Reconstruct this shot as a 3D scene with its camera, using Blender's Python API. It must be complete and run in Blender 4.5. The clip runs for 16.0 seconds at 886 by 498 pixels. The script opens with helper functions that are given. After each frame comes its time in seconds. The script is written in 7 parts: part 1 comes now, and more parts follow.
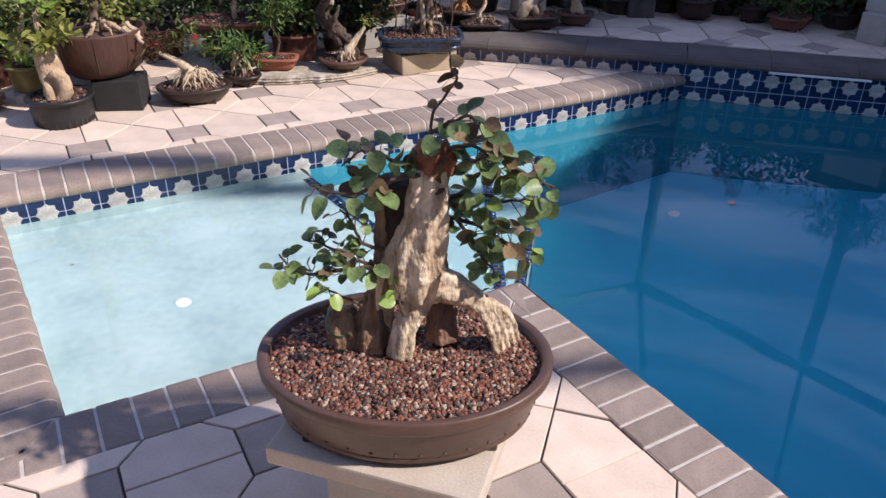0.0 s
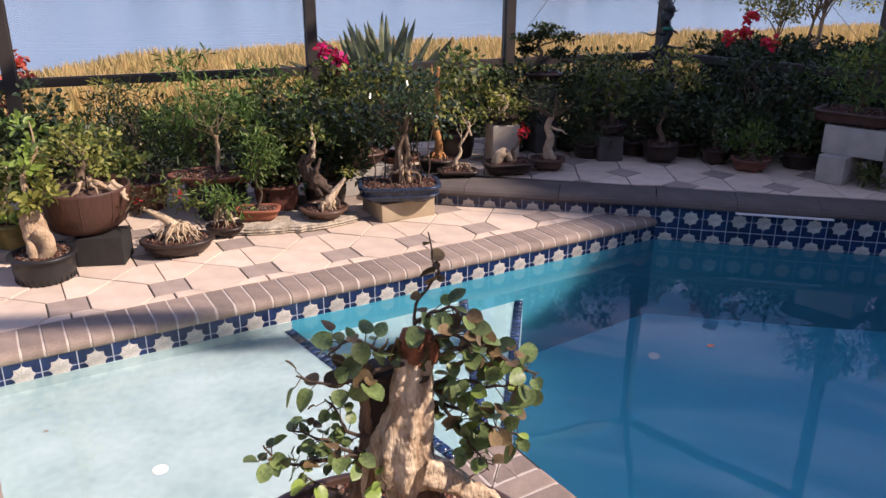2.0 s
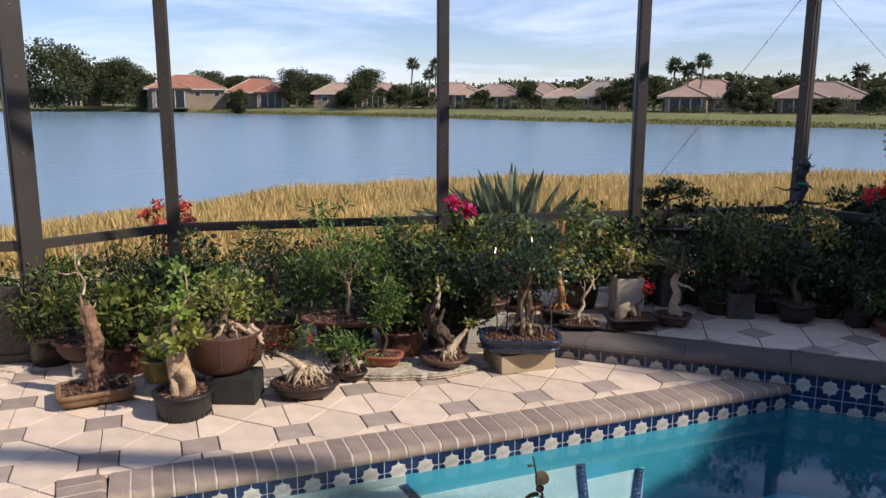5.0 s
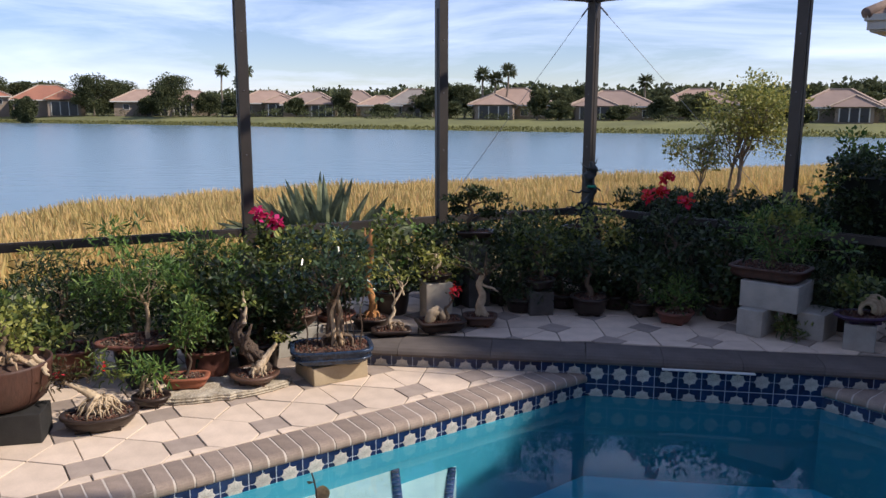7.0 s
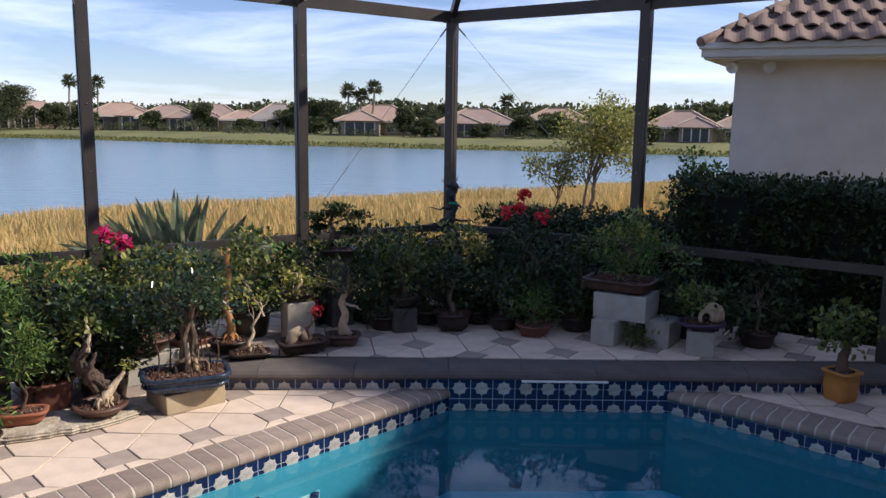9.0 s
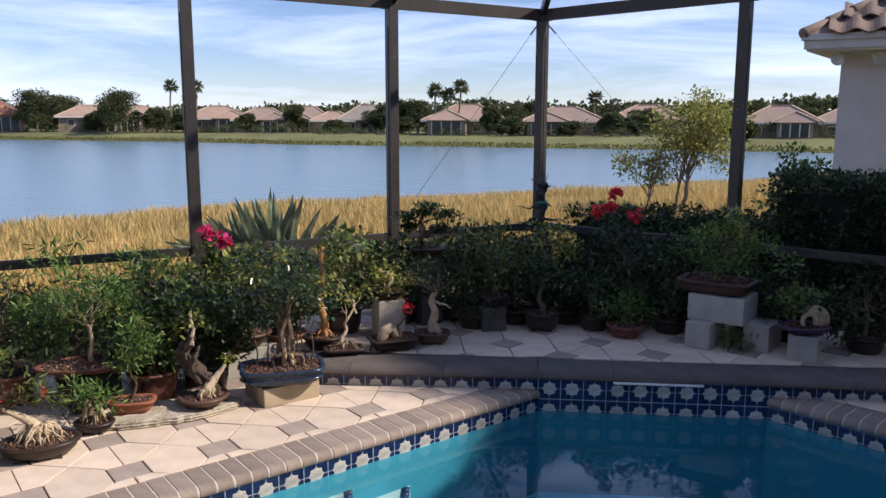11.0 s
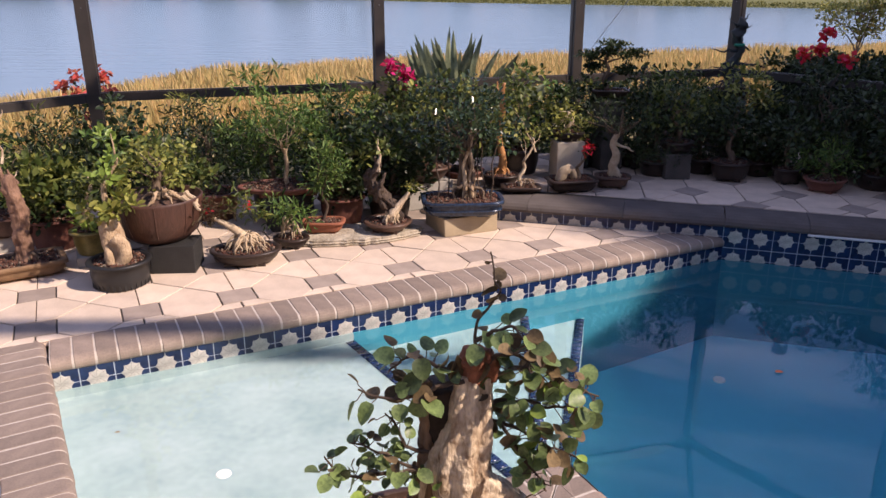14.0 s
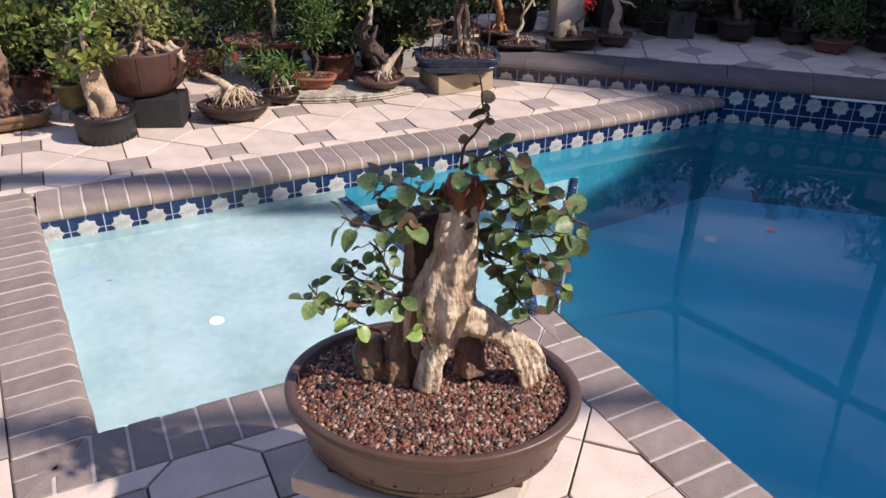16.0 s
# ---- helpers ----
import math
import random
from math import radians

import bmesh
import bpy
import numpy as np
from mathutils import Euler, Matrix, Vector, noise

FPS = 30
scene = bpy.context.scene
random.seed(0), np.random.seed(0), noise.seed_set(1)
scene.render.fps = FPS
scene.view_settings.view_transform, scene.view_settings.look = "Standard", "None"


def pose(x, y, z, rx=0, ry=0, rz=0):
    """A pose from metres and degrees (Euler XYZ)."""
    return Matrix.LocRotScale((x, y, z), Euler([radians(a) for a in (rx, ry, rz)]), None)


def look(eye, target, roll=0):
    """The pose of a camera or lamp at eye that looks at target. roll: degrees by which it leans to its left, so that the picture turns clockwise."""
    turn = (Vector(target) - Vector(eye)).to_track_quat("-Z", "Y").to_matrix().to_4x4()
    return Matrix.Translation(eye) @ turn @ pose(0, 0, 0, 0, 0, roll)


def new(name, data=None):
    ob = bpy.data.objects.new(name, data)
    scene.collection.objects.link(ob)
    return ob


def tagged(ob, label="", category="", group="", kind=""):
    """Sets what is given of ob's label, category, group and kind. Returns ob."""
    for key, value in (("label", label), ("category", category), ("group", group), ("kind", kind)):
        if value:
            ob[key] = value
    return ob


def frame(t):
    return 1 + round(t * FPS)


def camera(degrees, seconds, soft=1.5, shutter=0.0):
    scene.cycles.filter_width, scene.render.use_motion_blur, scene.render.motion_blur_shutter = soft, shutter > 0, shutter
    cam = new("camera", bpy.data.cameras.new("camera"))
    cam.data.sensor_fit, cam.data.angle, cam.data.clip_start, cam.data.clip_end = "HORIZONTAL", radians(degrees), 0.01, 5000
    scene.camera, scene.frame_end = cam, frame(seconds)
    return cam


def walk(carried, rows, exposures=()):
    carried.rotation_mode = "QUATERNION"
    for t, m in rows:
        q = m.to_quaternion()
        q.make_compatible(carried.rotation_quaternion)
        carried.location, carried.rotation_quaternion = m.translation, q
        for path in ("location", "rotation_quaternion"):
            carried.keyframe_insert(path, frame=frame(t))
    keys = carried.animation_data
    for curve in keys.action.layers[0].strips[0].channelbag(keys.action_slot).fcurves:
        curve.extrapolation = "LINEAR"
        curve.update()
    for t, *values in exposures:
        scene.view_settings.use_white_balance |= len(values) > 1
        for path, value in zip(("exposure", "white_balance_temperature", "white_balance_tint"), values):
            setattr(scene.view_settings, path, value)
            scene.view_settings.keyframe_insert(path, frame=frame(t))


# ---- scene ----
cam = camera(59.7, 16.0)
PATH = [
    (0, (0.347, -0.213, 1.492), (0.088, 1.509, 0.509), 0.9),
    (0.5, (0.327, -0.212, 1.499), (0.089, 1.516, 0.521), 1.2),
    (1, (0.333, -0.201, 1.514), (0.104, 1.536, 0.549), 1.3),
    (1.5, (0.342, -0.189, 1.562), (0.153, 1.619, 0.728), 1.2),
    (2, (0.335, -0.188, 1.61), (0.106, 1.676, 0.922), 0.2),
    (2.5, (0.322, -0.164, 1.671), (-0.032, 1.711, 1.074), -0.35),
    (3, (0.319, -0.145, 1.688), (-0.209, 1.708, 1.152), -0.4),
    (3.2, (0.322, -0.15, 1.696), (-0.26, 1.701, 1.202), -0.6),
    (5.3, (0.382, -0.205, 1.815), (-0.169, 1.68, 1.438), 0.3),
    (5.5, (0.392, -0.198, 1.816), (-0.109, 1.701, 1.439), 0.3),
    (6, (0.417, -0.188, 1.821), (0.042, 1.741, 1.45), -0.0),
    (6.5, (0.439, -0.178, 1.818), (0.195, 1.772, 1.45), -0.2),
    (7, (0.465, -0.189, 1.822), (0.352, 1.775, 1.462), 0.1),
    (7.5, (0.491, -0.18, 1.827), (0.511, 1.791, 1.491), 0.3),
    (8, (0.511, -0.169, 1.822), (0.683, 1.797, 1.496), 0.8),
    (8.2, (0.515, -0.164, 1.82), (0.743, 1.796, 1.496), 0.9),
    (10.3, (0.51, -0.171, 1.855), (0.694, 1.796, 1.545), 0.2),
    (10.5, (0.506, -0.167, 1.852), (0.633, 1.803, 1.535), 0.2),
    (11, (0.482, -0.175, 1.833), (0.487, 1.799, 1.512), 0.1),
    (11.5, (0.479, -0.18, 1.836), (0.37, 1.79, 1.505), 0.3),
    (12, (0.467, -0.176, 1.824), (0.24, 1.783, 1.488), 0.2),
    (12.5, (0.439, -0.185, 1.787), (0.118, 1.753, 1.413), -0.3),
    (13, (0.396, -0.205, 1.729), (0.011, 1.704, 1.272), -0.6),
    (13.5, (0.365, -0.2, 1.669), (-0.025, 1.684, 1.12), -0.5),
    (14, (0.335, -0.2, 1.625), (-0.053, 1.649, 0.97), -0.1),
    (14.5, (0.341, -0.2, 1.58), (-0.06, 1.62, 0.854), -0.4),
    (15, (0.362, -0.195, 1.565), (-0.008, 1.599, 0.761), -0.1),
    (15.5, (0.353, -0.187, 1.547), (0.018, 1.569, 0.651), 0.4),
    (16, (0.353, -0.189, 1.525), (0.003, 1.534, 0.571), 0.6),
]
EXPOSURES = [(0, 0.04, 5870, 18), (1.2, 0.02, 6100, 19), (2.2, 0.12, 6670, 25), (3.0, 0.05, 6720, 19), (5.3, -0.20, 6320, 13), (8.0, -0.08, 6270, 13), (10.5, -0.06, 6270, 13), (12.5, -0.15, 6370, 13), (13.5, -0.05, 6670, 21), (14.2, 0.06, 6720, 25), (15.1, 0.03, 6200, 19), (16, 0.03, 5920, 18)]
walk(cam, [(t, look(eye, target, roll)) for t, eye, target, roll in PATH], EXPOSURES)

# ---- world and sun ----
SUN = Vector((0.736, -0.1034, 0.669)).normalized()
world = bpy.data.worlds.new("sky")
scene.world = world
world.use_nodes = True
wn, wl = world.node_tree.nodes, world.node_tree.links
wn.clear()
sky = wn.new("ShaderNodeTexSky")
sky.sky_type, sky.sun_disc = "NISHITA", False
sky.sun_elevation = math.asin(SUN.z)
sky.sun_rotation = math.atan2(SUN.x, SUN.y)
sky.air_density, sky.dust_density, sky.ozone_density = 1.0, 0.0, 1.2
wtc = wn.new("ShaderNodeTexCoord")
wmap = wn.new("ShaderNodeMapping")
wmap.inputs["Scale"].default_value = (1.1, 1.6, 9.0)
wmap.inputs["Rotation"].default_value = (0.05, -0.06, 0.3)
wno = wn.new("ShaderNodeTexNoise")
wno.inputs["Scale"].default_value, wno.inputs["Detail"].default_value = 2.2, 7.0
wno.inputs["Roughness"].default_value, wno.inputs["Distortion"].default_value = 0.6, 0.5
wra = wn.new("ShaderNodeValToRGB")
wra.color_ramp.elements[0].position, wra.color_ramp.elements[1].position = 0.43, 0.79
wra.color_ramp.elements[1].color = (0.72, 0.72, 0.72, 1)
wmix = wn.new("ShaderNodeMix")
wmix.data_type = "RGBA"
wmix.inputs["B"].default_value = (12.6, 13.0, 13.4, 1)
bg = wn.new("ShaderNodeBackground")
bg.inputs["Strength"].default_value = 0.118
wout = wn.new("ShaderNodeOutputWorld")
wl.new(wtc.outputs["Generated"], wmap.inputs["Vector"])
wl.new(wmap.outputs["Vector"], wno.inputs["Vector"])
wl.new(wno.outputs["Fac"], wra.inputs["Fac"])
wl.new(wra.outputs["Color"], wmix.inputs["Factor"])
wl.new(sky.outputs["Color"], wmix.inputs["A"])
wtint = wn.new("ShaderNodeMix")
wtint.data_type, wtint.blend_type = "RGBA", "MULTIPLY"
wtint.inputs["Factor"].default_value = 1.0
wtint.inputs["B"].default_value = (0.90, 0.95, 1.20, 1)
wl.new(wmix.outputs["Result"], wtint.inputs["A"])
wl.new(wtint.outputs["Result"], bg.inputs["Color"])
wl.new(bg.outputs["Background"], wout.inputs["Surface"])

sun_data = bpy.data.lights.new("sun", "SUN")
sun_data.energy, sun_data.angle, sun_data.color = 5.8, radians(1.2), (1.0, 0.89, 0.74)
sun = new("sun", sun_data)
sun.matrix_world = look(SUN * 50, (0, 0, 0))


# ---- materials ----
def mat(name, col, col2=None, rough=0.6, scale=6.0, fine=70.0, mixfine=0.35, bump=0.25, dist=0.004, metal=0.0, spec=0.5, rnd=0.0, island=0.0, stretch=(1, 1, 1), sss=0.0, coat=0.0):
    """Principled surface: two scales of noise between two colours, relief, and a spread by object or by island."""
    m = bpy.data.materials.new(name)
    m.use_nodes = True
    nt = m.node_tree
    n, l = nt.nodes, nt.links
    p = n["Principled BSDF"]
    col2 = col2 or tuple(c * 0.62 for c in col)
    tc = n.new("ShaderNodeTexCoord")
    mp = n.new("ShaderNodeMapping")
    mp.inputs["Scale"].default_value = stretch
    l.new(tc.outputs["Object"], mp.inputs["Vector"])
    a, b = n.new("ShaderNodeTexNoise"), n.new("ShaderNodeTexNoise")
    a.inputs["Scale"].default_value, a.inputs["Detail"].default_value = scale, 4.0
    b.inputs["Scale"].default_value, b.inputs["Detail"].default_value = fine, 5.0
    l.new(mp.outputs["Vector"], a.inputs["Vector"])
    l.new(mp.outputs["Vector"], b.inputs["Vector"])
    mx = n.new("ShaderNodeMix")
    mx.inputs["Factor"].default_value = mixfine
    l.new(a.outputs["Fac"], mx.inputs["A"])
    l.new(b.outputs["Fac"], mx.inputs["B"])
    ra = n.new("ShaderNodeValToRGB")
    ra.color_ramp.elements[0].position, ra.color_ramp.elements[1].position = 0.34, 0.66
    ra.color_ramp.elements[0].color, ra.color_ramp.elements[1].color = (*col2, 1), (*col, 1)
    l.new(mx.outputs["Result"], ra.inputs["Fac"])
    out = ra.outputs["Color"]
    if rnd or island:
        hs = n.new("ShaderNodeHueSaturation")
        src = n.new("ShaderNodeObjectInfo").outputs["Random"] if rnd else n.new("ShaderNodeNewGeometry").outputs["Random Per Island"]
        amt = rnd or island
        mr = n.new("ShaderNodeMapRange")
        mr.inputs["To Min"].default_value, mr.inputs["To Max"].default_value = 1 - amt, 1 + amt
        l.new(src, mr.inputs["Value"])
        l.new(mr.outputs["Result"], hs.inputs["Value"])
        if island:
            mh = n.new("ShaderNodeMapRange")
            mh.inputs["To Min"].default_value, mh.inputs["To Max"].default_value = 0.5 + 0.06 * amt, 0.5 - 0.06 * amt
            l.new(src, mh.inputs["Value"])
            l.new(mh.outputs["Result"], hs.inputs["Hue"])
        l.new(out, hs.inputs["Color"])
        out = hs.outputs["Color"]
    l.new(out, p.inputs["Base Color"])
    p.inputs["Roughness"].default_value, p.inputs["Metallic"].default_value = rough, metal
    p.inputs["Specular IOR Level"].default_value = spec
    p.inputs["Coat Weight"].default_value = coat
    if bump:
        bu = n.new("ShaderNodeBump")
        bu.inputs["Strength"].default_value, bu.inputs["Distance"].default_value = bump, dist
        l.new(b.outputs["Fac"], bu.inputs["Height"])
        l.new(bu.outputs["Normal"], p.inputs["Normal"])
    if sss:
        ad, tr = n.new("ShaderNodeMixShader"), n.new("ShaderNodeBsdfTranslucent")
        ad.inputs["Fac"].default_value = sss
        l.new(out, tr.inputs["Color"])
        l.new(p.outputs["BSDF"], ad.inputs[1])
        l.new(tr.outputs["BSDF"], ad.inputs[2])
        l.new(ad.outputs["Shader"], n["Material Output"].inputs["Surface"])
    return m


def leaf(name, col, col2, rough=0.42, island=0.45, sss=0.3, spec=0.32):
    return mat(name, col, col2, rough=rough, scale=9, fine=40, bump=0, island=island, sss=sss, spec=spec)


M_PAVER = mat("pale paver", (0.72, 0.58, 0.455), (0.56, 0.445, 0.345), rough=0.85, scale=7, fine=120, bump=0.35, dist=0.002, rnd=0.10)
M_GREYPAVER = mat("grey paver", (0.38, 0.305, 0.25), (0.27, 0.215, 0.178), rough=0.85, scale=9, fine=120, bump=0.35, dist=0.002, rnd=0.12)
M_COPING = mat("grey concrete coping brick", (0.335, 0.26, 0.208), (0.20, 0.154, 0.124), rough=0.8, scale=11, fine=140, bump=0.4, dist=0.002, rnd=0.15)
M_MORTAR = mat("pale mortar", (0.58, 0.51, 0.44), (0.46, 0.40, 0.34), rough=0.95, scale=20, fine=160)
M_SAND = mat("dark joint sand", (0.10, 0.085, 0.07), (0.05, 0.043, 0.036), rough=0.95, scale=20, fine=200)
M_TILE = mat("cobalt glazed tile", (0.013, 0.030, 0.098), (0.006, 0.013, 0.045), rough=0.18, scale=14, fine=60, bump=0.06, rnd=0.25)
M_STAR = mat("ivory glazed motif", (0.62, 0.59, 0.53), (0.36, 0.35, 0.32), rough=0.3, scale=26, fine=110, bump=0.1, rnd=0.15)
M_RIB = mat("grey-brown glaze line", (0.36, 0.33, 0.28), (0.24, 0.22, 0.19), rough=0.35, scale=30, fine=120)
M_GROUT = mat("pale blue grout", (0.50, 0.54, 0.60), (0.33, 0.37, 0.43), rough=0.8, scale=30, fine=120)
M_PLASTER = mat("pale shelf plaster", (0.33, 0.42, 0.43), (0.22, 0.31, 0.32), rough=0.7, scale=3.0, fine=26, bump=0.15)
# shaded copy of the deep floor plaster: the wall's dimmer light is in its colour
M_DEEPSHADE = mat("shade-darkened deep plaster", (0.025, 0.250, 0.355), (0.022, 0.220, 0.315), rough=0.7, scale=2.2, fine=18, bump=0.15)
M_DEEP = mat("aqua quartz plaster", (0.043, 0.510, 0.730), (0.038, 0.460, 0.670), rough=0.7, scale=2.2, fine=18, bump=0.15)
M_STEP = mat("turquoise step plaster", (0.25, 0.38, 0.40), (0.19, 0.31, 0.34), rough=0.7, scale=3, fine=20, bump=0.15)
M_BRONZE = mat("dark bronze aluminium", (0.055, 0.046, 0.040), (0.034, 0.029, 0.026), rough=0.45, scale=5, fine=60, bump=0.05)
M_WIRE = mat("steel cable", (0.25, 0.25, 0.26), rough=0.4, metal=0.9, bump=0)
M_STUCCO = mat("cream stucco", (0.70, 0.66, 0.61), (0.60, 0.56, 0.52), rough=0.9, scale=3, fine=90, bump=0.5, dist=0.006)
M_TANSTUCCO = mat("tan stucco", (0.40, 0.33, 0.26), (0.32, 0.26, 0.20), rough=0.9, scale=3, fine=90, bump=0.5, dist=0.006)
M_ROOFTILE = mat("brown concrete roof tile", (0.22, 0.15, 0.12), (0.13, 0.09, 0.075), rough=0.8, scale=4, fine=40, rnd=0.15)
M_FASCIA = mat("cream painted fascia", (0.66, 0.64, 0.58), (0.55, 0.53, 0.48), rough=0.6, scale=4, fine=60, bump=0.08)
M_BLOCK = mat("concrete block", (0.46, 0.43, 0.38), (0.33, 0.31, 0.27), rough=0.95, scale=10, fine=150, bump=0.6, dist=0.003, rnd=0.08)
M_TANBLOCK = mat("tan cast stone", (0.45, 0.36, 0.235), (0.34, 0.27, 0.175), rough=0.9, scale=9, fine=150, bump=0.4, dist=0.003)
M_BROWNGLAZE = mat("brown stoneware", (0.125, 0.068, 0.045), (0.075, 0.042, 0.030), rough=0.42, scale=9, fine=90, bump=0.15, dist=0.002)
M_DARKPOT = mat("dark brown pot glaze", (0.045, 0.028, 0.022), (0.022, 0.015, 0.012), rough=0.38, scale=9, fine=70, bump=0.12)
M_BLACKPLASTIC = mat("black plastic", (0.022, 0.022, 0.024), (0.014, 0.014, 0.015), rough=0.45, scale=12, fine=80, bump=0.08)
M_TERRA = mat("terracotta", (0.34, 0.115, 0.06), (0.23, 0.078, 0.042), rough=0.75, scale=11, fine=90, bump=0.25)
M_REDBROWN = mat("red-brown clay", (0.20, 0.075, 0.05), (0.12, 0.045, 0.032), rough=0.65, scale=11, fine=90, bump=0.25)
M_BLUEGLAZE = mat("mottled blue glaze", (0.035, 0.065, 0.125), (0.010, 0.012, 0.018), rough=0.22, scale=34, fine=90, bump=0.12, mixfine=0.5)
M_OLIVEGLAZE = mat("olive yellow glaze", (0.30, 0.24, 0.075), (0.16, 0.13, 0.04), rough=0.3, scale=14, fine=70, bump=0.12)
M_PURPLE = mat("purple glaze", (0.07, 0.035, 0.09), (0.04, 0.02, 0.05), rough=0.35, scale=14, fine=70)
M_ORANGE = mat("orange clay", (0.55, 0.24, 0.05), (0.42, 0.17, 0.035), rough=0.6, scale=12, fine=80)
# tan lowered: the shadow over the tray is put into this colour
M_TANTRAY = mat("tan unglazed tray", (0.26, 0.155, 0.08), (0.17, 0.10, 0.05), rough=0.75, scale=12, fine=90, bump=0.25)
M_SOIL = mat("dark potting grit", (0.14, 0.075, 0.05), (0.05, 0.03, 0.022), rough=0.95, scale=60, fine=160, bump=0.9, dist=0.01)
M_GRIT = mat("red lava grit", (0.30, 0.13, 0.085), (0.17, 0.07, 0.05), rough=0.85, scale=80, fine=300, bump=0.3, island=0.75)
M_BARK = mat("grey-brown bark", (0.22, 0.155, 0.10), (0.09, 0.06, 0.04), rough=0.9, scale=14, fine=70, bump=0.9, dist=0.012, stretch=(1, 1, 0.25))
M_PALEBARK = mat("pale tan bark", (0.86, 0.71, 0.50), (0.25, 0.15, 0.08), rough=0.8, scale=42, fine=160, bump=0.9, dist=0.006, stretch=(1, 1, 0.4), mixfine=0.3)
M_OLDWOOD = mat("weathered split wood", (0.38, 0.235, 0.135), (0.06, 0.032, 0.019), rough=0.9, scale=26, fine=80, bump=0.9, dist=0.012, stretch=(1, 1, 0.16))
M_HEARTWOOD = mat("cut red heartwood", (0.34, 0.125, 0.06), (0.15, 0.05, 0.028), rough=0.8, scale=22, fine=70, bump=0.7, dist=0.008)
M_HOLLOW = mat("hollow-shade wood", (0.05, 0.032, 0.022), (0.02, 0.013, 0.01), rough=0.95, scale=22, fine=70, bump=0.8)
M_DEADBARK = mat("red-brown flaking bark", (0.34, 0.20, 0.13), (0.12, 0.062, 0.04), rough=0.9, scale=18, fine=60, bump=1.0, dist=0.015, stretch=(1, 1, 0.4))
M_ROOT = mat("bleached roots", (0.60, 0.48, 0.32), (0.36, 0.26, 0.16), rough=0.85, scale=18, fine=80, bump=0.5)
M_STEM = mat("brown twig", (0.11, 0.075, 0.05), (0.06, 0.04, 0.028), rough=0.9, scale=20, fine=70)
M_L_MAIN = mat("round green leaf", (0.25, 0.345, 0.115), (0.075, 0.115, 0.042), rough=0.40, spec=0.42, scale=40, fine=160, bump=0.1, rnd=0.5, sss=0.28)
M_L_BRONZE = mat("bronze old leaf", (0.20, 0.14, 0.065), (0.085, 0.058, 0.03), rough=0.5, spec=0.3, scale=40, fine=160, bump=0.1, rnd=0.5, sss=0.25)
M_L_YOUNG = mat("fresh green leaf", (0.33, 0.46, 0.09), (0.22, 0.33, 0.065), rough=0.38, scale=40, fine=160, bump=0.1, rnd=0.3, sss=0.3)
# also fills shrub interiors, so the shade of leaf gaps is in its colour
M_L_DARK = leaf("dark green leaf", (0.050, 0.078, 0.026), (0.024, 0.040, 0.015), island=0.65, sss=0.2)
M_L_MID = leaf("mid green leaf", (0.155, 0.19, 0.045), (0.065, 0.095, 0.024), island=0.65)
M_L_FERN = leaf("ferny green leaf", (0.15, 0.245, 0.055), (0.075, 0.14, 0.035), island=0.55)
M_L_LIME = leaf("yellow-green leaf", (0.32, 0.33, 0.075), (0.19, 0.21, 0.05), island=0.5)
M_L_GLOSS = leaf("glossy fig leaf", (0.06, 0.10, 0.045), (0.035, 0.065, 0.03), rough=0.22, island=0.6, spec=0.7)
M_L_AGAVE = mat("grey-green strap leaf", (0.34, 0.37, 0.22), (0.10, 0.12, 0.06), rough=0.55, scale=6, fine=30, bump=0.1, rnd=0.4, sss=0.3, spec=0.2)
M_L_FARTREE = leaf("far tree leaf", (0.115, 0.130, 0.062), (0.070, 0.082, 0.042), island=0.35, rough=0.8, spec=0.1)
M_L_TREE = leaf("pale yellow-green tree leaf", (0.36, 0.37, 0.10), (0.20, 0.22, 0.06), island=0.6, sss=0.35)
M_REED = mat("dry golden reed", (0.66, 0.48, 0.19), (0.46, 0.35, 0.135), rough=0.8, scale=0.35, fine=2, bump=0, island=0.3, sss=0.35)
M_PINK = leaf("magenta bract", (0.65, 0.03, 0.16), (0.50, 0.02, 0.10), island=0.25, sss=0.4)
M_RED = leaf("red petal", (0.85, 0.06, 0.07), (0.62, 0.02, 0.035), island=0.25, sss=0.4)
M_SALMON = leaf("salmon bract", (0.78, 0.24, 0.15), (0.60, 0.12, 0.08), island=0.3, sss=0.4)
M_DARKWOOD = mat("dark gnarled wood", (0.115, 0.078, 0.055), (0.04, 0.027, 0.02), rough=0.85, scale=26, fine=80, bump=1.0, dist=0.015, stretch=(1, 1, 0.5))
M_TANBARK = mat("tan ridged bark", (0.62, 0.46, 0.29), (0.30, 0.20, 0.12), rough=0.85, scale=24, fine=90, bump=0.9, dist=0.01, stretch=(1, 1, 0.6))
M_STONE = mat("pale flagstone", (0.58, 0.51, 0.40), (0.24, 0.20, 0.145), rough=0.9, scale=12, fine=60, bump=0.9, dist=0.01)
M_GROUND = mat("dry grass ground", (0.40, 0.32, 0.14), (0.25, 0.21, 0.09), rough=0.95, scale=0.25, fine=6, bump=0.4, dist=0.05)
M_LAWN = mat("far lawn", (0.185, 0.185, 0.058), (0.10, 0.105, 0.036), rough=0.95, scale=0.12, fine=1.5, bump=0)
M_DARKSTAND = mat("black painted block", (0.03, 0.029, 0.028), (0.018, 0.017, 0.016), rough=0.7, scale=14, fine=120, bump=0.4)
M_WHITE = mat("white plastic", (0.8, 0.8, 0.78), (0.7, 0.7, 0.68), rough=0.4, scale=9, fine=50, bump=0.05)
M_GREENTIE = mat("green plant tie", (0.01, 0.28, 0.16), rough=0.5, bump=0)
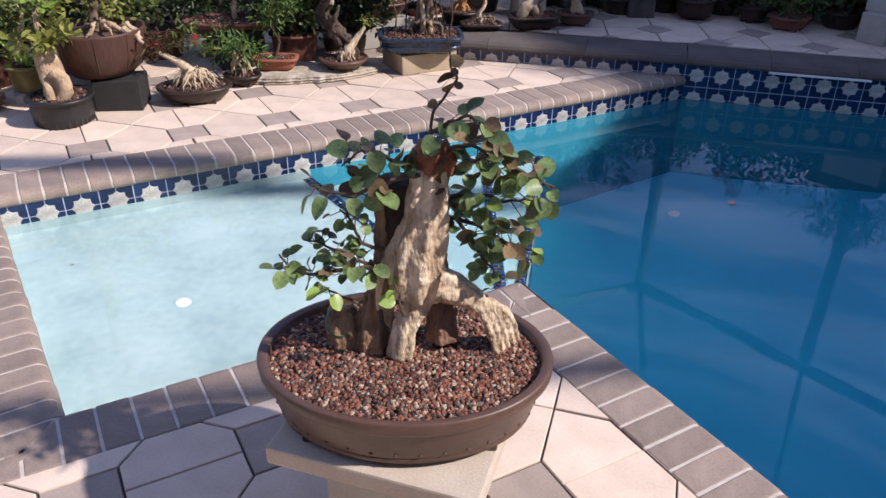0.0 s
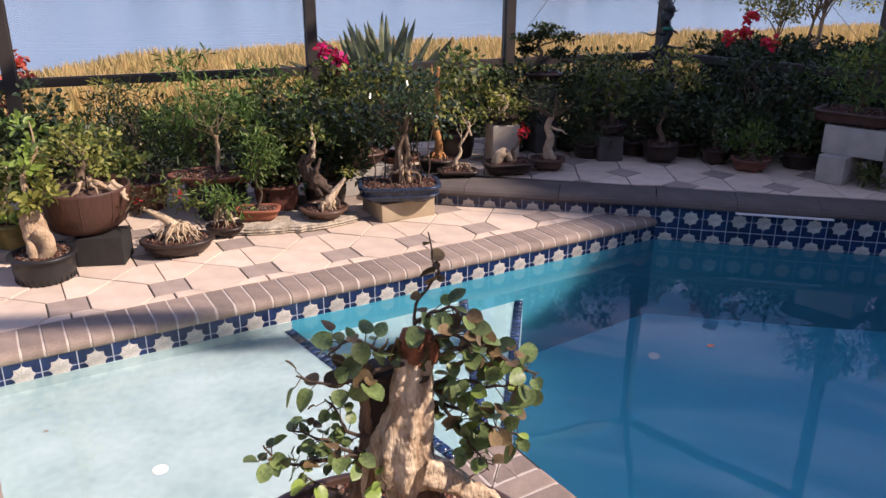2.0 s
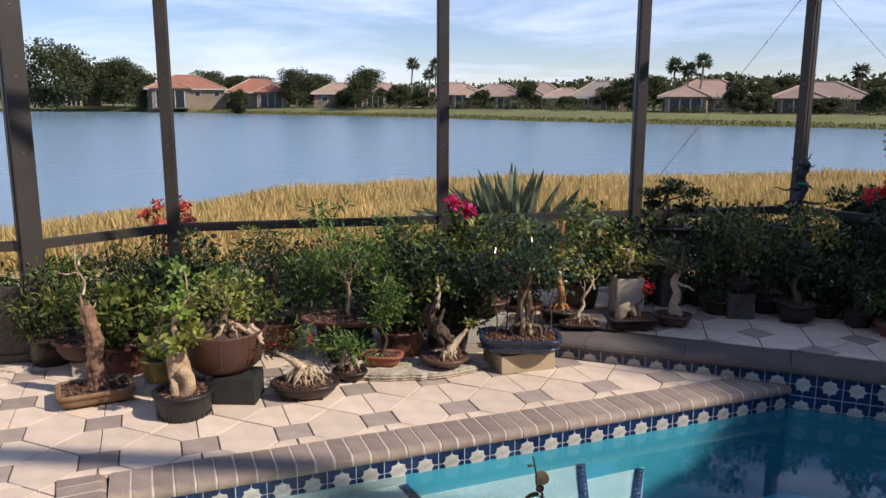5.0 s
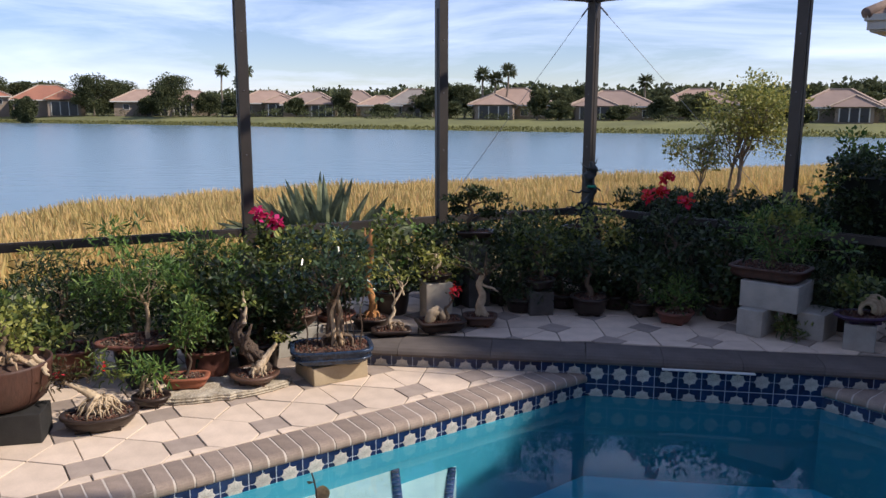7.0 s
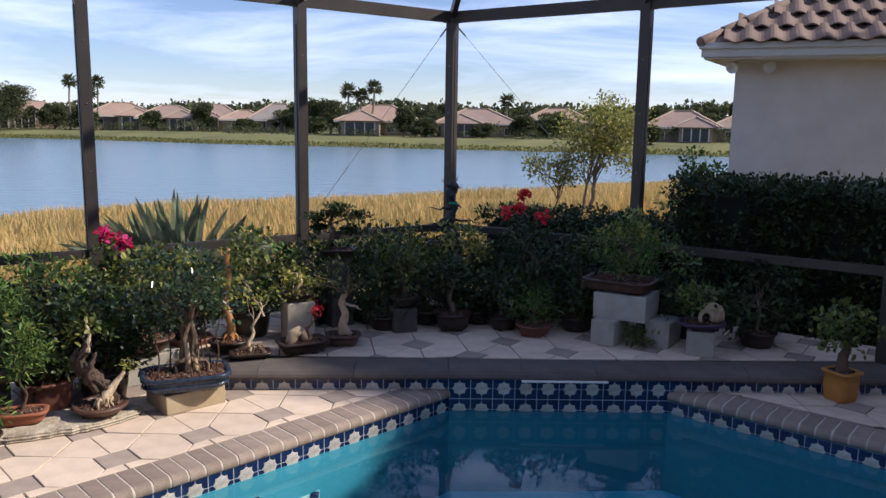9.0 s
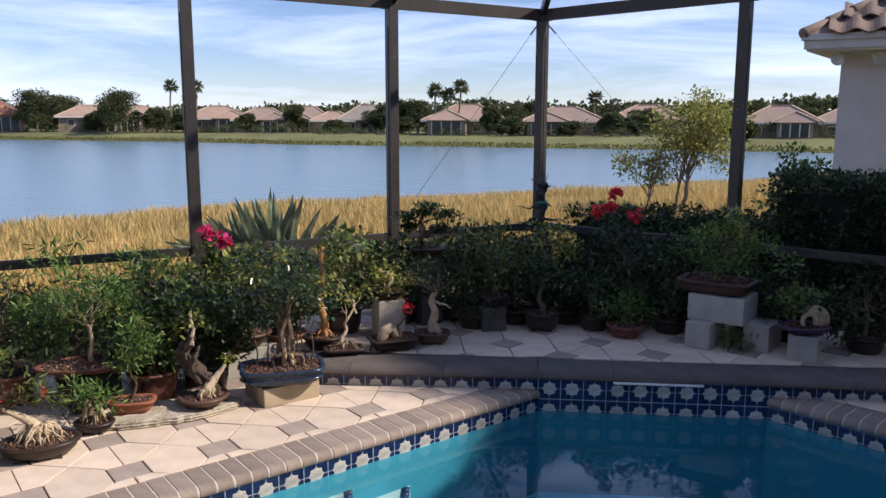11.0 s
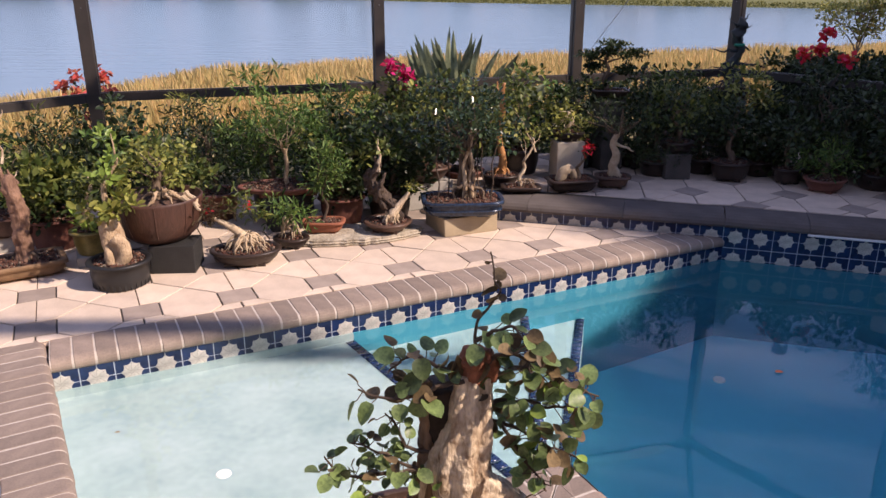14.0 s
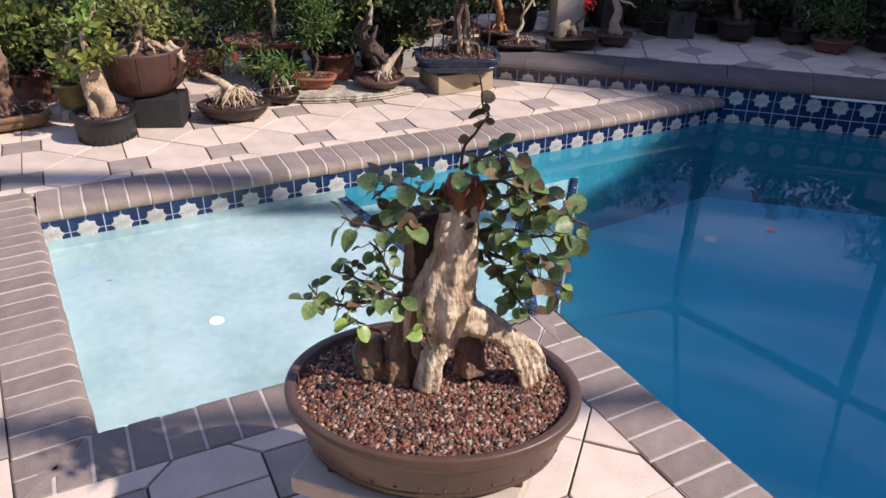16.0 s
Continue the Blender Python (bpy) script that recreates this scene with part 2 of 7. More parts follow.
M_STATUE = mat("dark grey-green cast stone", (0.035, 0.045, 0.042), (0.018, 0.022, 0.022), rough=0.6, scale=16, fine=90, bump=0.5)
M_WOODPOT = mat("brown barrel staves", (0.105, 0.046, 0.03), (0.055, 0.025, 0.017), rough=0.55, scale=10, fine=80, bump=0.5, stretch=(1, 1, 0.3), rnd=0.15)
M_DARKGLASS = mat("dark screened opening", (0.02, 0.022, 0.025), (0.012, 0.013, 0.015), rough=0.25, bump=0)
M_TRUNKFAR = mat("grey trunk", (0.27, 0.22, 0.165), (0.15, 0.12, 0.09), rough=0.9, scale=6, fine=30)


def water(name, col, rough, wave, scale, refract):
    """Real water surface: mirror by Fresnel over refraction, or over a dark body for the lake."""
    m = bpy.data.materials.new(name)
    m.use_nodes = True
    n, l = m.node_tree.nodes, m.node_tree.links
    p = n["Principled BSDF"]
    p.inputs["Base Color"].default_value = (*col, 1)
    p.inputs["Roughness"].default_value, p.inputs["IOR"].default_value = rough, 1.333
    p.inputs["Transmission Weight"].default_value = 1.0 if refract else 0.0
    tc, no, mp = n.new("ShaderNodeTexCoord"), n.new("ShaderNodeTexNoise"), n.new("ShaderNodeMapping")
    mp.inputs["Scale"].default_value = (1, 1, 1) if refract else (0.6, 1.6, 1)
    no.inputs["Scale"].default_value, no.inputs["Detail"].default_value = scale, 3.0
    bu = n.new("ShaderNodeBump")
    bu.inputs["Strength"].default_value, bu.inputs["Distance"].default_value = wave, 0.02
    l.new(tc.outputs["Object"], mp.inputs["Vector"])
    l.new(mp.outputs["Vector"], no.inputs["Vector"])
    l.new(no.outputs["Fac"], bu.inputs["Height"])
    l.new(bu.outputs["Normal"], p.inputs["Normal"])
    return m


M_WATER = water("pool water", (0.90, 0.97, 0.985), 0.0, 0.05, 2.6, True)
M_LAKE = water("lake water", (0.15, 0.225, 0.27), 0.24, 1.0, 0.9, False)


# ---- mesh helpers ----
def obj(name, me, material, parent=None, label=""):
    mats = material if isinstance(material, (list, tuple)) else [material]
    if not len(me.materials):
        for x in mats:
            me.materials.append(x)
    ob = new(name, me)
    ob.parent = parent
    if label:
        ob["label"] = label
    return ob


def part(name, bm, material, parent=None, label="", smooth=False):
    """One bmesh as one mesh object under a thing or a part."""
    me = bpy.data.meshes.new(name)
    bmesh.ops.recalc_face_normals(bm, faces=bm.faces)
    bm.to_mesh(me)
    bm.free()
    if smooth:
        me.shade_smooth()
    return obj(name, me, material, parent, label)


def root(name, label, category, m=None, group="", kind=""):
    ob = tagged(new(name), label, category, group, kind)
    ob.empty_display_size = 0.1
    if m is not None:
        ob.matrix_basis = m
    return ob


def fast(name, verts, faces):
    """A mesh from an array of vertices (n, 3) and of faces (m, k)."""
    me = bpy.data.meshes.new(name)
    k = faces.shape[1]
    me.vertices.add(len(verts))
    me.vertices.foreach_set("co", np.ascontiguousarray(verts, dtype=np.float32).ravel())
    me.loops.add(faces.size)
    me.loops.foreach_set("vertex_index", np.ascontiguousarray(faces, dtype=np.int32).ravel())
    me.polygons.add(len(faces))
    me.polygons.foreach_set("loop_start", np.arange(0, faces.size, k, dtype=np.int32))
    me.update(calc_edges=True)
    me.validate()
    return me


def box(bm, sx, sy, sz, at=(0, 0, 0), bev=0.0, turn=0.0):
    """A box whose base centre is at the given place."""
    r = bmesh.ops.create_cube(bm, size=1.0)
    m = Matrix.Translation((at[0], at[1], at[2] + sz / 2)) @ Matrix.Rotation(radians(turn), 4, "Z") @ Matrix.Diagonal((sx, sy, sz, 1))
    bmesh.ops.transform(bm, matrix=m, verts=r["verts"])
    if bev:
        edges = list({e for v in r["verts"] for e in v.link_edges})
        bmesh.ops.bevel(bm, geom=edges, offset=bev, segments=2, affect="EDGES", profile=0.6)
    return bm


def beam(bm, a, b, w, h, up=(0, 0, 1)):
    """A square-section bar between two places: w across, h along up."""
    a, b = Vector(a), Vector(b)
    d = (b - a).normalized()
    s = d.cross(Vector(up))
    s = (s if s.length > 0.01 else d.cross(Vector((0, 1, 0)))).normalized()
    t = s.cross(d).normalized()
    vs = [bm.verts.new(q + s * i * w / 2 + t * j * h / 2) for q in (a, b) for i, j in ((-1, -1), (1, -1), (1, 1), (-1, 1))]
    for f in ((0, 1, 2, 3), (7, 6, 5, 4), (0, 4, 5, 1), (1, 5, 6, 2), (2, 6, 7, 3), (3, 7, 4, 0)):
        bm.faces.new([vs[i] for i in f])
    return bm


def prism(bm, poly, z0, z1, bev=0.004):
    """An upright slab over a plan outline (anticlockwise), with a small chamfer round the top."""
    c = sum((Vector((p[0], p[1])) for p in poly), Vector((0, 0))) / len(poly)
    rings = []
    for z, ins in ((z0, 0), (z1 - bev, 0), (z1, bev)):
        ring = []
        for p in poly:
            v = Vector((p[0], p[1]))
            d = (c - v)
            v = v + d.normalized() * ins if d.length > 1e-6 else v
            ring.append(bm.verts.new((v.x, v.y, z)))
        rings.append(ring)
    n = len(poly)
    for a, b in zip(rings, rings[1:]):
        for i in range(n):
            bm.faces.new((a[i], a[(i + 1) % n], b[(i + 1) % n], b[i]))
    bm.faces.new(rings[-1])
    bm.faces.new(rings[0][::-1])
    return bm


def sheet(bm, poly, z):
    bm.faces.new([bm.verts.new((p[0], p[1], z)) for p in poly])
    return bm


def lathe(bm, prof, a=1.0, b=1.0, p=2.0, seg=40, cap=True):
    """A turned form of (radius, height) pairs, with an oval or rounded-box plan."""
    rings = []
    for r, z in prof:
        ring = []
        for i in range(seg):
            t = 2 * math.pi * i / seg
            c, s = math.cos(t), math.sin(t)
            k = (abs(c) ** p + abs(s) ** p) ** (-1 / p)
            ring.append(bm.verts.new((c * k * r * a, s * k * r * b, z)))
        rings.append(ring)
    for q, w in zip(rings, rings[1:]):
        for i in range(seg):
            bm.faces.new((q[i], q[(i + 1) % seg], w[(i + 1) % seg], w[i]))
    if cap:
        bm.faces.new(rings[0][::-1])
        bm.faces.new(rings[-1])
    return bm


def tube(bm, pts, radii, sides=8, rough=0.0, freq=12.0, ribs=0, ribamp=0.0, tip=True):
    """A tapered limb along the places, with an uneven skin."""
    pts = [Vector(p) for p in pts]
    rings, ref = [], Vector((0.13, 0.97, 0.2))
    for i, p in enumerate(pts):
        d = (pts[min(i + 1, len(pts) - 1)] - pts[max(i - 1, 0)])
        d = d.normalized() if d.length > 1e-7 else Vector((0, 0, 1))
        s = d.cross(ref)
        s = (s if s.length > 0.05 else d.cross(Vector((1, 0, 0)))).normalized()
        t = d.cross(s).normalized()
        ring = []
        for k in range(sides):
            w = 2 * math.pi * k / sides
            v = s * math.cos(w) + t * math.sin(w)
            r = radii[i]
            if rough:
                q = p + v * r
                r *= 1 + rough * noise.noise(q * freq) + rough * 0.5 * noise.noise(q * freq * 2.7)
            if ribs:
                r *= 1 + ribamp * math.sin(w * ribs + 2.0 * noise.noise(p * 4))
            ring.append(bm.verts.new(p + v * r))
        rings.append(ring)
    for q, w in zip(rings, rings[1:]):
        for k in range(sides):
            bm.faces.new((q[k], q[(k + 1) % sides], w[(k + 1) % sides], w[k]))
    bm.faces.new(rings[0][::-1])
    if tip:
        bm.faces.new(rings[-1])
    return bm


def bend(a, b, rng, wig=0.1, n=8, sag=0.0):
    """Places from a to b along a crooked line."""
    a, b = Vector(a), Vector(b)
    L = (b - a).length
    out, off = [], Vector((0, 0, 0))
    seed = rng.random() * 100
    for i in range(n + 1):
        t = i / n
        k = math.sin(math.pi * t)
        off = Vector((noise.noise((seed, t * 2.5, 0)), noise.noise((seed, t * 2.5, 9)), 0.6 * noise.noise((seed, t * 2.5, 17))))
        out.append(a.lerp(b, t) + off * wig * L * 1.6 * k + Vector((0, 0, sag * L * k)))
    return out


LEAVES = {
    "oval": ([(0, 0, 0), (0.3, 0.26, 0.06), (0.72, 0.24, 0.05), (1, 0, -0.05), (0.72, -0.24, 0.05), (0.3, -0.26, 0.06)], [(0, 1, 2, 3), (0, 3, 4, 5)]),
    "lance": ([(0, 0, 0), (0.3, 0.11, 0.04), (0.7, 0.10, 0.02), (1, 0, -0.10), (0.7, -0.10, 0.02), (0.3, -0.11, 0.04)], [(0, 1, 2, 3), (0, 3, 4, 5)]),
    "reed": ([(0, -0.006, 0), (0, 0.006, 0), (0.6, 0.005, 0.03), (1, 0, -0.06)], [(0, 1, 2, 3)]),
    "card": ([(0, 0, 0), (0.5, 0.42, 0.1), (1, 0, 0), (0.5, -0.42, 0.1)], [(0, 1, 2, 3)]),
}


def leafmesh(name, pts, dirs, sizes, shape="oval"):
    tv, tf = LEAVES[shape]
    tv, tf = np.array(tv), np.array(tf)
    n = len(pts)
    d = dirs / (np.linalg.norm(dirs, axis=1, keepdims=True) + 1e-9)
    up = np.random.normal(0, 0.55, (n, 3)) + np.array([0, 0, 1.0])
    s = np.cross(up, d)
    s /= np.linalg.norm(s, axis=1, keepdims=True) + 1e-9
    w = np.cross(d, s)
    sz = np.asarray(sizes)[:, None, None]
    v = pts[:, None, :] + sz * (tv[None, :, 0:1] * d[:, None, :] + tv[None, :, 1:2] * s[:, None, :] + tv[None, :, 2:3] * w[:, None, :])
    f = tf[None, :, :] + (np.arange(n) * len(tv))[:, None, None]
    return fast(name, v.reshape(-1, 3), f.reshape(-1, tf.shape[1]))


def foliage(centres, per, sigma, size, shape="oval", name="crown", spread=0.35, droop=0.0):
    """Leaves in clumps round the centres, pointing out of their clump."""
    c = np.asarray(centres)
    idx = np.repeat(np.arange(len(c)), per)
    off = np.random.normal(0, 1, (len(idx), 3))
    off /= (np.linalg.norm(off, axis=1, keepdims=True) + 1e-6)
    off *= (np.random.random((len(idx), 1)) ** 0.5) * 1.6
    sg = np.array(sigma) if np.ndim(sigma) else np.array([sigma, sigma, sigma * 0.75])
    k = np.random.uniform(0.6, 1.35, (len(c), 1))[idx]
    p = c[idx] + off * sg * k
    d = off + np.random.normal(0, spread + 0.3, off.shape) + np.array([0, 0, 0.25 - droop])
    return leafmesh(name, p, d, size * np.random.uniform(0.6, 1.25, len(idx)), shape)


def icechips(name, n, place, smin, smax):
    """Many small angular stones at places given by place(i)."""
    base = np.array([(x, y, z) for x in (-1, 1) for y in (-1, 1) for z in (-1, 1)], float)
    quad = np.array([(0, 1, 3, 2), (4, 6, 7, 5), (0, 4, 5, 1), (2, 3, 7, 6), (0, 2, 6, 4), (1, 5, 7, 3)])
    ang = np.random.uniform(0, 6.28, (n, 3))
    v = np.repeat(base[None], n, 0) * (1 + np.random.uniform(-0.35, 0.35, (n, 8, 3)))
    v *= (np.random.uniform(smin, smax, (n, 1, 3)) / 2)
    for a, (i, j) in enumerate(((0, 1), (1, 2), (0, 2))):
        c, s = np.cos(ang[:, a])[:, None], np.sin(ang[:, a])[:, None]
        vi, vj = v[:, :, i].copy(), v[:, :, j].copy()
        v[:, :, i], v[:, :, j] = c * vi - s * vj, s * vi + c * vj
    v += place[:, None, :]
    f = quad[None] + (np.arange(n) * 8)[:, None, None]
    return fast(name, v.reshape(-1, 3), f.reshape(-1, 4))


def clip(poly, region):
    """A plan outline cut by a convex anticlockwise region."""
    out = [Vector((p[0], p[1])) for p in poly]
    n = len(region)
    for i in range(n):
        a, b = Vector(region[i]), Vector(region[(i + 1) % n])
        e = b - a
        nxt = []
        for j in range(len(out)):
            p, q = out[j], out[(j + 1) % len(out)]
            sp, sq = e.x * (p.y - a.y) - e.y * (p.x - a.x), e.x * (q.y - a.y) - e.y * (q.x - a.x)
            if sp >= 0:
                nxt.append(p)
            if (sp >= 0) != (sq >= 0):
                nxt.append(p.lerp(q, sp / (sp - sq)))
        out = nxt
        if len(out) < 3:
            return []
    return out


def area(poly):
    return 0.5 * sum(poly[i][0] * poly[(i + 1) % len(poly)][1] - poly[(i + 1) % len(poly)][0] * poly[i][1] for i in range(len(poly)))


def shrink(poly, d):
    c = sum((Vector(p) for p in poly), Vector((0, 0))) / len(poly)
    return [Vector(p) + (c - Vector(p)).normalized() * d for p in poly]

# ---- pool: plan of the water's edge ----
SF, CW, RC = Vector((-2.085, 2.506)), Vector((1.163, 5.005)), Vector((2.714, 4.845))
RE, NE, PE = Vector((6.1, 1.24)), Vector((4.3, -1.2)), Vector((2.46, -0.47))
PC, SC = Vector((0.272, 2.213)), Vector((-0.965, 1.257))
POOL = [SC, PC, PE, NE, RE, RC, CW, SF]
U = (CW - SF).normalized()
N = Vector((-U.y, U.x))
WATER, DECK, STAGE = -0.155, 0.0, 0.15
W1, W2, W3 = SF + U * 1.47, SF + U * 2.58, SF + U * 3.0
Z_SHELF, Z_STEP, Z_STEP2, Z_DEEP = -0.26, -0.44, -0.66, -1.5

basin = root("pool_basin", "plastered pool with pale sun shelf and blue deep end", "pool", kind="structure")
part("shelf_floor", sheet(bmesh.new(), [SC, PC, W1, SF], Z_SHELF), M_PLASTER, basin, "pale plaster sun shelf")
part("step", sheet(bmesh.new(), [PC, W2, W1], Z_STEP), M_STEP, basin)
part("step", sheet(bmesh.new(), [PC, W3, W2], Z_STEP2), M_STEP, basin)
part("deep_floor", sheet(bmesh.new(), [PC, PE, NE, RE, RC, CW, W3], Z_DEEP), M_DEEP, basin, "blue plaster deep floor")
bm = bmesh.new()
for p, q, z0, z1 in ((PC, W1, Z_STEP, Z_SHELF), (PC, W2, Z_STEP2, Z_STEP), (PC, W3, Z_DEEP, Z_STEP2)):
    bm.faces.new([bm.verts.new((*a, z)) for a, z in ((p, z0), (q, z0), (q, z1), (p, z1))])
part("riser", bm, M_STEP, basin)
bm = bmesh.new()
def skin(bm, p, q, z):
    """Plaster below the waterline, standing proud of the tiles."""
    o = (q - p).normalized()
    o = Vector((-o.y, o.x)) * 0.016
    bm.faces.new([bm.verts.new((*a, h)) for a, h in ((p + o, z), (q + o, z), (q + o, WATER - 0.006), (p + o, WATER - 0.006))])
    bm.faces.new([bm.verts.new((*a, h)) for a, h in ((p + o, WATER - 0.006), (q + o, WATER - 0.006), (q - o, WATER - 0.006), (p - o, WATER - 0.006))])
    bm.faces.new([bm.verts.new((*a, h)) for a, h in ((p, WATER - 0.006), (q, WATER - 0.006), (q, -0.063), (p, -0.063))])


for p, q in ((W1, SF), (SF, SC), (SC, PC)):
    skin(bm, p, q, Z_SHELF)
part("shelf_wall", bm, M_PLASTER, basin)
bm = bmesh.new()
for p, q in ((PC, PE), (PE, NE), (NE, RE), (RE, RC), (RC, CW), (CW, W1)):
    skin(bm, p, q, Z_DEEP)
part("deep_wall", bm, M_DEEPSHADE, basin)
for p, q, z in ((PC, W1, Z_SHELF), (PC, W2, Z_STEP), (PC, W3, Z_STEP2)):
    d = (q - p).normalized()
    s = Vector((-d.y, d.x)) * 0.026
    n_t = int((q - p).length / 0.052)
    for i in range(n_t):
        a, b = p + d * (i * 0.052 + 0.003), p + d * (i * 0.052 + 0.049)
        if i == 0:
            mos = fast("mosaic", *(lambda A, B, S: (np.array([(*v, zz) for zz in (0, 0.006) for v in (A - S, B - S, B + S, A + S)]), np.array([(0, 1, 2, 3), (7, 6, 5, 4), (0, 4, 5, 1), (1, 5, 6, 2), (2, 6, 7, 3), (3, 7, 4, 0)])))(Vector((-0.023, 0)), Vector((0.023, 0)), Vector((0, 0.026))))
        t = obj("tile", mos, M_TILE, basin)
        t.matrix_basis = pose(*((a + b) / 2 + s), z, 0, 0, math.degrees(math.atan2(d.y, d.x)))
bm = bmesh.new()
lathe(bm, [(0.0, 0.0), (0.030, 0.0), (0.028, 0.006), (0.0, 0.008)], seg=24, cap=False)
d = part("drain_cover", bm, M_WHITE, basin, "white round drain cover")
d.matrix_basis = pose(-1.045, 2.155, Z_SHELF)
bm = bmesh.new()
lathe(bm, [(0.0, 0.0), (0.04, 0.0), (0.036, 0.008), (0.0, 0.010)], seg=24, cap=False)
d = part("drain_cover", bm, M_WHITE, basin, "white round drain cover")
d.matrix_basis = pose(1.155, 4.43, Z_DEEP)

def level(name, poly, z):
    """A flat face that looks up."""
    me = bpy.data.meshes.new(name)
    order = range(len(poly)) if area(poly) > 0 else range(len(poly) - 1, -1, -1)
    me.from_pydata([(p[0], p[1], z) for p in poly], [], [tuple(order)])
    return me


surf = tagged(obj("pool_water", level("pool_water", POOL, WATER), M_WATER), "clear still blue pool water", "water", kind="structure")
surf.visible_shadow = False


# ---- coping bricks ----
def nose_profile(width, thick, inset):
    """Section of a bullnosed brick: depth from the water side, height; inset draws it in for the mortar."""
    w, k = width, inset
    return [(w - k, -thick), (w - k, -0.004), (w - k - 0.005, -k), (w * 0.80, -k), (w * 0.65, -k), (w * 0.50, -k), (w * 0.34, -k), (0.040, -k), (0.026 + k * 0.3, -0.003 - k), (0.013 + k * 0.6, -0.011 - k), (0.004 + k, -0.023), (k, -0.036), (0.001 + k, -0.050), (0.006 + k, -0.060), (0.016, -thick)]


def run_mesh(name, x0, x1, width, lo=None, hi=None, thick=0.066, inset=0.0):
    """A bullnosed length from x0 to x1 along the edge; lo and hi: (place, slope) of the mitre lines that cut it."""
    prof = nose_profile(width, thick, inset)
    k = len(prof)
    v, long = [], 0
    for n, x in enumerate((x0, x0 + 0.003, x1 - 0.003, x1)):
        for y, z in prof:
            worn = not inset and n in (0, 3)
            cx = x
            if lo:
                cx = max(cx, lo[0] + lo[1] * (y - 0.022))
            if hi:
                cx = min(cx, hi[0] + hi[1] * (y - 0.022))
            v.append((cx, y + (0.003 if worn and y < 0.03 else 0), z - (0.002 if worn and z > -0.03 else 0)))
    long = max(v[3 * k + i][0] - v[i][0] for i in range(k))
    if long < 0.006:
        return None
    for i in range(k):
        if v[3 * k + i][0] <= v[i][0]:
            for r in range(4):
                v[r * k + i] = (min(max(v[i][0], x0), x1), v[i][1], v[i][2])
    f = [(r * k + i, r * k + (i + 1) % k, (r + 1) * k + (i + 1) % k, (r + 1) * k + i) for r in range(3) for i in range(k)]
    me = bpy.data.meshes.new(name)
    me.from_pydata(v, [], f + [tuple(range(k))[::-1], tuple(range(3 * k, 4 * k))])
    me.update()
    return me


def coping(a, b, width, z, pitch, side, owner, mitre=(0, 0)):
    """A row of bullnosed bricks along a to b; side: +1 when the deck lies to the left of the way; mitre: at a and at b, +1 outward, -1 inward."""
    L = (b - a).length
    n = max(1, round(L / pitch))
    step = L / n
    d = (b - a) / L
    s = Vector((-d.y, d.x)) * side
    ang = math.degrees(math.atan2(d.y, d.x)) + (0 if side > 0 else 180)
    if side < 0:
        mitre = mitre[::-1]
    lo = (-L / 2 + 0.004, -mitre[0]) if mitre[0] else None
    hi = (L / 2 - 0.004, mitre[1]) if mitre[1] else None
    more0, more1 = (3 if mitre[0] > 0 else (1 if mitre[0] else 0)), (3 if mitre[1] > 0 else (1 if mitre[1] else 0))
    hl = step / 2 - 0.0042
    plain = run_mesh("brick", -hl, hl, width)
    mid = (a + b) / 2
    way = d * side
    for i in range(-more0, n + more1):
        x = -L / 2 + step * (i + 0.5)
        cutlo, cuthi = mitre[0] and x < -L / 2 + width + step, mitre[1] and x > L / 2 - width - step
        me = plain
        if cutlo or cuthi:
            me = run_mesh("brick", -hl, hl, width, (lo[0] - x, lo[1]) if cutlo else None, (hi[0] - x, hi[1]) if cuthi else None)
            if me is None:
                continue
        c = mid + way * x - s * 0.022 + s * random.uniform(-0.002, 0.002)
        obj("brick", me, M_COPING, owner).matrix_basis = pose(c.x, c.y, z + random.uniform(-0.0015, 0.0015), random.uniform(-0.25, 0.25), random.uniform(-0.25, 0.25), ang + random.uniform(-0.3, 0.3))
    lo_m, hi_m = (-L / 2, -mitre[0]) if mitre[0] else None, (L / 2, mitre[1]) if mitre[1] else None
    mo = obj("mortar", run_mesh("mortar", -L / 2 - (0.4 if lo_m else 0), L / 2 + (0.4 if hi_m else 0), width, lo_m, hi_m, 0.064, 0.0026), M_MORTAR, owner)
    c = mid - s * 0.022
    mo.matrix_basis = pose(c.x, c.y, z, 0, 0, ang)


low = root("pool_coping", "grey-brown bullnosed concrete brick pool coping", "coping", kind="structure")
CW_NEAR, CW_FAR = 0.225, 0.25
coping(SF + U * 0.02, CW, CW_FAR, DECK, 0.0975, 1, low)
coping(SF + (SF - SC).normalized() * 0.26, SC, CW_NEAR, DECK, 0.0975, -1, low, (0, 1))
coping(SC, PC, CW_NEAR, DECK, 0.0975, -1, low, (1, -1))
coping(PC, PE, CW_NEAR, DECK, 0.096, -1, low, (-1, 0))
coping(RC, RE, 0.25, DECK, 0.0975, 1, low)

# ---- raised terrace at the far end ----
# coping concrete darkened: the shade on the terrace edge is put into its colour
M_ROLL = mat("shade-darkened concrete", (0.135, 0.112, 0.10), (0.08, 0.067, 0.06), rough=0.85, scale=7, fine=110, bump=0.4, dist=0.003, rnd=0.08)


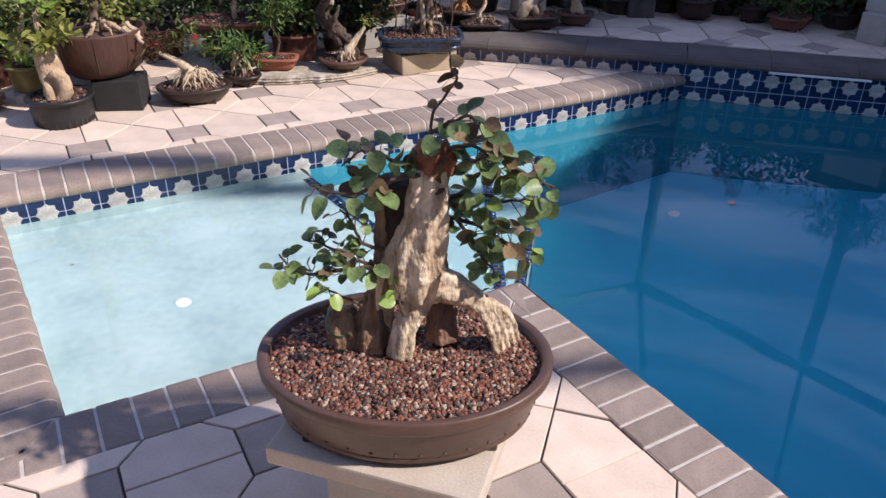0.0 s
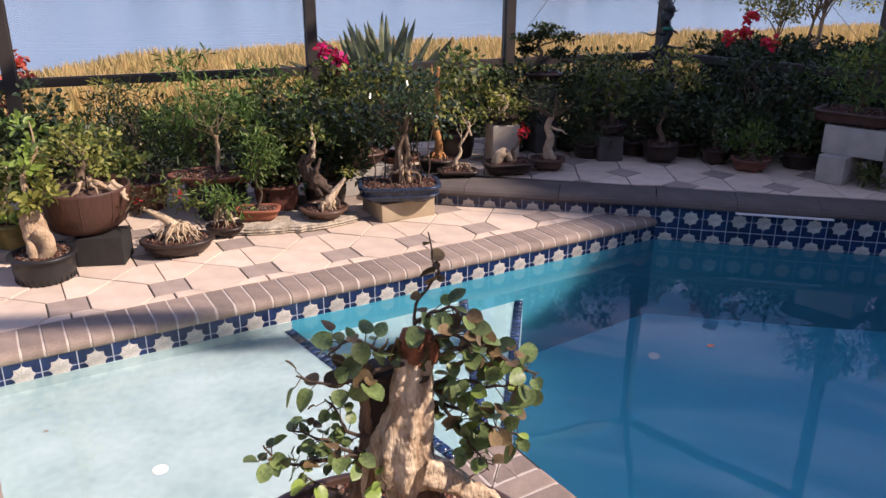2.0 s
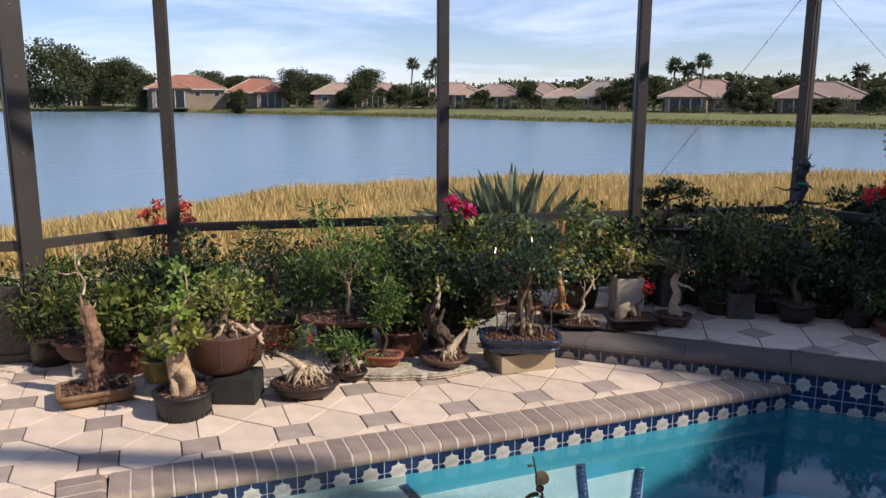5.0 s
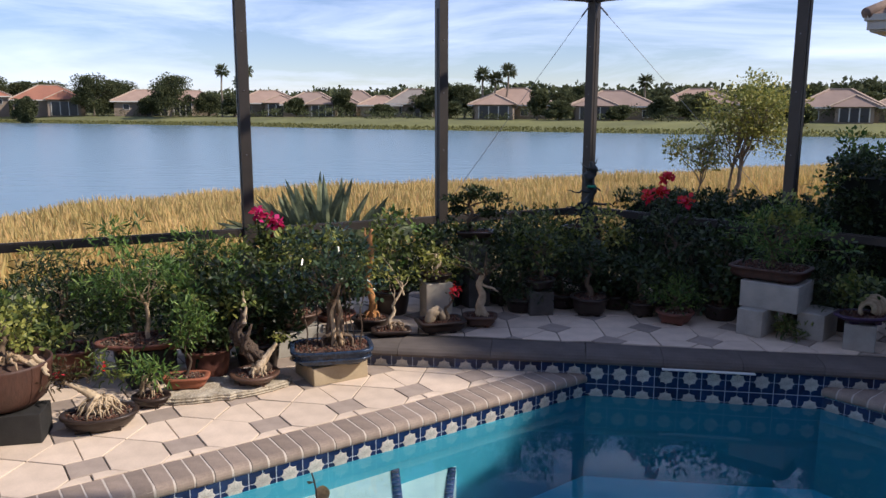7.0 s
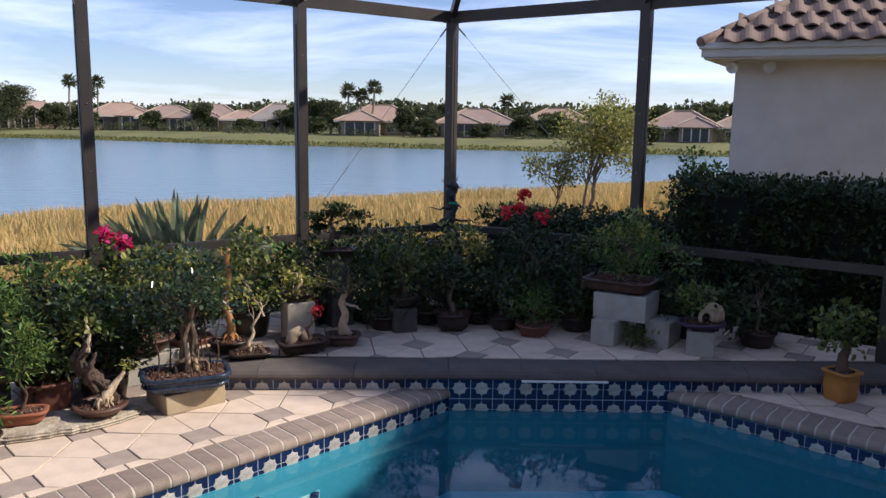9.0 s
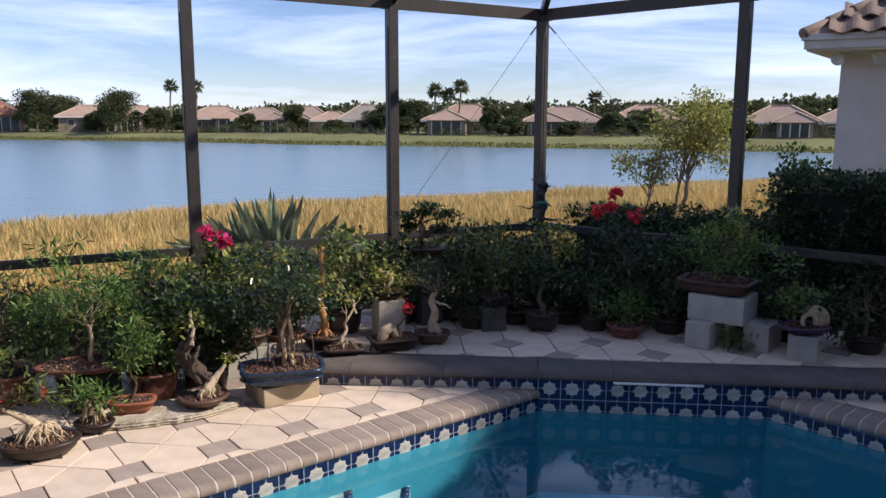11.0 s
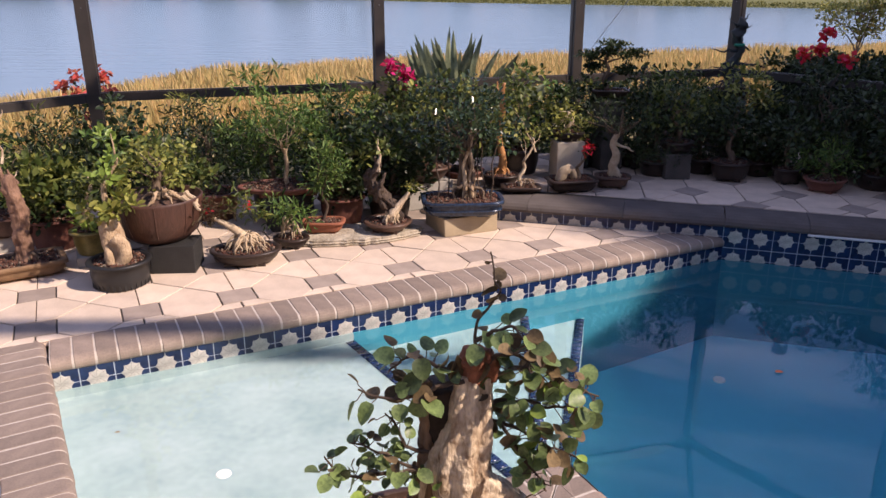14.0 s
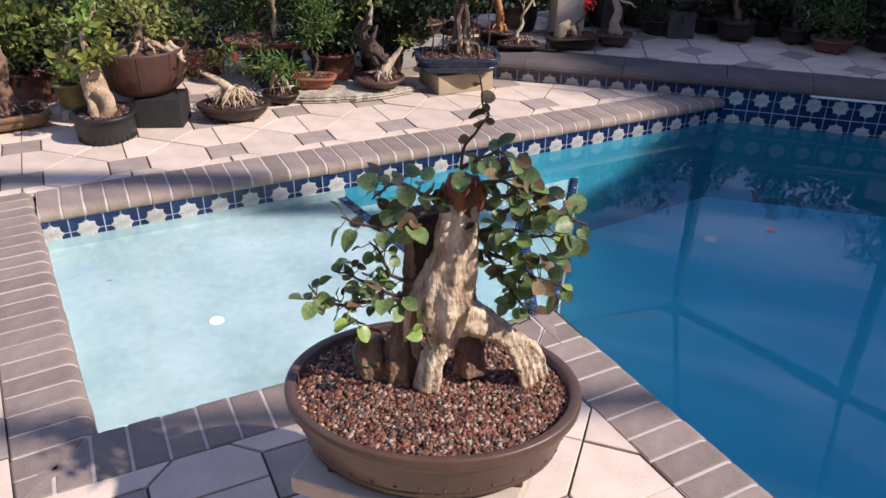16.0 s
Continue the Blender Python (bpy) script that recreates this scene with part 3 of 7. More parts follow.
def roll(a, b):
    """Long cast stones with a deep rounded nose along the edge of the terrace."""
    L = (b - a).length
    n = max(1, round(L / 0.62))
    d = (b - a) / L
    s = Vector((-d.y, d.x))
    prof = [(0.27, -0.07), (0.27, -0.002), (0.262, 0), (0.10, -0.001), (0.06, -0.006), (0.028, -0.018), (0.008, -0.036), (0.0, -0.055), (0.003, -0.068), (0.014, -0.074)]
    k, hl = len(prof), L / n / 2 - 0.0015
    me = bpy.data.meshes.new("coping_stone")
    me.from_pydata([(x, y, z) for x in (-hl, hl) for y, z in prof], [], [(i, (i + 1) % k, k + (i + 1) % k, k + i) for i in range(k)] + [tuple(range(k))[::-1], tuple(range(k, 2 * k))])
    me.update()
    for i in range(n):
        c = a + d * (L * (i + 0.5) / n) - s * 0.035
        st = obj("coping_stone", me, M_ROLL, terrace)
        st.matrix_basis = pose(c.x, c.y, STAGE + random.uniform(-0.001, 0.001), 0, 0, math.degrees(math.atan2(d.y, d.x)))


F0, F3 = Vector((-0.82, 5.135)), Vector((4.35, 4.65))
terrace = root("raised_terrace", "raised paver terrace edged with dark bullnosed coping", "terrace", kind="structure")
back = [F3, Vector((4.75, 5.3)), Vector((1.7, 7.8)), Vector((-1.45, 6.1)), F0]
part("terrace_wall", prism(bmesh.new(), [F0 + Vector((0.01, 0.014)), CW + Vector((0, 0.014)), RC + Vector((0, 0.014)), F3 + Vector((0, 0.014))] + back[1:4], -0.3, STAGE - 0.07, 0.001), M_GROUT, terrace)
for a, b in ((F0, CW), (CW, RC), (RC, F3)):
    roll(a, b)


# ---- glazed tile band ----
def tile_mesh(s=0.149):
    bm = bmesh.new()
    h = s / 2
    prism(bm, [(-h, -h), (h, -h), (h, h), (-h, h)], 0, 0.009, 0.002)
    base = len(bm.faces)
    ring = []
    for i in range(32):
        t = 2 * math.pi * i / 32
        r = (0.0515, 0.044, 0.041, 0.044)[i % 4]
        ring.append((r * math.cos(t), r * math.sin(t)))
    prism(bm, ring, 0.0085, 0.0112, 0.0015)
    star = len(bm.faces)
    for i in range(4):
        t = math.pi / 4 * (2 * i)
        c, sn = math.cos(t), math.sin(t)
        q = [(0.052, -0.0014), (h + 0.001, -0.0014), (h + 0.001, 0.0014), (0.052, 0.0014)]
        prism(bm, [(x * c - y * sn, x * sn + y * c) for x, y in q], 0.0085, 0.0100, 0.0003)
    line = len(bm.faces)
    for i in range(8):
        # curved ribs of the shell-like motif
        w = math.pi / 4 * i
        for (ra, ta), (rb, tb) in (((0.004, 0.5), (0.022, 0.22)), ((0.022, 0.22), (0.045, 0.0))):
            a = Vector((ra * math.cos(w + ta), ra * math.sin(w + ta)))
            b = Vector((rb * math.cos(w + tb), rb * math.sin(w + tb)))
            o = Vector((a.y - b.y, b.x - a.x)).normalized() * 0.0011
            prism(bm, [tuple(a + o), tuple(a - o), tuple(b - o), tuple(b + o)][::-1], 0.0108, 0.0118, 0.0002)
    for i, f in enumerate(bm.faces):
        f.material_index = 0 if i < base else 1 if i < star else 2 if i < line else 3
    me = bpy.data.meshes.new("tile")
    bmesh.ops.recalc_face_normals(bm, faces=bm.faces)
    bm.to_mesh(me)
    bm.free()
    for x in (M_TILE, M_STAR, M_GROUT, M_RIB):
        me.materials.append(x)
    return me


TILE = tile_mesh()


def tiles(a, b, ztop, owner, facing, from_b=False, fill=False):
    """A row of tiles on the wall from a to b; facing: +1 when the tiles look to the right of the way."""
    L = (b - a).length
    d = (b - a) / L
    n = int(L / 0.1525 + 0.35)
    pitch = L / n if fill else 0.1525
    f = Vector((d.y, -d.x)) * facing
    ang = math.atan2(f.y, f.x)
    turn = Matrix.Rotation(ang, 4, "Z") @ Matrix.Rotation(math.pi / 2, 4, "Y") @ Matrix.Rotation(math.pi / 2, 4, "Z")
    for i in range(n):
        c = (b - d * (pitch * (i + 0.5))) if from_b else (a + d * (pitch * (i + 0.5)))
        t = obj("tile", TILE, M_TILE, owner)
        t.matrix_basis = Matrix.Translation((c.x + f.x * 0.001, c.y + f.y * 0.001, ztop - 0.0755)) @ turn @ Matrix.Diagonal((pitch / 0.1525, 1, 1, 1))
    bm = bmesh.new()
    p, q = a + f * 0.0088, b + f * 0.0088
    bm.faces.new([bm.verts.new((*v, z)) for v, z in ((p, ztop - 0.156), (q, ztop - 0.156), (q, ztop), (p, ztop))])
    part("grout", bm, M_GROUT, owner)


band = root("waterline_tiles", "cobalt blue glazed tiles with ivory star motif", "tile band", kind="structure")
tiles(SF, CW, -0.055, band, 1, True)
tiles(CW, RC, -0.0705, band, 1, fill=True)
tiles(RC, RE, -0.071, band, 1)
band2 = root("terrace_tiles", "cobalt blue glazed tiles with ivory star motif under the terrace coping", "tile band", kind="structure")
tiles(CW, RC, 0.083, band2, 1, fill=True)
tiles(F0, CW, 0.083, band2, 1, True)
tiles(RC, F3, 0.083, band2, 1)
bm = bmesh.new()
beam(bm, (1.665, 4.905, 0.076), (2.265, 4.842, 0.076), 0.03, 0.008)
tagged(part("spillway_lip", bm, M_WHITE), "thin white plastic spillway lip above the tiles", "spillway")


# ---- pavers ----
def paver_cells(o, ax, ay, c=0.495, s=0.19):
    """Grey squares, long hexagons between them and pairs of five-sided stones, cell by cell."""
    P = lambda x, y: o + ax * x + ay * y
    for i in range(-12, 13):
        for j in range(-12, 13):
            x, y = i * c, j * c
            h, m = s, c - s
            yield True, [P(x, y), P(x + h, y), P(x + h, y + h), P(x, y + h)]
            yield False, [P(x + h, y), P(x + h + m / 2, y - m / 2), P(x + c, y), P(x + c, y + h), P(x + h + m / 2, y + h + m / 2), P(x + h, y + h)]
            yield False, [P(x + h / 2, y + h), P(x + h, y + h), P(x + h + m / 2, y + h + m / 2), P(x + h, y + c), P(x + h / 2, y + c)]
            yield False, [P(x + h / 2, y + h), P(x + h / 2, y + c), P(x, y + c), P(x - m / 2, y + h + m / 2), P(x, y + h)]


def pave(name, label, region, o, ax, z, joint=0.005):
    own = root(name, label, "paving", kind="structure")
    if area(region) < 0:
        region = region[::-1]
    part("joint_sand", sheet(bmesh.new(), region, z - 0.008), M_SAND, own)
    ay = Vector((-ax.y, ax.x))
    for grey, poly in paver_cells(o, ax, ay):
        q = clip(poly, region)
        if len(q) < 3 or area(q) < 0.004:
            continue
        c = sum(q, Vector((0, 0))) / len(q)
        q = [p - c for p in shrink(q, joint)]
        w = part("paver", prism(bmesh.new(), q, -0.03, 0.0, 0.003), M_GREYPAVER if grey else M_PAVER, own)
        w.matrix_basis = pose(c.x, c.y, z + random.uniform(-0.002, 0.002), random.uniform(-0.2, 0.2), random.uniform(-0.2, 0.2))


P_ORIGIN = Vector((-1.307, 3.71)) - N * 0.175
far_in = SF + N * 0.230
pave("far_pavement", "pale and grey interlocking pavers beside the pool", [far_in - U * 3.2, CW + N * 0.230, Vector((0.5, 7.0)), Vector((-3.4, 5.0)), Vector((-5.0, 3.0))], P_ORIGIN, U, DECK)
lc = SF - U * 0.206
pave("left_pavement", "pale and grey interlocking pavers beside the sun shelf", [lc + (SF - SC).normalized() * 0.3, far_in - U * 3.2, Vector((-3.5, -0.8)), Vector((-1.74, 0.28)), SC - U * 0.206 + (SC - SF).normalized() * 0.25], P_ORIGIN, U, DECK)
w_in = CW_NEAR - 0.019
v_edge, e_pen = SC.dot(N) - w_in, (PE - PC).normalized()
s_pen = Vector((e_pen.y, -e_pen.x)) * w_in
near_c = PC + s_pen - e_pen * (s_pen.dot(N) + PC.dot(N) - v_edge) / e_pen.dot(N)
pave("near_pavement", "pale and grey interlocking pavers of the pool peninsula", [near_c - U * 1.9, Vector((-1.0, -1.34)), Vector((2.2, -1.34)), PE + s_pen, near_c], U * 0.618 + N * 1.115, N, DECK, 0.004)
dr = (RE - RC).normalized()
rn = Vector((-dr.y, dr.x))
pave("right_pavement", "pale and grey interlocking pavers in the shade", [RC + rn * 0.26, RE + rn * 0.26, RE + rn * 2.2, F3 + Vector((0.4, 0.0))], P_ORIGIN, U, DECK)
pave("terrace_pavement", "pale and grey interlocking pavers on the raised terrace", [F0 + Vector((0.02, 0.262)), RC + Vector((-0.6, 0.31)), F3 + Vector((0, 0.25)), Vector((4.72, 5.25)), Vector((1.65, 7.7)), Vector((-1.4, 6.1))], Vector((1.93, 5.33)), Vector((0.75, -0.66)).normalized(), STAGE)

# ---- screen cage: posts, rails, roof bars, cables ----
CP = [Vector((-6.6, 2.2)), Vector((-3.82, 3.95)), Vector((-3.35, 4.89)), Vector((-1.47, 5.917)), Vector((0.05, 6.747)), Vector((1.46, 7.52)), Vector((2.94, 6.27)), Vector((4.4, 4.96))]
TOP = 2.86


def post(p, q, z1, wide=0.085, deep=0.10):
    th = root("cage_post", "dark bronze aluminium screen cage post", "post", pose(p.x, p.y, 0, 0, 0, math.degrees(math.atan2((q - p).y, (q - p).x))), group="posts of the screen cage")
    part("post", box(bmesh.new(), wide, deep, z1 + 0.15, (0, 0, -0.15), 0.004), M_BRONZE, th)
    bm = bmesh.new()
    for sx in (-1, 1):
        box(bm, 0.006, 0.035, z1 - 0.2, (sx * (wide / 2 + 0.003), 0, 0.0))
    part("screen_track", bm, M_BRONZE, th)
    for zz in (0.35, 1.45, 1.95, 2.4):
        part("bolt", lathe(bmesh.new(), [(0.0, 0), (0.007, 0), (0.005, 0.004), (0.0, 0.005)], seg=8, cap=False), M_WIRE, th).matrix_basis = Matrix.Translation((0, -deep / 2, zz)) @ Matrix.Rotation(radians(90), 4, "X")
    return th


for i, p in enumerate(CP):
    post(p, CP[min(i + 1, len(CP) - 1)] if i + 1 < len(CP) else p + (p - CP[i - 1]), TOP, 0.085 if i != 1 else 0.14)
for i, (p, q) in enumerate(zip(CP, CP[1:])):
    d = (q - p).normalized() * 0.03
    for z, h, nm, lab in ((0.82, 0.06, "cage_rail", "dark bronze aluminium waist rail of the screen cage"), (0.03, 0.06, "cage_rail", "dark bronze aluminium bottom rail of the screen cage"), (TOP, 0.10, "cage_beam", "dark bronze aluminium eave beam of the screen cage")):
        rail = root(nm, lab, "beam", None, "bars of the screen cage")
        part("bar", beam(bmesh.new(), (*(p + d), z), (*(q - d), z), 0.05, h), M_BRONZE, rail)
        part("screen_track", beam(bmesh.new(), (*(p + d), z + h / 2 + 0.004), (*(q - d), z + h / 2 + 0.004), 0.02, 0.008), M_BRONZE, rail)
        for end in (p + d * 2.0, q - d * 2.0):
            part("bracket", box(bmesh.new(), 0.05, 0.058, h + 0.006, (end.x, end.y, z - h / 2 - 0.003), 0.002, math.degrees(math.atan2(d.y, d.x))), M_BRONZE, rail)
    if i == 0:
        tagged(part("kick_panel", beam(bmesh.new(), (*(p + d), 0.3), (*(q - d), 0.3), 0.012, 0.48), M_BRONZE), "dark bronze kick panel of the screen cage", "panel")
RIDGE = 3.9
CEN = Vector((1.6, 2.4))
inner = []
for p in CP:
    d = (CEN - p).normalized()
    e = p + d * 2.3
    inner.append(e)
    if p == CP[7]:
        continue
    tagged(part("cage_rafter", beam(bmesh.new(), (*p, TOP + 0.02), (*e, RIDGE), 0.05, 0.09), M_BRONZE), "dark bronze aluminium roof rafter of the screen cage", "beam", "bars of the screen cage")
for p, q in zip(inner[:6], inner[1:7]):
    tagged(part("cage_beam", beam(bmesh.new(), (*p, RIDGE), (*q, RIDGE), 0.05, 0.09), M_BRONZE), "dark bronze aluminium upper ring beam of the screen cage", "beam", "bars of the screen cage")
tagged(part("cage_beam", beam(bmesh.new(), (0.95, 2.00, RIDGE), (5.25, 2.95, RIDGE), 0.15, 0.10), M_BRONZE), "wide dark bronze aluminium main beam of the screen cage", "beam", "bars of the screen cage")
tagged(part("cage_beam", beam(bmesh.new(), (1.25, 0.07, RIDGE), (5.65, 1.39, RIDGE), 0.08, 0.07), M_BRONZE), "dark bronze aluminium near beam of the screen cage", "beam", "bars of the screen cage")
for a, b in ((2, 6), (1, 5)):
    tagged(part("cage_beam", beam(bmesh.new(), (*inner[a], RIDGE + 0.02), (*inner[b], RIDGE + 0.02), 0.05, 0.09), M_BRONZE), "dark bronze aluminium cross beam of the screen cage", "beam", "bars of the screen cage")
for q in (CP[4], CP[6]):
    c = CP[5]
    d = (q - c).normalized()
    e = c + (q - c) * 0.97
    bm = bmesh.new()
    tube(bm, [(*(c + d * 0.05), 2.78), (*e, 0.95)], [0.0025, 0.0025], 5)
    th = root("brace_cable", "thin steel brace cable of the screen cage", "cable")
    part("cable", bm, M_WIRE, th)
    bm = bmesh.new()
    v = (Vector((*e, 0.95)) - Vector((*c, 2.78))).normalized()
    tube(bm, [Vector((*(c + d * 0.05), 2.78)) + v * 0.02, Vector((*(c + d * 0.05), 2.78)) + v * 0.14], [0.008, 0.008], 6)
    part("turnbuckle", bm, M_WIRE, th)

# ---- ground, lake and far shore ----
def lerp_curve(x, pts):
    return float(np.interp(x, [p[0] for p in pts], [p[1] for p in pts]))


NEAR_SHORE = [(-60, -30), (-20, 0), (-11.7, 11), (-10.5, 15.7), (-8.3, 20.5), (-7, 22.6), (-2, 25.2), (1.4, 26.4), (5, 28), (15.7, 35), (25, 39), (40, 40), (90, 30)]
FAR_SHORE = [(-300, 110), (-136, 160), (-110, 160), (-87, 150), (-43, 132), (-20, 116), (0, 108), (20, 99), (40, 89), (60, 74), (90, 55), (160, 30)]
LAKE = -1.3


def ground_z(x, y):
    s, t = y - lerp_curve(x, NEAR_SHORE), y - lerp_curve(x, FAR_SHORE)
    a = -0.12 - 1.18 * min(1, max(0, (s + 14) / 14)) - 1.5 * min(1, max(0, s / 6))
    b = -2.8 + 1.5 * min(1, max(0, (t + 6) / 6)) + 1.2 * min(1, max(0, t / 8)) + 0.3 * min(1, max(0, (t - 8) / 40))
    return max(a, b)


def inside(p, poly):
    r = False
    for i in range(len(poly)):
        a, b = poly[i], poly[(i + 1) % len(poly)]
        if (a.y > p.y) != (b.y > p.y) and p.x < (b.x - a.x) * (p.y - a.y) / (b.y - a.y) + a.x:
            r = not r
    return r


xs = [-900, -500, -320, -240, -190, -160, -140, -120, -105, -90, -78, -66, -54, -44, -36, -28, -22, -17, -13, -10, -8] + list(np.arange(-6.5, 8.6, 0.25)) + [10, 12, 15, 19, 24, 30, 37, 45, 54, 64, 76, 90, 110, 140, 200, 320, 600, 900]
ys = [-300, -120, -50, -25, -14, -8, -5] + list(np.arange(-3.5, 9.1, 0.25)) + [10, 11, 12.5, 14, 15.5, 17, 18.5, 20, 21.5, 23, 25, 27, 29, 32, 36, 42, 50, 58, 64, 70, 75, 80, 84, 88, 92, 96, 100, 104, 108, 112, 116, 120, 125, 130, 135, 140, 146, 152, 158, 164, 172, 182, 200, 240, 320, 500, 900]
bm = bmesh.new()
gv = {}
for i, x in enumerate(xs):
    for j, y in enumerate(ys):
        gv[i, j] = bm.verts.new((x, y, ground_z(x, y)))
for i in range(len(xs) - 1):
    for j in range(len(ys) - 1):
        c = [Vector((xs[i + a], ys[j + b])) for a in (0, 1) for b in (0, 1)]
        if xs[i] > -3 and xs[i] < 6.5 and any(inside(p, POOL) for p in c):
            continue
        f = bm.faces.new((gv[i, j], gv[i + 1, j], gv[i + 1, j + 1], gv[i, j + 1]))
        far = ys[j] > 45
        f.material_index = 1 if far else 0
tagged(part("ground", bm, [M_GROUND, M_LAWN], None, "", True), "grassy bank and mown far shore of a lake", "ground", kind="structure")
lake_bm = sheet(bmesh.new(), [(-900, 7.9), (900, 7.9), (900, 320), (-900, 320)], LAKE)
tagged(part("lake", lake_bm, M_LAKE), "wide blue lake with a light ripple", "lake", kind="structure")


def far_house(x, y, yaw, w, d, roof_m, eave, peak, wins):
    """A one-storey house with a hipped roof, pale hip caps, windows and a dark screened porch."""
    g = ground_z(x, y)
    h, ov = eave - g, 0.7
    rise = peak - eave
    th = root("house", "far one-storey stucco house with hipped tile roof by the lake", "house", pose(x, y, g, 0, 0, yaw), group="houses on the far shore")
    part("wall", box(bmesh.new(), w, d, h + 1.6, (0, 0, -1.6)), M_FARWALL, th)
    rr = w * 0.14
    corner = [Vector((sx * (w / 2 + ov), sy * (d / 2 + ov), h - 0.1)) for sx, sy in ((-1, -1), (1, -1), (1, 1), (-1, 1))]
    ends = [Vector((-rr, 0, h + rise)), Vector((rr, 0, h + rise))]
    bm = bmesh.new()
    e = [bm.verts.new(c) for c in corner]
    a, b = [bm.verts.new(c) for c in ends]
    for f in ((e[0], e[1], b, a), (e[1], e[2], b), (e[2], e[3], a, b), (e[3], e[0], a), (e[3], e[2], e[1], e[0])):
        bm.faces.new(f)
    rf_ = part("roof", bm, roof_m, th)
    part("fascia", box(bmesh.new(), w + 2 * ov + 0.06, d + 2 * ov + 0.06, 0.22, (0, 0, h - 0.32)), M_FASCIA, th)
    for p, q in ((corner[0], ends[0]), (corner[1], ends[1]), (ends[0], ends[1])):
        part("hip_cap", beam(bmesh.new(), p + Vector((0, 0, 0.08)), q + Vector((0, 0, 0.08)), 0.3, 0.16), M_HIPCAP, rf_)
    if w > 8:
        w2, d2, side = w * 0.46, d * 0.45, 1 if wins % 2 else -1
        cx, cy = side * w * 0.2, -d / 2 - d2 / 2 + 0.6
        p4 = [Vector((cx + sx * (w2 / 2 + ov), cy + sy * (d2 / 2 + ov), h - 0.08)) for sx, sy in ((-1, -1), (1, -1), (1, 1), (-1, 1))]
        bm = bmesh.new()
        e = [bm.verts.new(c) for c in p4]
        t1, t2 = Vector((cx, cy - d2 * 0.1, h + rise * 0.6)), Vector((cx, cy + d2 / 2 + d * 0.3, h + rise * 0.6))
        a, b = bm.verts.new(t1), bm.verts.new(t2)
        for f in ((e[0], e[1], a), (e[1], e[2], b, a), (e[2], e[3], b), (e[3], e[0], a, b)):
            bm.faces.new(f)
        r2_ = part("roof", bm, roof_m, th)
        for p in p4[:2]:
            part("hip_cap", beam(bmesh.new(), p + Vector((0, 0, 0.08)), t1 + Vector((0, 0, 0.08)), 0.26, 0.14), M_HIPCAP, r2_)
        part("wall", box(bmesh.new(), w2, d2, h + 0.02, (cx, cy, -0.1)), M_FARWALL, th)
        part("porch_screen", box(bmesh.new(), w2 * 0.78, 0.08, h * 0.82, (cx, cy - d2 / 2 - 0.02, 0.1)), M_DARKGLASS, th)
        for k in range(4):
            part("porch_post", box(bmesh.new(), 0.14, 0.12, h * 0.84, (cx + (k / 3 - 0.5) * w2 * 0.78, cy - d2 / 2 - 0.1, 0.1)), M_FASCIA, th)
    for k in range(wins):
        wx = -w / 2 + (k + 0.6) * w / wins
        wi = part("window", box(bmesh.new(), 1.3, 0.14, 1.2, (0, 0, 0), 0.02), M_FASCIA, th)
        wi.matrix_basis = pose(wx, -d / 2, max(0.3, h - 1.9))
        part("pane", box(bmesh.new(), 1.1, 0.03, 1.0, (0, -0.08, 0.1)), M_DARKGLASS, wi)
    return th


M_HIPCAP = mat("pale hip caps", (0.50, 0.38, 0.29), (0.40, 0.30, 0.22), rough=0.9, scale=0.5, fine=7, bump=0)
M_FARWALL = mat("far beige stucco", (0.30, 0.235, 0.18), (0.21, 0.165, 0.125), rough=0.9, scale=0.4, fine=6, bump=0)
M_ROOF_RED = mat("far orange-red tile roof", (0.34, 0.145, 0.09), (0.26, 0.11, 0.07), rough=0.9, scale=0.5, fine=7, bump=0.3, dist=0.05)
M_ROOF_TAN = mat("far tan tile roof", (0.38, 0.265, 0.205), (0.29, 0.20, 0.155), rough=0.9, scale=0.5, fine=7, bump=0.3, dist=0.05)
M_ROOF_GREY = mat("far grey tile roof", (0.27, 0.24, 0.21), (0.20, 0.175, 0.155), rough=0.9, scale=0.5, fine=7, bump=0.3, dist=0.05)
M_ROOF_BROWN = mat("far brown tile roof", (0.31, 0.225, 0.18), (0.235, 0.17, 0.14), rough=0.9, scale=0.5, fine=7, bump=0.3, dist=0.05)
HOUSES = [(-115.6, 167, 34, 17.5, 12, "R", 4.3, 7.5, 4), (-96.9, 169, 30, 14, 10, "R", 3.5, 6.5, 3), (-151, 172, 38, 9, 8, "R", 3.9, 6.2, 2), (-74.4, 167, 24, 12, 10, "T", 3.2, 5.5, 3), (-64.7, 170, 20, 10, 9, "T", 3.2, 5.4, 2),
          (-45, 160, 14, 12.5, 10, "T", 2.8, 5.2, 3), (-35.1, 157, 10, 11, 9, "B", 2.5, 4.8, 3), (-26.7, 160, 8, 9, 8, "B", 2.7, 5.2, 2), (-20.1, 150, 4, 7.2, 7, "T", 2.4, 4.0, 2), (-13.7, 151, 2, 9.5, 8, "G", 2.7, 5.3, 3),
          (4.9, 133, -6, 13, 11, "T", 2.4, 5.0, 4), (20.5, 127, -10, 12.6, 10, "B", 2.2, 4.5, 4), (47.4, 108, -24, 9.4, 9, "B", 2.1, 4.3, 3), (55.4, 106, -28, 7, 7, "B", 2.2, 3.8, 2), (36, 135, -14, 12, 10, "T", 2.6, 5.0, 3)]
for x, y, yaw, w, d, c, ev, pk, nw in HOUSES:
    far_house(x, y, yaw, w, d, {"R": M_ROOF_RED, "T": M_ROOF_TAN, "B": M_ROOF_BROWN, "G": M_ROOF_GREY}[c], ev, pk, nw)


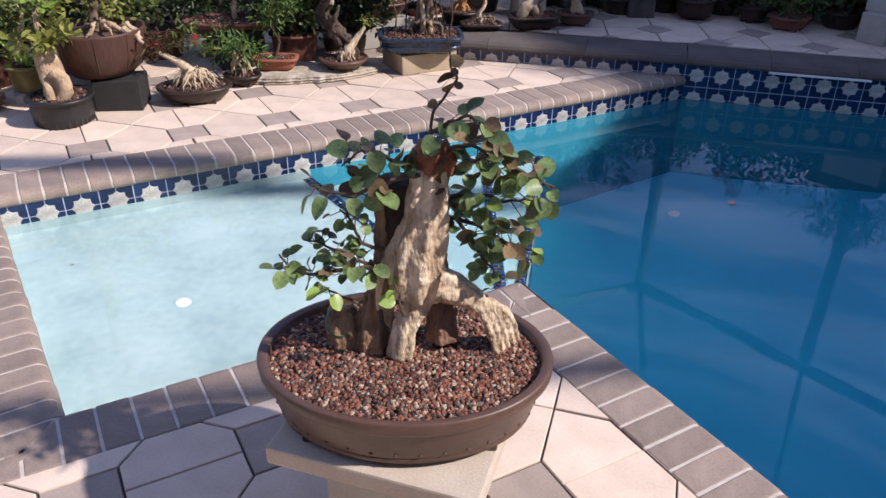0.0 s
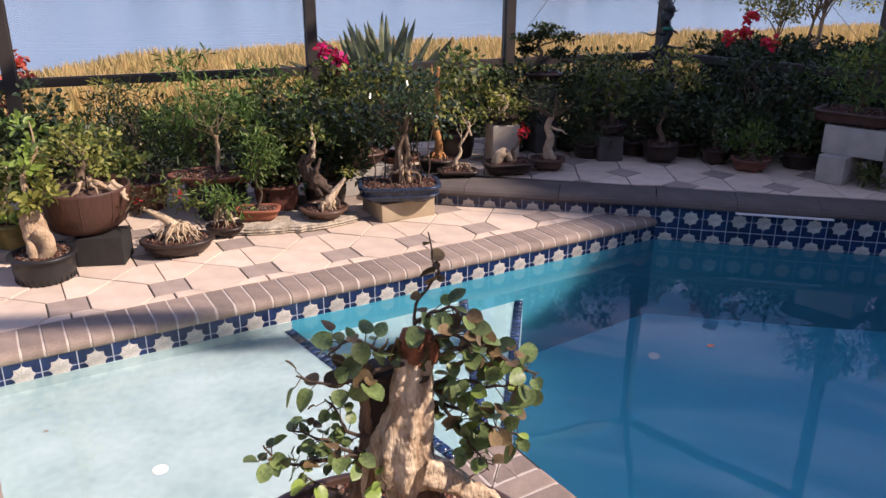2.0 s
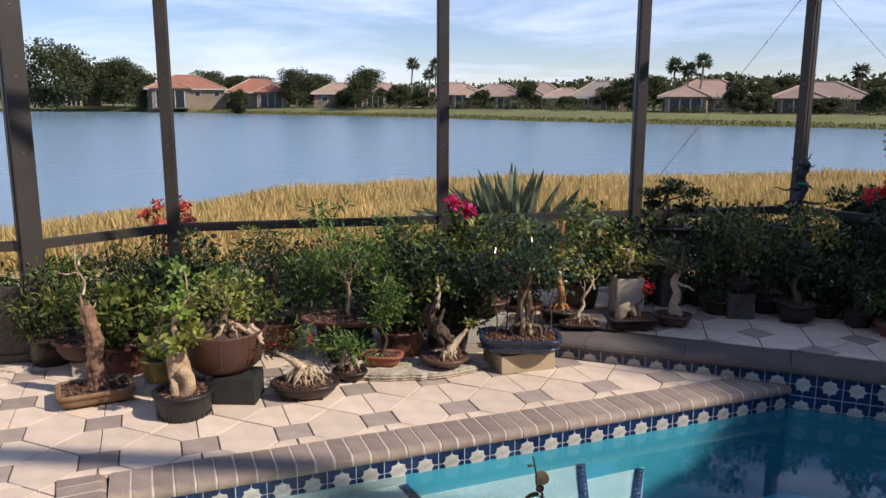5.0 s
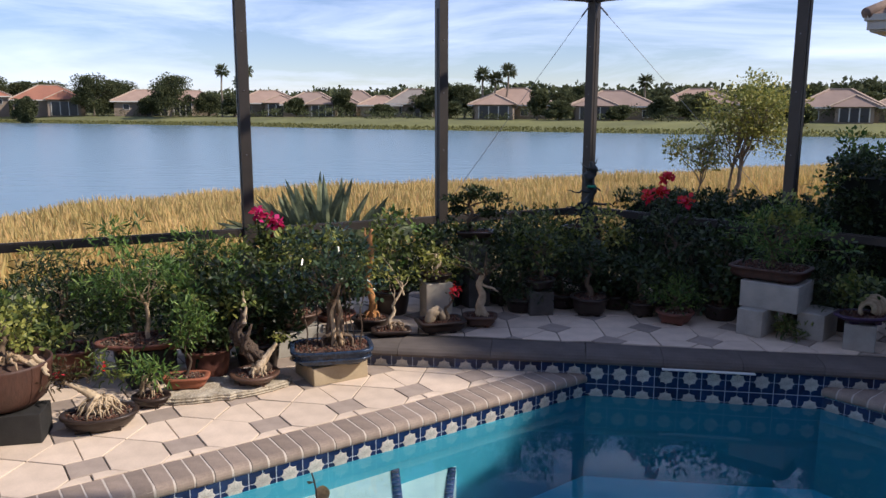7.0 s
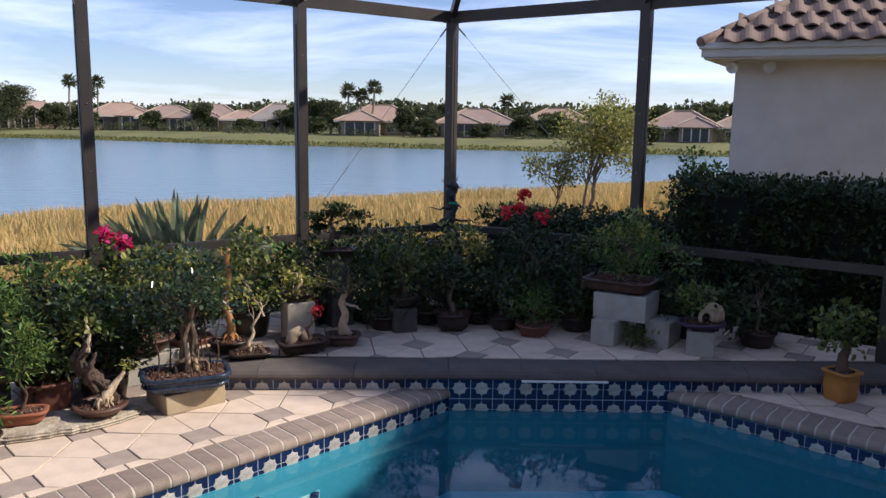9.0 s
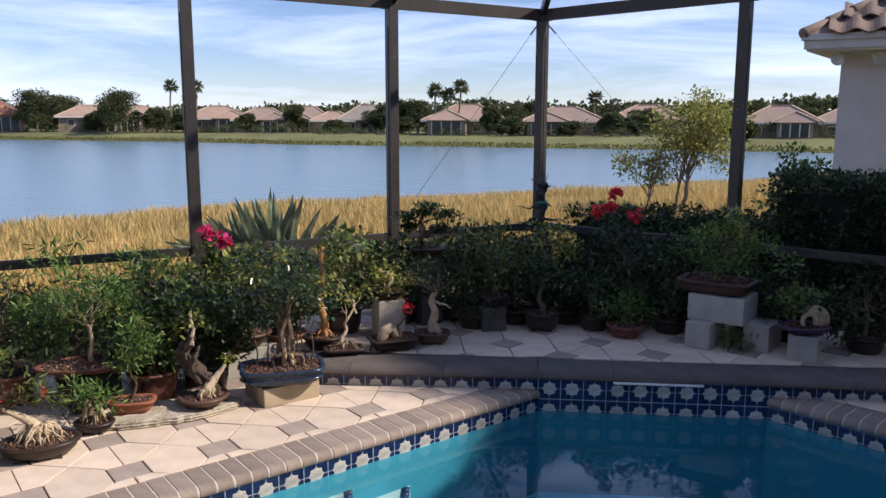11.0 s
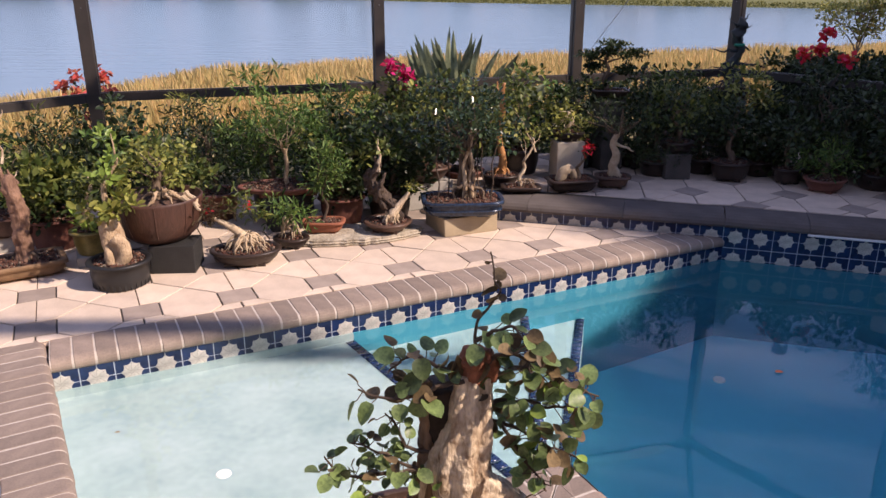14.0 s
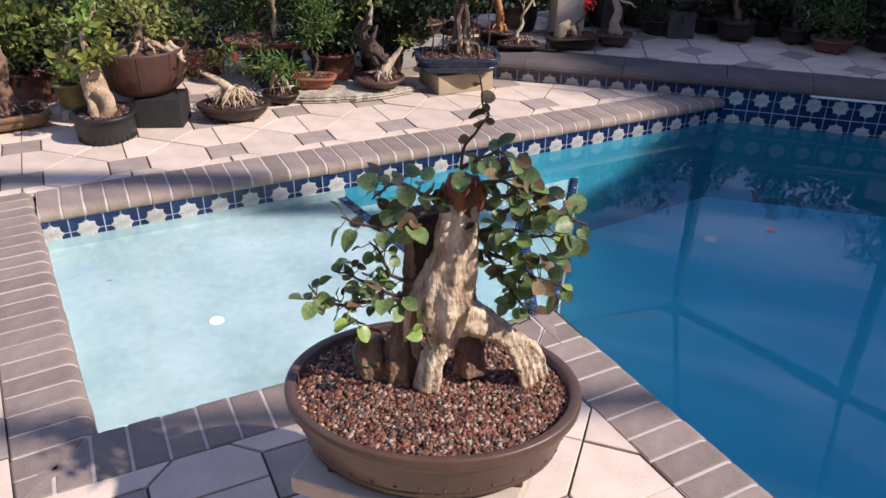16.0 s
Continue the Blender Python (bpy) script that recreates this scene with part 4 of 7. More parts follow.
def far_tree(x, y, top, wide, name="tree", lab="dark rounded broadleaf tree on the far shore"):
    g = ground_z(x, y)
    h = top - g
    th = root(name, lab, "tree", pose(x, y, g), group="trees on the far shore")
    bm = bmesh.new()
    rng = random.Random(int(x * 7 + y * 13))
    tube(bm, bend((0, 0, -0.1), (0.1 * wide, 0, h * 0.55), rng, 0.06, 5), [0.22, 0.2, 0.17, 0.14, 0.1, 0.06], 6)
    cs = []
    for k in range(34):
        t, r = rng.uniform(0, 6.28), rng.random() ** 0.6
        z = rng.uniform(0.28, 0.93)
        rr = wide / 2 * r * math.sin(math.pi * min(0.93, max(0.2, z * 0.95))) ** 0.6
        cs.append((rr * math.cos(t), rr * math.sin(t), h * z))
        if k < 6:
            tube(bm, bend((0, 0, h * 0.35), cs[-1], rng, 0.08, 4), [0.12, 0.09, 0.07, 0.05, 0.03], 5)
    part("trunk", bm, M_TRUNKFAR, th)
    obj("crown", foliage(cs, 300, (wide * 0.13, wide * 0.13, h * 0.085), 0.30 * max(1.0, wide / 7), "card"), M_L_FARTREE, th)


def palm(x, y, top):
    g = ground_z(x, y)
    h = top - g - 0.8
    th = root("palm_tree", "tall thin palm with a round head of fronds", "palm", pose(x, y, g), group="palms on the far shore")
    rng = random.Random(int(x * 31 + y))
    part("trunk", tube(bmesh.new(), bend((0, 0, -0.1), (0.3, 0, h), rng, 0.03, 8), [0.2] * 4 + [0.16] * 5, 7), M_TRUNKFAR, th)
    n = 260
    a = np.random.uniform(0, 2 * np.pi, n)
    e = np.random.uniform(-0.9, 1.3, n)
    d = np.stack([np.cos(a) * np.cos(e), np.sin(a) * np.cos(e), np.sin(e)], 1)
    obj("crown", leafmesh("crown", np.array([0.3, 0, h]) + d * np.random.uniform(0.15, 0.9, (n, 1)), d, np.random.uniform(0.6, 1.0, n), "lance"), M_L_FARTREE, th)


for x, y, t in ((-51.7, 151, 9.5), (-47.5, 153, 9.5), (-47.5, 149, 7.4), (-0.8, 130, 7.9), (1.3, 130, 7.2), (3.4, 130, 8.5), (27, 137, 7.0)):
    palm(x, y, t)
for x, y, t, w in ((-138.9, 150, 14.1, 15), (-135.6, 160, 10.2, 10), (-130, 162, 10.8, 10), (-127.8, 168, 8.4, 8), (-83.8, 163, 8.8, 8.4), (-81.9, 172, 7.4, 7.4), (-62.5, 152, 7.8, 8), (-116, 178, 8.4, 10), (-110.5, 182, 8, 11), (-103, 180, 7.4, 9), (-8.1, 140, 5.8, 5.6),
                   (-3.8, 138, 5.6, 4.6), (8.1, 122, 4.2, 2.6), (18.4, 150, 5.9, 6.6), (-27.1, 148, 4.9, 3.9), (-11.9, 145, 4.0, 4.5), (-36.5, 148, 3.4, 3), (11, 118, 2.6, 3.8), (19.6, 116, 2.0, 3), (25.8, 116, 3.2, 3.6), (-18.4, 140, 2.2, 4), (49, 122, 5.1, 5), (61.5, 130, 6.2, 7),
                   (67.4, 130, 6.4, 6), (38.9, 98, 2.0, 2.4), (-57, 158, 4.6, 5), (-90, 148, 3.6, 4), (-122, 160, 4.5, 5), (-69, 158, 3.8, 4), (-49, 150, 3.4, 4), (30, 118, 3.0, 4), (33, 124, 4.0, 5), (-140, 170, 7.6, 9), (42, 112, 2.8, 4), (14, 140, 4.4, 5), (-6, 130, 2.6, 4), (73, 132, 6.0, 8)):
    far_tree(x, y, t, w)
cs = []
for k in range(700):
    x = -330 + 520 * k / 699 + random.uniform(-2, 2)
    y = lerp_curve(x, FAR_SHORE) + 62 + random.uniform(-12, 16)
    for q in range(3):
        cs.append((x + random.uniform(-2, 2), y, 0.8 + random.random() ** 0.7 * (4.2 + 2.2 * noise.noise((x * 0.05, 0, 3)))))
tagged(obj("far_woods", foliage(cs, 46, (2.6, 2.0, 0.8), 0.95, "card"), M_L_FARTREE), "dark continuous line of far woods", "woods", kind="stuff")
cs = []
for k in range(300):
    x = -170 + 250 * k / 299 + random.uniform(-1, 1)
    y = lerp_curve(x, FAR_SHORE) + random.uniform(13, 22)
    if random.random() < 0.8:
        cs.append((x, y, ground_z(x, y) + random.uniform(0.3, 1.0) + (0.7 if noise.noise((x * 0.12, 4, 0)) > 0.15 else 0.0)))
tagged(obj("far_shrubs", foliage(cs, 60, (0.8, 0.8, 0.45), 0.28, "card"), M_L_FARTREE), "low dark shrubs along the far gardens", "shrubs", kind="stuff")
M_L_BANK = leaf('bank grass', (0.20, 0.195, 0.07), (0.14, 0.14, 0.05), spec=0.1, rough=0.8, island=0.2, sss=0.4)
# bank grass at the far waterline
n = 16000
gx = np.random.uniform(-170, 90, n)
gy = np.array([lerp_curve(a, FAR_SHORE) for a in gx]) + np.random.uniform(-2.0, 3.0, n)
gz = np.array([max(LAKE - 0.1, ground_z(a, b)) for a, b in zip(gx, gy)])
dd = np.random.normal(0, 0.2, (n, 3)) + np.array([0, 0, 1.0])
tagged(obj("bank_grass", leafmesh("bank_grass", np.stack([gx, gy, gz - 0.05], 1), dd, np.random.uniform(0.12, 0.38, n), "card"), M_L_BANK), "rough green grass along the far waterline", "grass", kind="stuff")

# ---- reeds on the near shore ----
n = 470000
rx = np.random.uniform(-26, 34, n)
base = np.array([lerp_curve(a, NEAR_SHORE) for a in rx])
depth = np.where(rx < 0, np.clip(base - 5.5 - 0.55 * rx, 4.0, 20.0), 20.0)
ry = base - np.random.random(n) ** 0.9 * depth + np.random.normal(0, 0.7, n)
fence = 7.75 + np.where(rx < 1.5, 0.546 * (rx - 1.5), -0.9 * (rx - 1.5))
keep = ry > np.maximum(fence + 3.2, 0.0)
rx, ry = rx[keep], ry[keep]
n = len(rx)
rz = np.array([max(LAKE - 0.2, ground_z(a, b)) for a, b in zip(rx, ry)])
patch = np.array([noise.noise((a * 0.35, b * 0.35, 2)) for a, b in zip(rx, ry)])
rs = np.random.uniform(0.42, 0.78, n) * (1.0 + 0.25 * patch) * np.interp(ry, [8, 13, 22], [0.55, 0.9, 1.15])
dd = np.random.normal(0, 0.30, (n, 3)) + np.array([-0.10, 0, 1.0])
far = np.clip(np.hypot(rx, ry) / 14, 0.7, 2.0)
reed = leafmesh("reeds", np.stack([rx, ry, rz - 0.03], 1), dd, rs, "reed")
tagged(obj("reeds", reed, M_REED), "dense golden dry reeds on the lake bank", "reeds", kind="stuff")

# ---- bonsai: pots, trunks, crowns ----
def pot_parts(th, a, b, h, material, p=2.0, foot=0.86, lip=0.02, soil=M_SOIL, seg=36, band=False, feet=True, z0=0.0):
    """A pot with a thick wall and rim, a heaped soil bed and small feet."""
    t = 0.018 / max(a, 0.05)
    f = 0.018 if feet else 0.0
    prof = [(foot * 0.96, z0 + f), (foot, z0 + f + 0.006), ((1 + foot) / 2 + 0.02, z0 + h * 0.5), (1.0 - t * 0.5, z0 + h - lip), (1.0 + t * 0.6, z0 + h - lip * 0.8), (1.0 + t * 0.6, z0 + h - 0.003), (1.0 + t * 0.3, z0 + h), (1 - t, z0 + h), (1 - t * 1.3, z0 + h - 0.006), (1 - t * 1.6, z0 + h - 0.03)]
    pt = part("pot", lathe(bmesh.new(), prof, a, b, p, seg, cap=True), material, th, "", True)
    if band:
        part("band", lathe(bmesh.new(), [((1 + foot) / 2 + 0.03, z0 + h * 0.42), ((1 + foot) / 2 + 0.055, z0 + h * 0.45), ((1 + foot) / 2 + 0.055, z0 + h * 0.49), ((1 + foot) / 2 + 0.03, z0 + h * 0.52)], a, b, p, seg, cap=False), material, pt, "", True)
    if feet:
        for sx, sy in ((-1, -1), (1, -1), (1, 1), (-1, 1)):
            fo = part("foot", box(bmesh.new(), a * 0.3, b * 0.3, 0.022, (sx * a * foot * 0.55, sy * b * foot * 0.55, z0), 0.004), material, pt)
    bm = bmesh.new()
    rings = []
    for k, r in enumerate((1.0, 0.75, 0.45, 0.15)):
        ring = []
        for i in range(24):
            w = 2 * math.pi * i / 24
            c, s = math.cos(w), math.sin(w)
            q = (abs(c) ** p + abs(s) ** p) ** (-1 / p)
            x, y = c * q * r * a * (1 - 1.3 * t), s * q * r * b * (1 - 1.3 * t)
            ring.append(bm.verts.new((x, y, z0 + h - 0.014 + 0.016 * (1 - r) + 0.006 * noise.noise((x * 40, y * 40, h)))))
        rings.append(ring)
    for u, v in zip(rings, rings[1:]):
        for i in range(24):
            bm.faces.new((u[i], u[(i + 1) % 24], v[(i + 1) % 24], v[i]))
    bm.faces.new(rings[-1])
    part("soil", bm, soil, th)
    n = int(min(420, 2600 * a * b * 4))
    ang, rr = np.random.uniform(0, 6.28, n), np.random.random(n) ** 0.5 * (1 - 1.6 * t)
    q = (np.abs(np.cos(ang)) ** p + np.abs(np.sin(ang)) ** p) ** (-1 / p)
    pl = np.stack([np.cos(ang) * q * rr * a, np.sin(ang) * q * rr * b, z0 + h - 0.010 + 0.014 * (1 - rr)], 1)
    tagged(obj("grit", icechips("grit", n, pl, 0.006, 0.013), M_GRIT, th), kind="stuff")
    return pt


def limbs(th, rng, base, top, r0, r1, ends, material=M_BARK, wig=0.16, rough=0.25, sides=10, thin=0.35):
    """A crooked trunk and limbs out to the clumps of leaves."""
    bm = bmesh.new()
    path = bend(base, top, rng, wig, 12)
    rad = [r0 * (1 - (i / 12) ** 0.8) + r1 * (i / 12) ** 0.8 for i in range(13)]
    rad[0] *= 1.25
    tube(bm, path, rad, sides, rough, 22)
    part("trunk", bm, material, th, "", True)
    for e in ends:
        k = rng.randint(7, 12)
        bm = bmesh.new()
        q = bend(path[k], e, rng, 0.14, 6)
        tube(bm, q, [max(0.0015, rad[k] * thin * (1 - j / 7)) for j in range(7)], 6)
        part("branch", bm, material, th)
    return path


def clumps(rng, c, r, n, hollow=0.35):
    out = []
    for _ in range(n):
        while True:
            v = Vector((rng.uniform(-1, 1), rng.uniform(-1, 1), rng.uniform(-1, 1)))
            if hollow < v.length < 1:
                break
        out.append((c[0] + v.x * r[0], c[1] + v.y * r[1], c[2] + v.z * r[2]))
    return out


def plant(name, label, at, seed, pot=None, trunk=None, crown=(), turn=0.0, category="bonsai", group="potted bonsai beside the pool"):
    """A potted plant. pot: dict for pot_parts; trunk: (top, r0, r1, material, wig); crown: (centre, radii, clumps, per, sigma, size, shape, material)."""
    rng = random.Random(seed)
    th = root(name, label, category, pose(*at, 0, 0, turn), group)
    zs = 0.0
    if pot:
        pot_parts(th, **pot)
        zs = pot["h"] + pot.get("z0", 0) - 0.02
    cl = []
    for c, r, n, per, sg, size, shape, m in crown:
        cs = clumps(rng, c, r, n)
        cl += cs[: max(3, n // 2)]
        obj("crown", foliage(cs, per, sg, size, shape), m, th)
    if trunk:
        top, r0, r1, m, wig = trunk
        limbs(th, rng, (0, 0, zs), top, r0, r1, cl, m, wig)
    return th


def flower(th, at, n, r, m, size=0.03):
    c = np.asarray(at) + np.random.normal(0, r, (n, 3))
    fl_ = obj("flower", leafmesh("flower", c, np.random.normal(0, 1, (n, 3)), np.full(n, size) * np.random.uniform(0.7, 1.2, n), "card"), m, th, "bright flower cluster")
    tagged(fl_, kind="stuff")


def roots(th, at, top, reach, n, r, material, seed, squash=1.0):
    """Bare roots that fan out from under a trunk, each its own limb."""
    rng = random.Random(seed)
    for i in range(n):
        w = 2 * math.pi * (i + rng.uniform(-0.3, 0.3)) / n
        d = rng.uniform(0.6, 1.0) * reach
        e = (at[0] + math.cos(w) * d, at[1] + math.sin(w) * d * squash, at[2] - 0.008)
        s = (at[0] + math.cos(w) * r * 0.7, at[1] + math.sin(w) * r * 0.7, top - rng.uniform(0, 0.45) * (top - at[2]))
        bm = bmesh.new()
        q = rng.uniform(0.13, 0.36) * r
        tube(bm, bend(s, e, rng, 0.2, 6, 0.16), [q * rng.uniform(0.85, 1.15) * (1 - 0.11 * j) for j in range(7)], 6, 0.3, 40)
        part("root", bm, material, th, "", True)


def stand_block(label, at, turn, sx=0.40, sy=0.20, sz=0.19, m=None, name="concrete_block"):
    th = root(name, label, "block", pose(*at, 0, 0, turn))
    bm = bmesh.new()
    box(bm, sx, sy, sz, (0, 0, 0), 0.006)
    for v in bm.verts:
        v.co += Vector((noise.noise(v.co * 31), noise.noise(v.co * 29 + Vector((5, 0, 0))), 0)) * 0.003
    part("block", bm, m or M_BLOCK, th)
    return th


M_SLAB = mat("speckled cream slab", (0.58, 0.50, 0.40), (0.46, 0.38, 0.29), rough=0.85, scale=14, fine=190, bump=0.5, dist=0.002, mixfine=0.55)
M_HEROGRIT = mat("red and grey lava grit", (0.27, 0.12, 0.08), (0.20, 0.085, 0.06), rough=0.8, scale=80, fine=300, bump=0.3)
M_GRIT = mat("mixed lava grit", (0.27, 0.12, 0.08), (0.20, 0.085, 0.06), rough=0.85, scale=80, fine=300, bump=0.3)
for gm in (M_HEROGRIT, M_GRIT):
    gn_, gl_ = gm.node_tree.nodes, gm.node_tree.links
    ramp, geo = gn_.new("ShaderNodeValToRGB"), gn_.new("ShaderNodeNewGeometry")
    ramp.color_ramp.interpolation = "CONSTANT"
    dim = 0.78 if gm is M_HEROGRIT else 0.45
    for pos, col in ((0.14, (0.24, 0.085, 0.048)), (0.34, (0.14, 0.052, 0.034)), (0.50, (0.36, 0.16, 0.10)), (0.64, (0.16, 0.13, 0.105)), (0.76, (0.27, 0.105, 0.06)), (0.88, (0.52, 0.39, 0.28))):
        ramp.color_ramp.elements.new(pos).color = (*[c * dim for c in col], 1)
    ramp.color_ramp.elements[0].color, ramp.color_ramp.elements[-1].color = (0.035, 0.02, 0.016, 1), (0.45 * dim, 0.33 * dim, 0.24 * dim, 1)
    gl_.new(geo.outputs["Random Per Island"], ramp.inputs["Fac"])
    gl_.new(ramp.outputs["Color"], gn_["Principled BSDF"].inputs["Base Color"])
M_ORANGEBARK = mat("smooth orange bark", (0.50, 0.24, 0.08), (0.36, 0.16, 0.055), rough=0.6, scale=10, fine=40, bump=0.2)
M_CREAMBLOCK = mat("cream concrete block", (0.60, 0.53, 0.42), (0.48, 0.42, 0.33), rough=0.95, scale=9, fine=150, bump=0.5, dist=0.003)
M_HEDGECORE = mat("hedge inner shade", (0.015, 0.02, 0.01), (0.008, 0.01, 0.006), rough=0.95, scale=12, fine=60)
# block grey cut down so that the terrace shade is in the colour
M_SHADEBLOCK = mat("shade-darkened block", (0.11, 0.10, 0.088), (0.06, 0.055, 0.05), rough=0.95, scale=9, fine=120, bump=0.5, dist=0.003)
UA = math.degrees(math.atan2(U.y, U.x))

# --- main bonsai on its pedestal ---
ped = root("pedestal", "pale cast-stone slab on a square concrete pedestal", "pedestal", pose(0.08, 1.075, 0, 0, 0, -9))
part("slab", box(bmesh.new(), 0.455, 0.45, 0.045, (0.0, 0.0, 0.318), 0.006), M_SLAB, ped, "speckled cream slab top")
part("column", box(bmesh.new(), 0.30, 0.30, 0.318, (0.01, 0.01, 0), 0.008), M_BLOCK, ped)

BOUGHS = {
    "leg": [(-0.011, -0.01, 0.475), (0, -0.015, 0.543), (0.008, -0.01, 0.582), (0.025, 0, 0.618), (0.035, 0.01, 0.663)],
    "body": [(0.017, 0.01, 0.635), (0.024, 0.015, 0.687), (0.026, 0.02, 0.732), (0.037, 0.025, 0.787), (0.042, 0.035, 0.845), (0.044, 0.045, 0.901)],
    "rroot": [(0.062, 0, 0.673), (0.102, 0.01, 0.658), (0.141, 0.025, 0.625), (0.172, 0.045, 0.577), (0.196, 0.07, 0.514)],
    "lcol": [(-0.042, 0.02, 0.605), (-0.045, 0.025, 0.681), (-0.048, 0.03, 0.755), (-0.05, 0.035, 0.825), (-0.05, 0.04, 0.883)],
    "hollow": [(-0.023, 0.06, 0.702), (-0.023, 0.06, 0.779), (-0.027, 0.06, 0.865)],
    "heart": [(0.047, 0.045, 0.889), (0.048, 0.045, 0.923), (0.049, 0.05, 0.957)],
    "stump1": [(-0.129, 0, 0.483), (-0.135, 0.01, 0.529), (-0.145, 0.025, 0.575)],
    "stump2": [(-0.067, 0, 0.475), (-0.067, 0.01, 0.545), (-0.062, 0.025, 0.629)],
    "bstump": [(0.077, 0.04, 0.509), (0.072, 0.05, 0.56), (0.065, 0.06, 0.614)],
    "apex": [(0.046, 0.05, 0.95), (0.045, 0.05, 0.999), (0.067, 0.05, 1.04), (0.088, 0.05, 1.073), (0.079, 0.05, 1.101), (0.075, 0.05, 1.155)],
    "br_r1": [(0.065, 0.06, 0.88), (0.123, 0.06, 0.915), (0.187, 0.05, 0.924), (0.236, 0.03, 0.905), (0.281, 0.02, 0.893)],
    "br_r2": [(0.07, 0.06, 0.84), (0.135, 0.06, 0.843), (0.191, 0.05, 0.847), (0.238, 0.04, 0.856)],
    "br_r3": [(0.071, 0.06, 0.800), (0.131, 0.055, 0.785), (0.198, 0.045, 0.756), (0.259, 0.035, 0.746)],
    "br_r4": [(0.103, 0.04, 0.8), (0.145, 0.03, 0.735), (0.176, 0.025, 0.705), (0.197, 0.02, 0.672)],
    "br_r5": [(0.062, 0.05, 0.935), (0.111, 0.03, 0.964), (0.15, 0.02, 0.952), (0.172, 0.01, 0.918)],
    "br_l1": [(0.026, 0.02, 0.902), (-0.013, 0, 0.895), (-0.066, -0.01, 0.872), (-0.122, -0.01, 0.859), (-0.173, -0.02, 0.876)],
    "br_l1b": [(0.01, 0.04, 0.9), (-0.032, 0.03, 0.921), (-0.072, 0.02, 0.943), (-0.118, 0.01, 0.907)],
    "br_l2": [(-0.044, 0.01, 0.737), (-0.086, 0, 0.753), (-0.098, -0.01, 0.803), (-0.123, -0.01, 0.829)],
    "br_l3": [(-0.043, 0, 0.687), (-0.087, -0.02, 0.703), (-0.156, -0.03, 0.695), (-0.212, -0.03, 0.687), (-0.242, -0.04, 0.732)],
    "br_l3b": [(-0.055, 0, 0.695), (-0.094, -0.01, 0.72), (-0.14, -0.02, 0.748), (-0.194, -0.03, 0.765)],
    "br_g": [(-0.082, -0.03, 0.623), (-0.118, -0.05, 0.655), (-0.147, -0.06, 0.682)],
    "br_f": [(0.008, -0.04, 0.614), (0.005, -0.06, 0.656), (-0.002, -0.065, 0.706)],
    "br_top": [(0.046, 0.05, 0.974), (0.085, 0.04, 0.998), (0.116, 0.03, 1.017), (0.148, 0.02, 0.984)],
}

hero = root("bonsai", "old hollow-trunked bonsai with round leaves in a brown oval pot", "bonsai", pose(0.075, 1.08, 0), "potted bonsai beside the pool")
bm = bmesh.new()
lathe(bm, [(0.84, 0.376), (0.86, 0.38), (0.90, 0.40), (0.935, 0.445), (0.955, 0.462), (0.96, 0.468), (0.985, 0.472), (1.0, 0.478), (1.005, 0.494), (0.998, 0.501), (0.985, 0.503), (0.935, 0.502), (0.925, 0.498), (0.915, 0.47)], 0.312, 0.236, 2.0, 72)
pt = part("pot", bm, M_BROWNGLAZE, hero, "matt brown oval stoneware pot", True)
pt.rotation_euler = (0, 0, radians(6))
fb = part("foot_band", lathe(bmesh.new(), [(0.86, 0.378), (0.885, 0.380), (0.89, 0.392), (0.87, 0.396)], 0.312, 0.236, 2.0, 72, False), M_BROWNGLAZE, pt, "", True)
for i in range(36):
    w = 2 * math.pi * i / 36
    st = part("stud", lathe(bmesh.new(), [(0.0045, 0), (0.004, 0.003), (0.002, 0.0045)], seg=8), M_BROWNGLAZE, pt)
    st.matrix_basis = Matrix.Translation((0.312 * 0.897 * math.cos(w), 0.236 * 0.897 * math.sin(w), 0.405)) @ Matrix.Rotation(math.atan2(math.sin(w) * 0.312, math.cos(w) * 0.236), 4, "Z") @ Matrix.Rotation(radians(90), 4, "Y")
for sx in (-1, 1):
    for sy in (-1, 1):
        part("foot", box(bmesh.new(), 0.10, 0.06, 0.02, (sx * 0.15, sy * 0.115, 0.363), 0.005), M_BROWNGLAZE, pt)
bm = bmesh.new()
rings = []
for r in (1.0, 0.85, 0.65, 0.45, 0.25, 0.08):
    rings.append([bm.verts.new((0.286 * r * math.cos(6.2832 * i / 48), 0.214 * r * math.sin(6.2832 * i / 48), 0.478 + 0.014 * (1 - r * r) + 0.004 * noise.noise((r * 9, i * 0.4, 0)))) for i in range(48)])
for u, v in zip(rings, rings[1:]):
    for i in range(48):
        bm.faces.new((u[i], u[(i + 1) % 48], v[(i + 1) % 48], v[i]))
bm.faces.new(rings[-1])
part("soil", bm, M_SOIL, hero).rotation_euler = (0, 0, radians(6))
n = 8200
w, r = np.random.uniform(0, 6.28, n), np.random.random(n) ** 0.5
pl = np.stack([0.285 * r * np.cos(w), 0.213 * r * np.sin(w), 0.480 + 0.014 * (1 - r * r) + np.random.uniform(-0.002, 0.004, n)], 1)
c6, s6 = math.cos(radians(6)), math.sin(radians(6))
pl = np.stack([pl[:, 0] * c6 - pl[:, 1] * s6, pl[:, 0] * s6 + pl[:, 1] * c6, pl[:, 2]], 1)
tagged(obj("grit", icechips("grit", n, pl, 0.0045, 0.0098), M_HEROGRIT, hero, "red and grey lava grit"), kind="stuff")


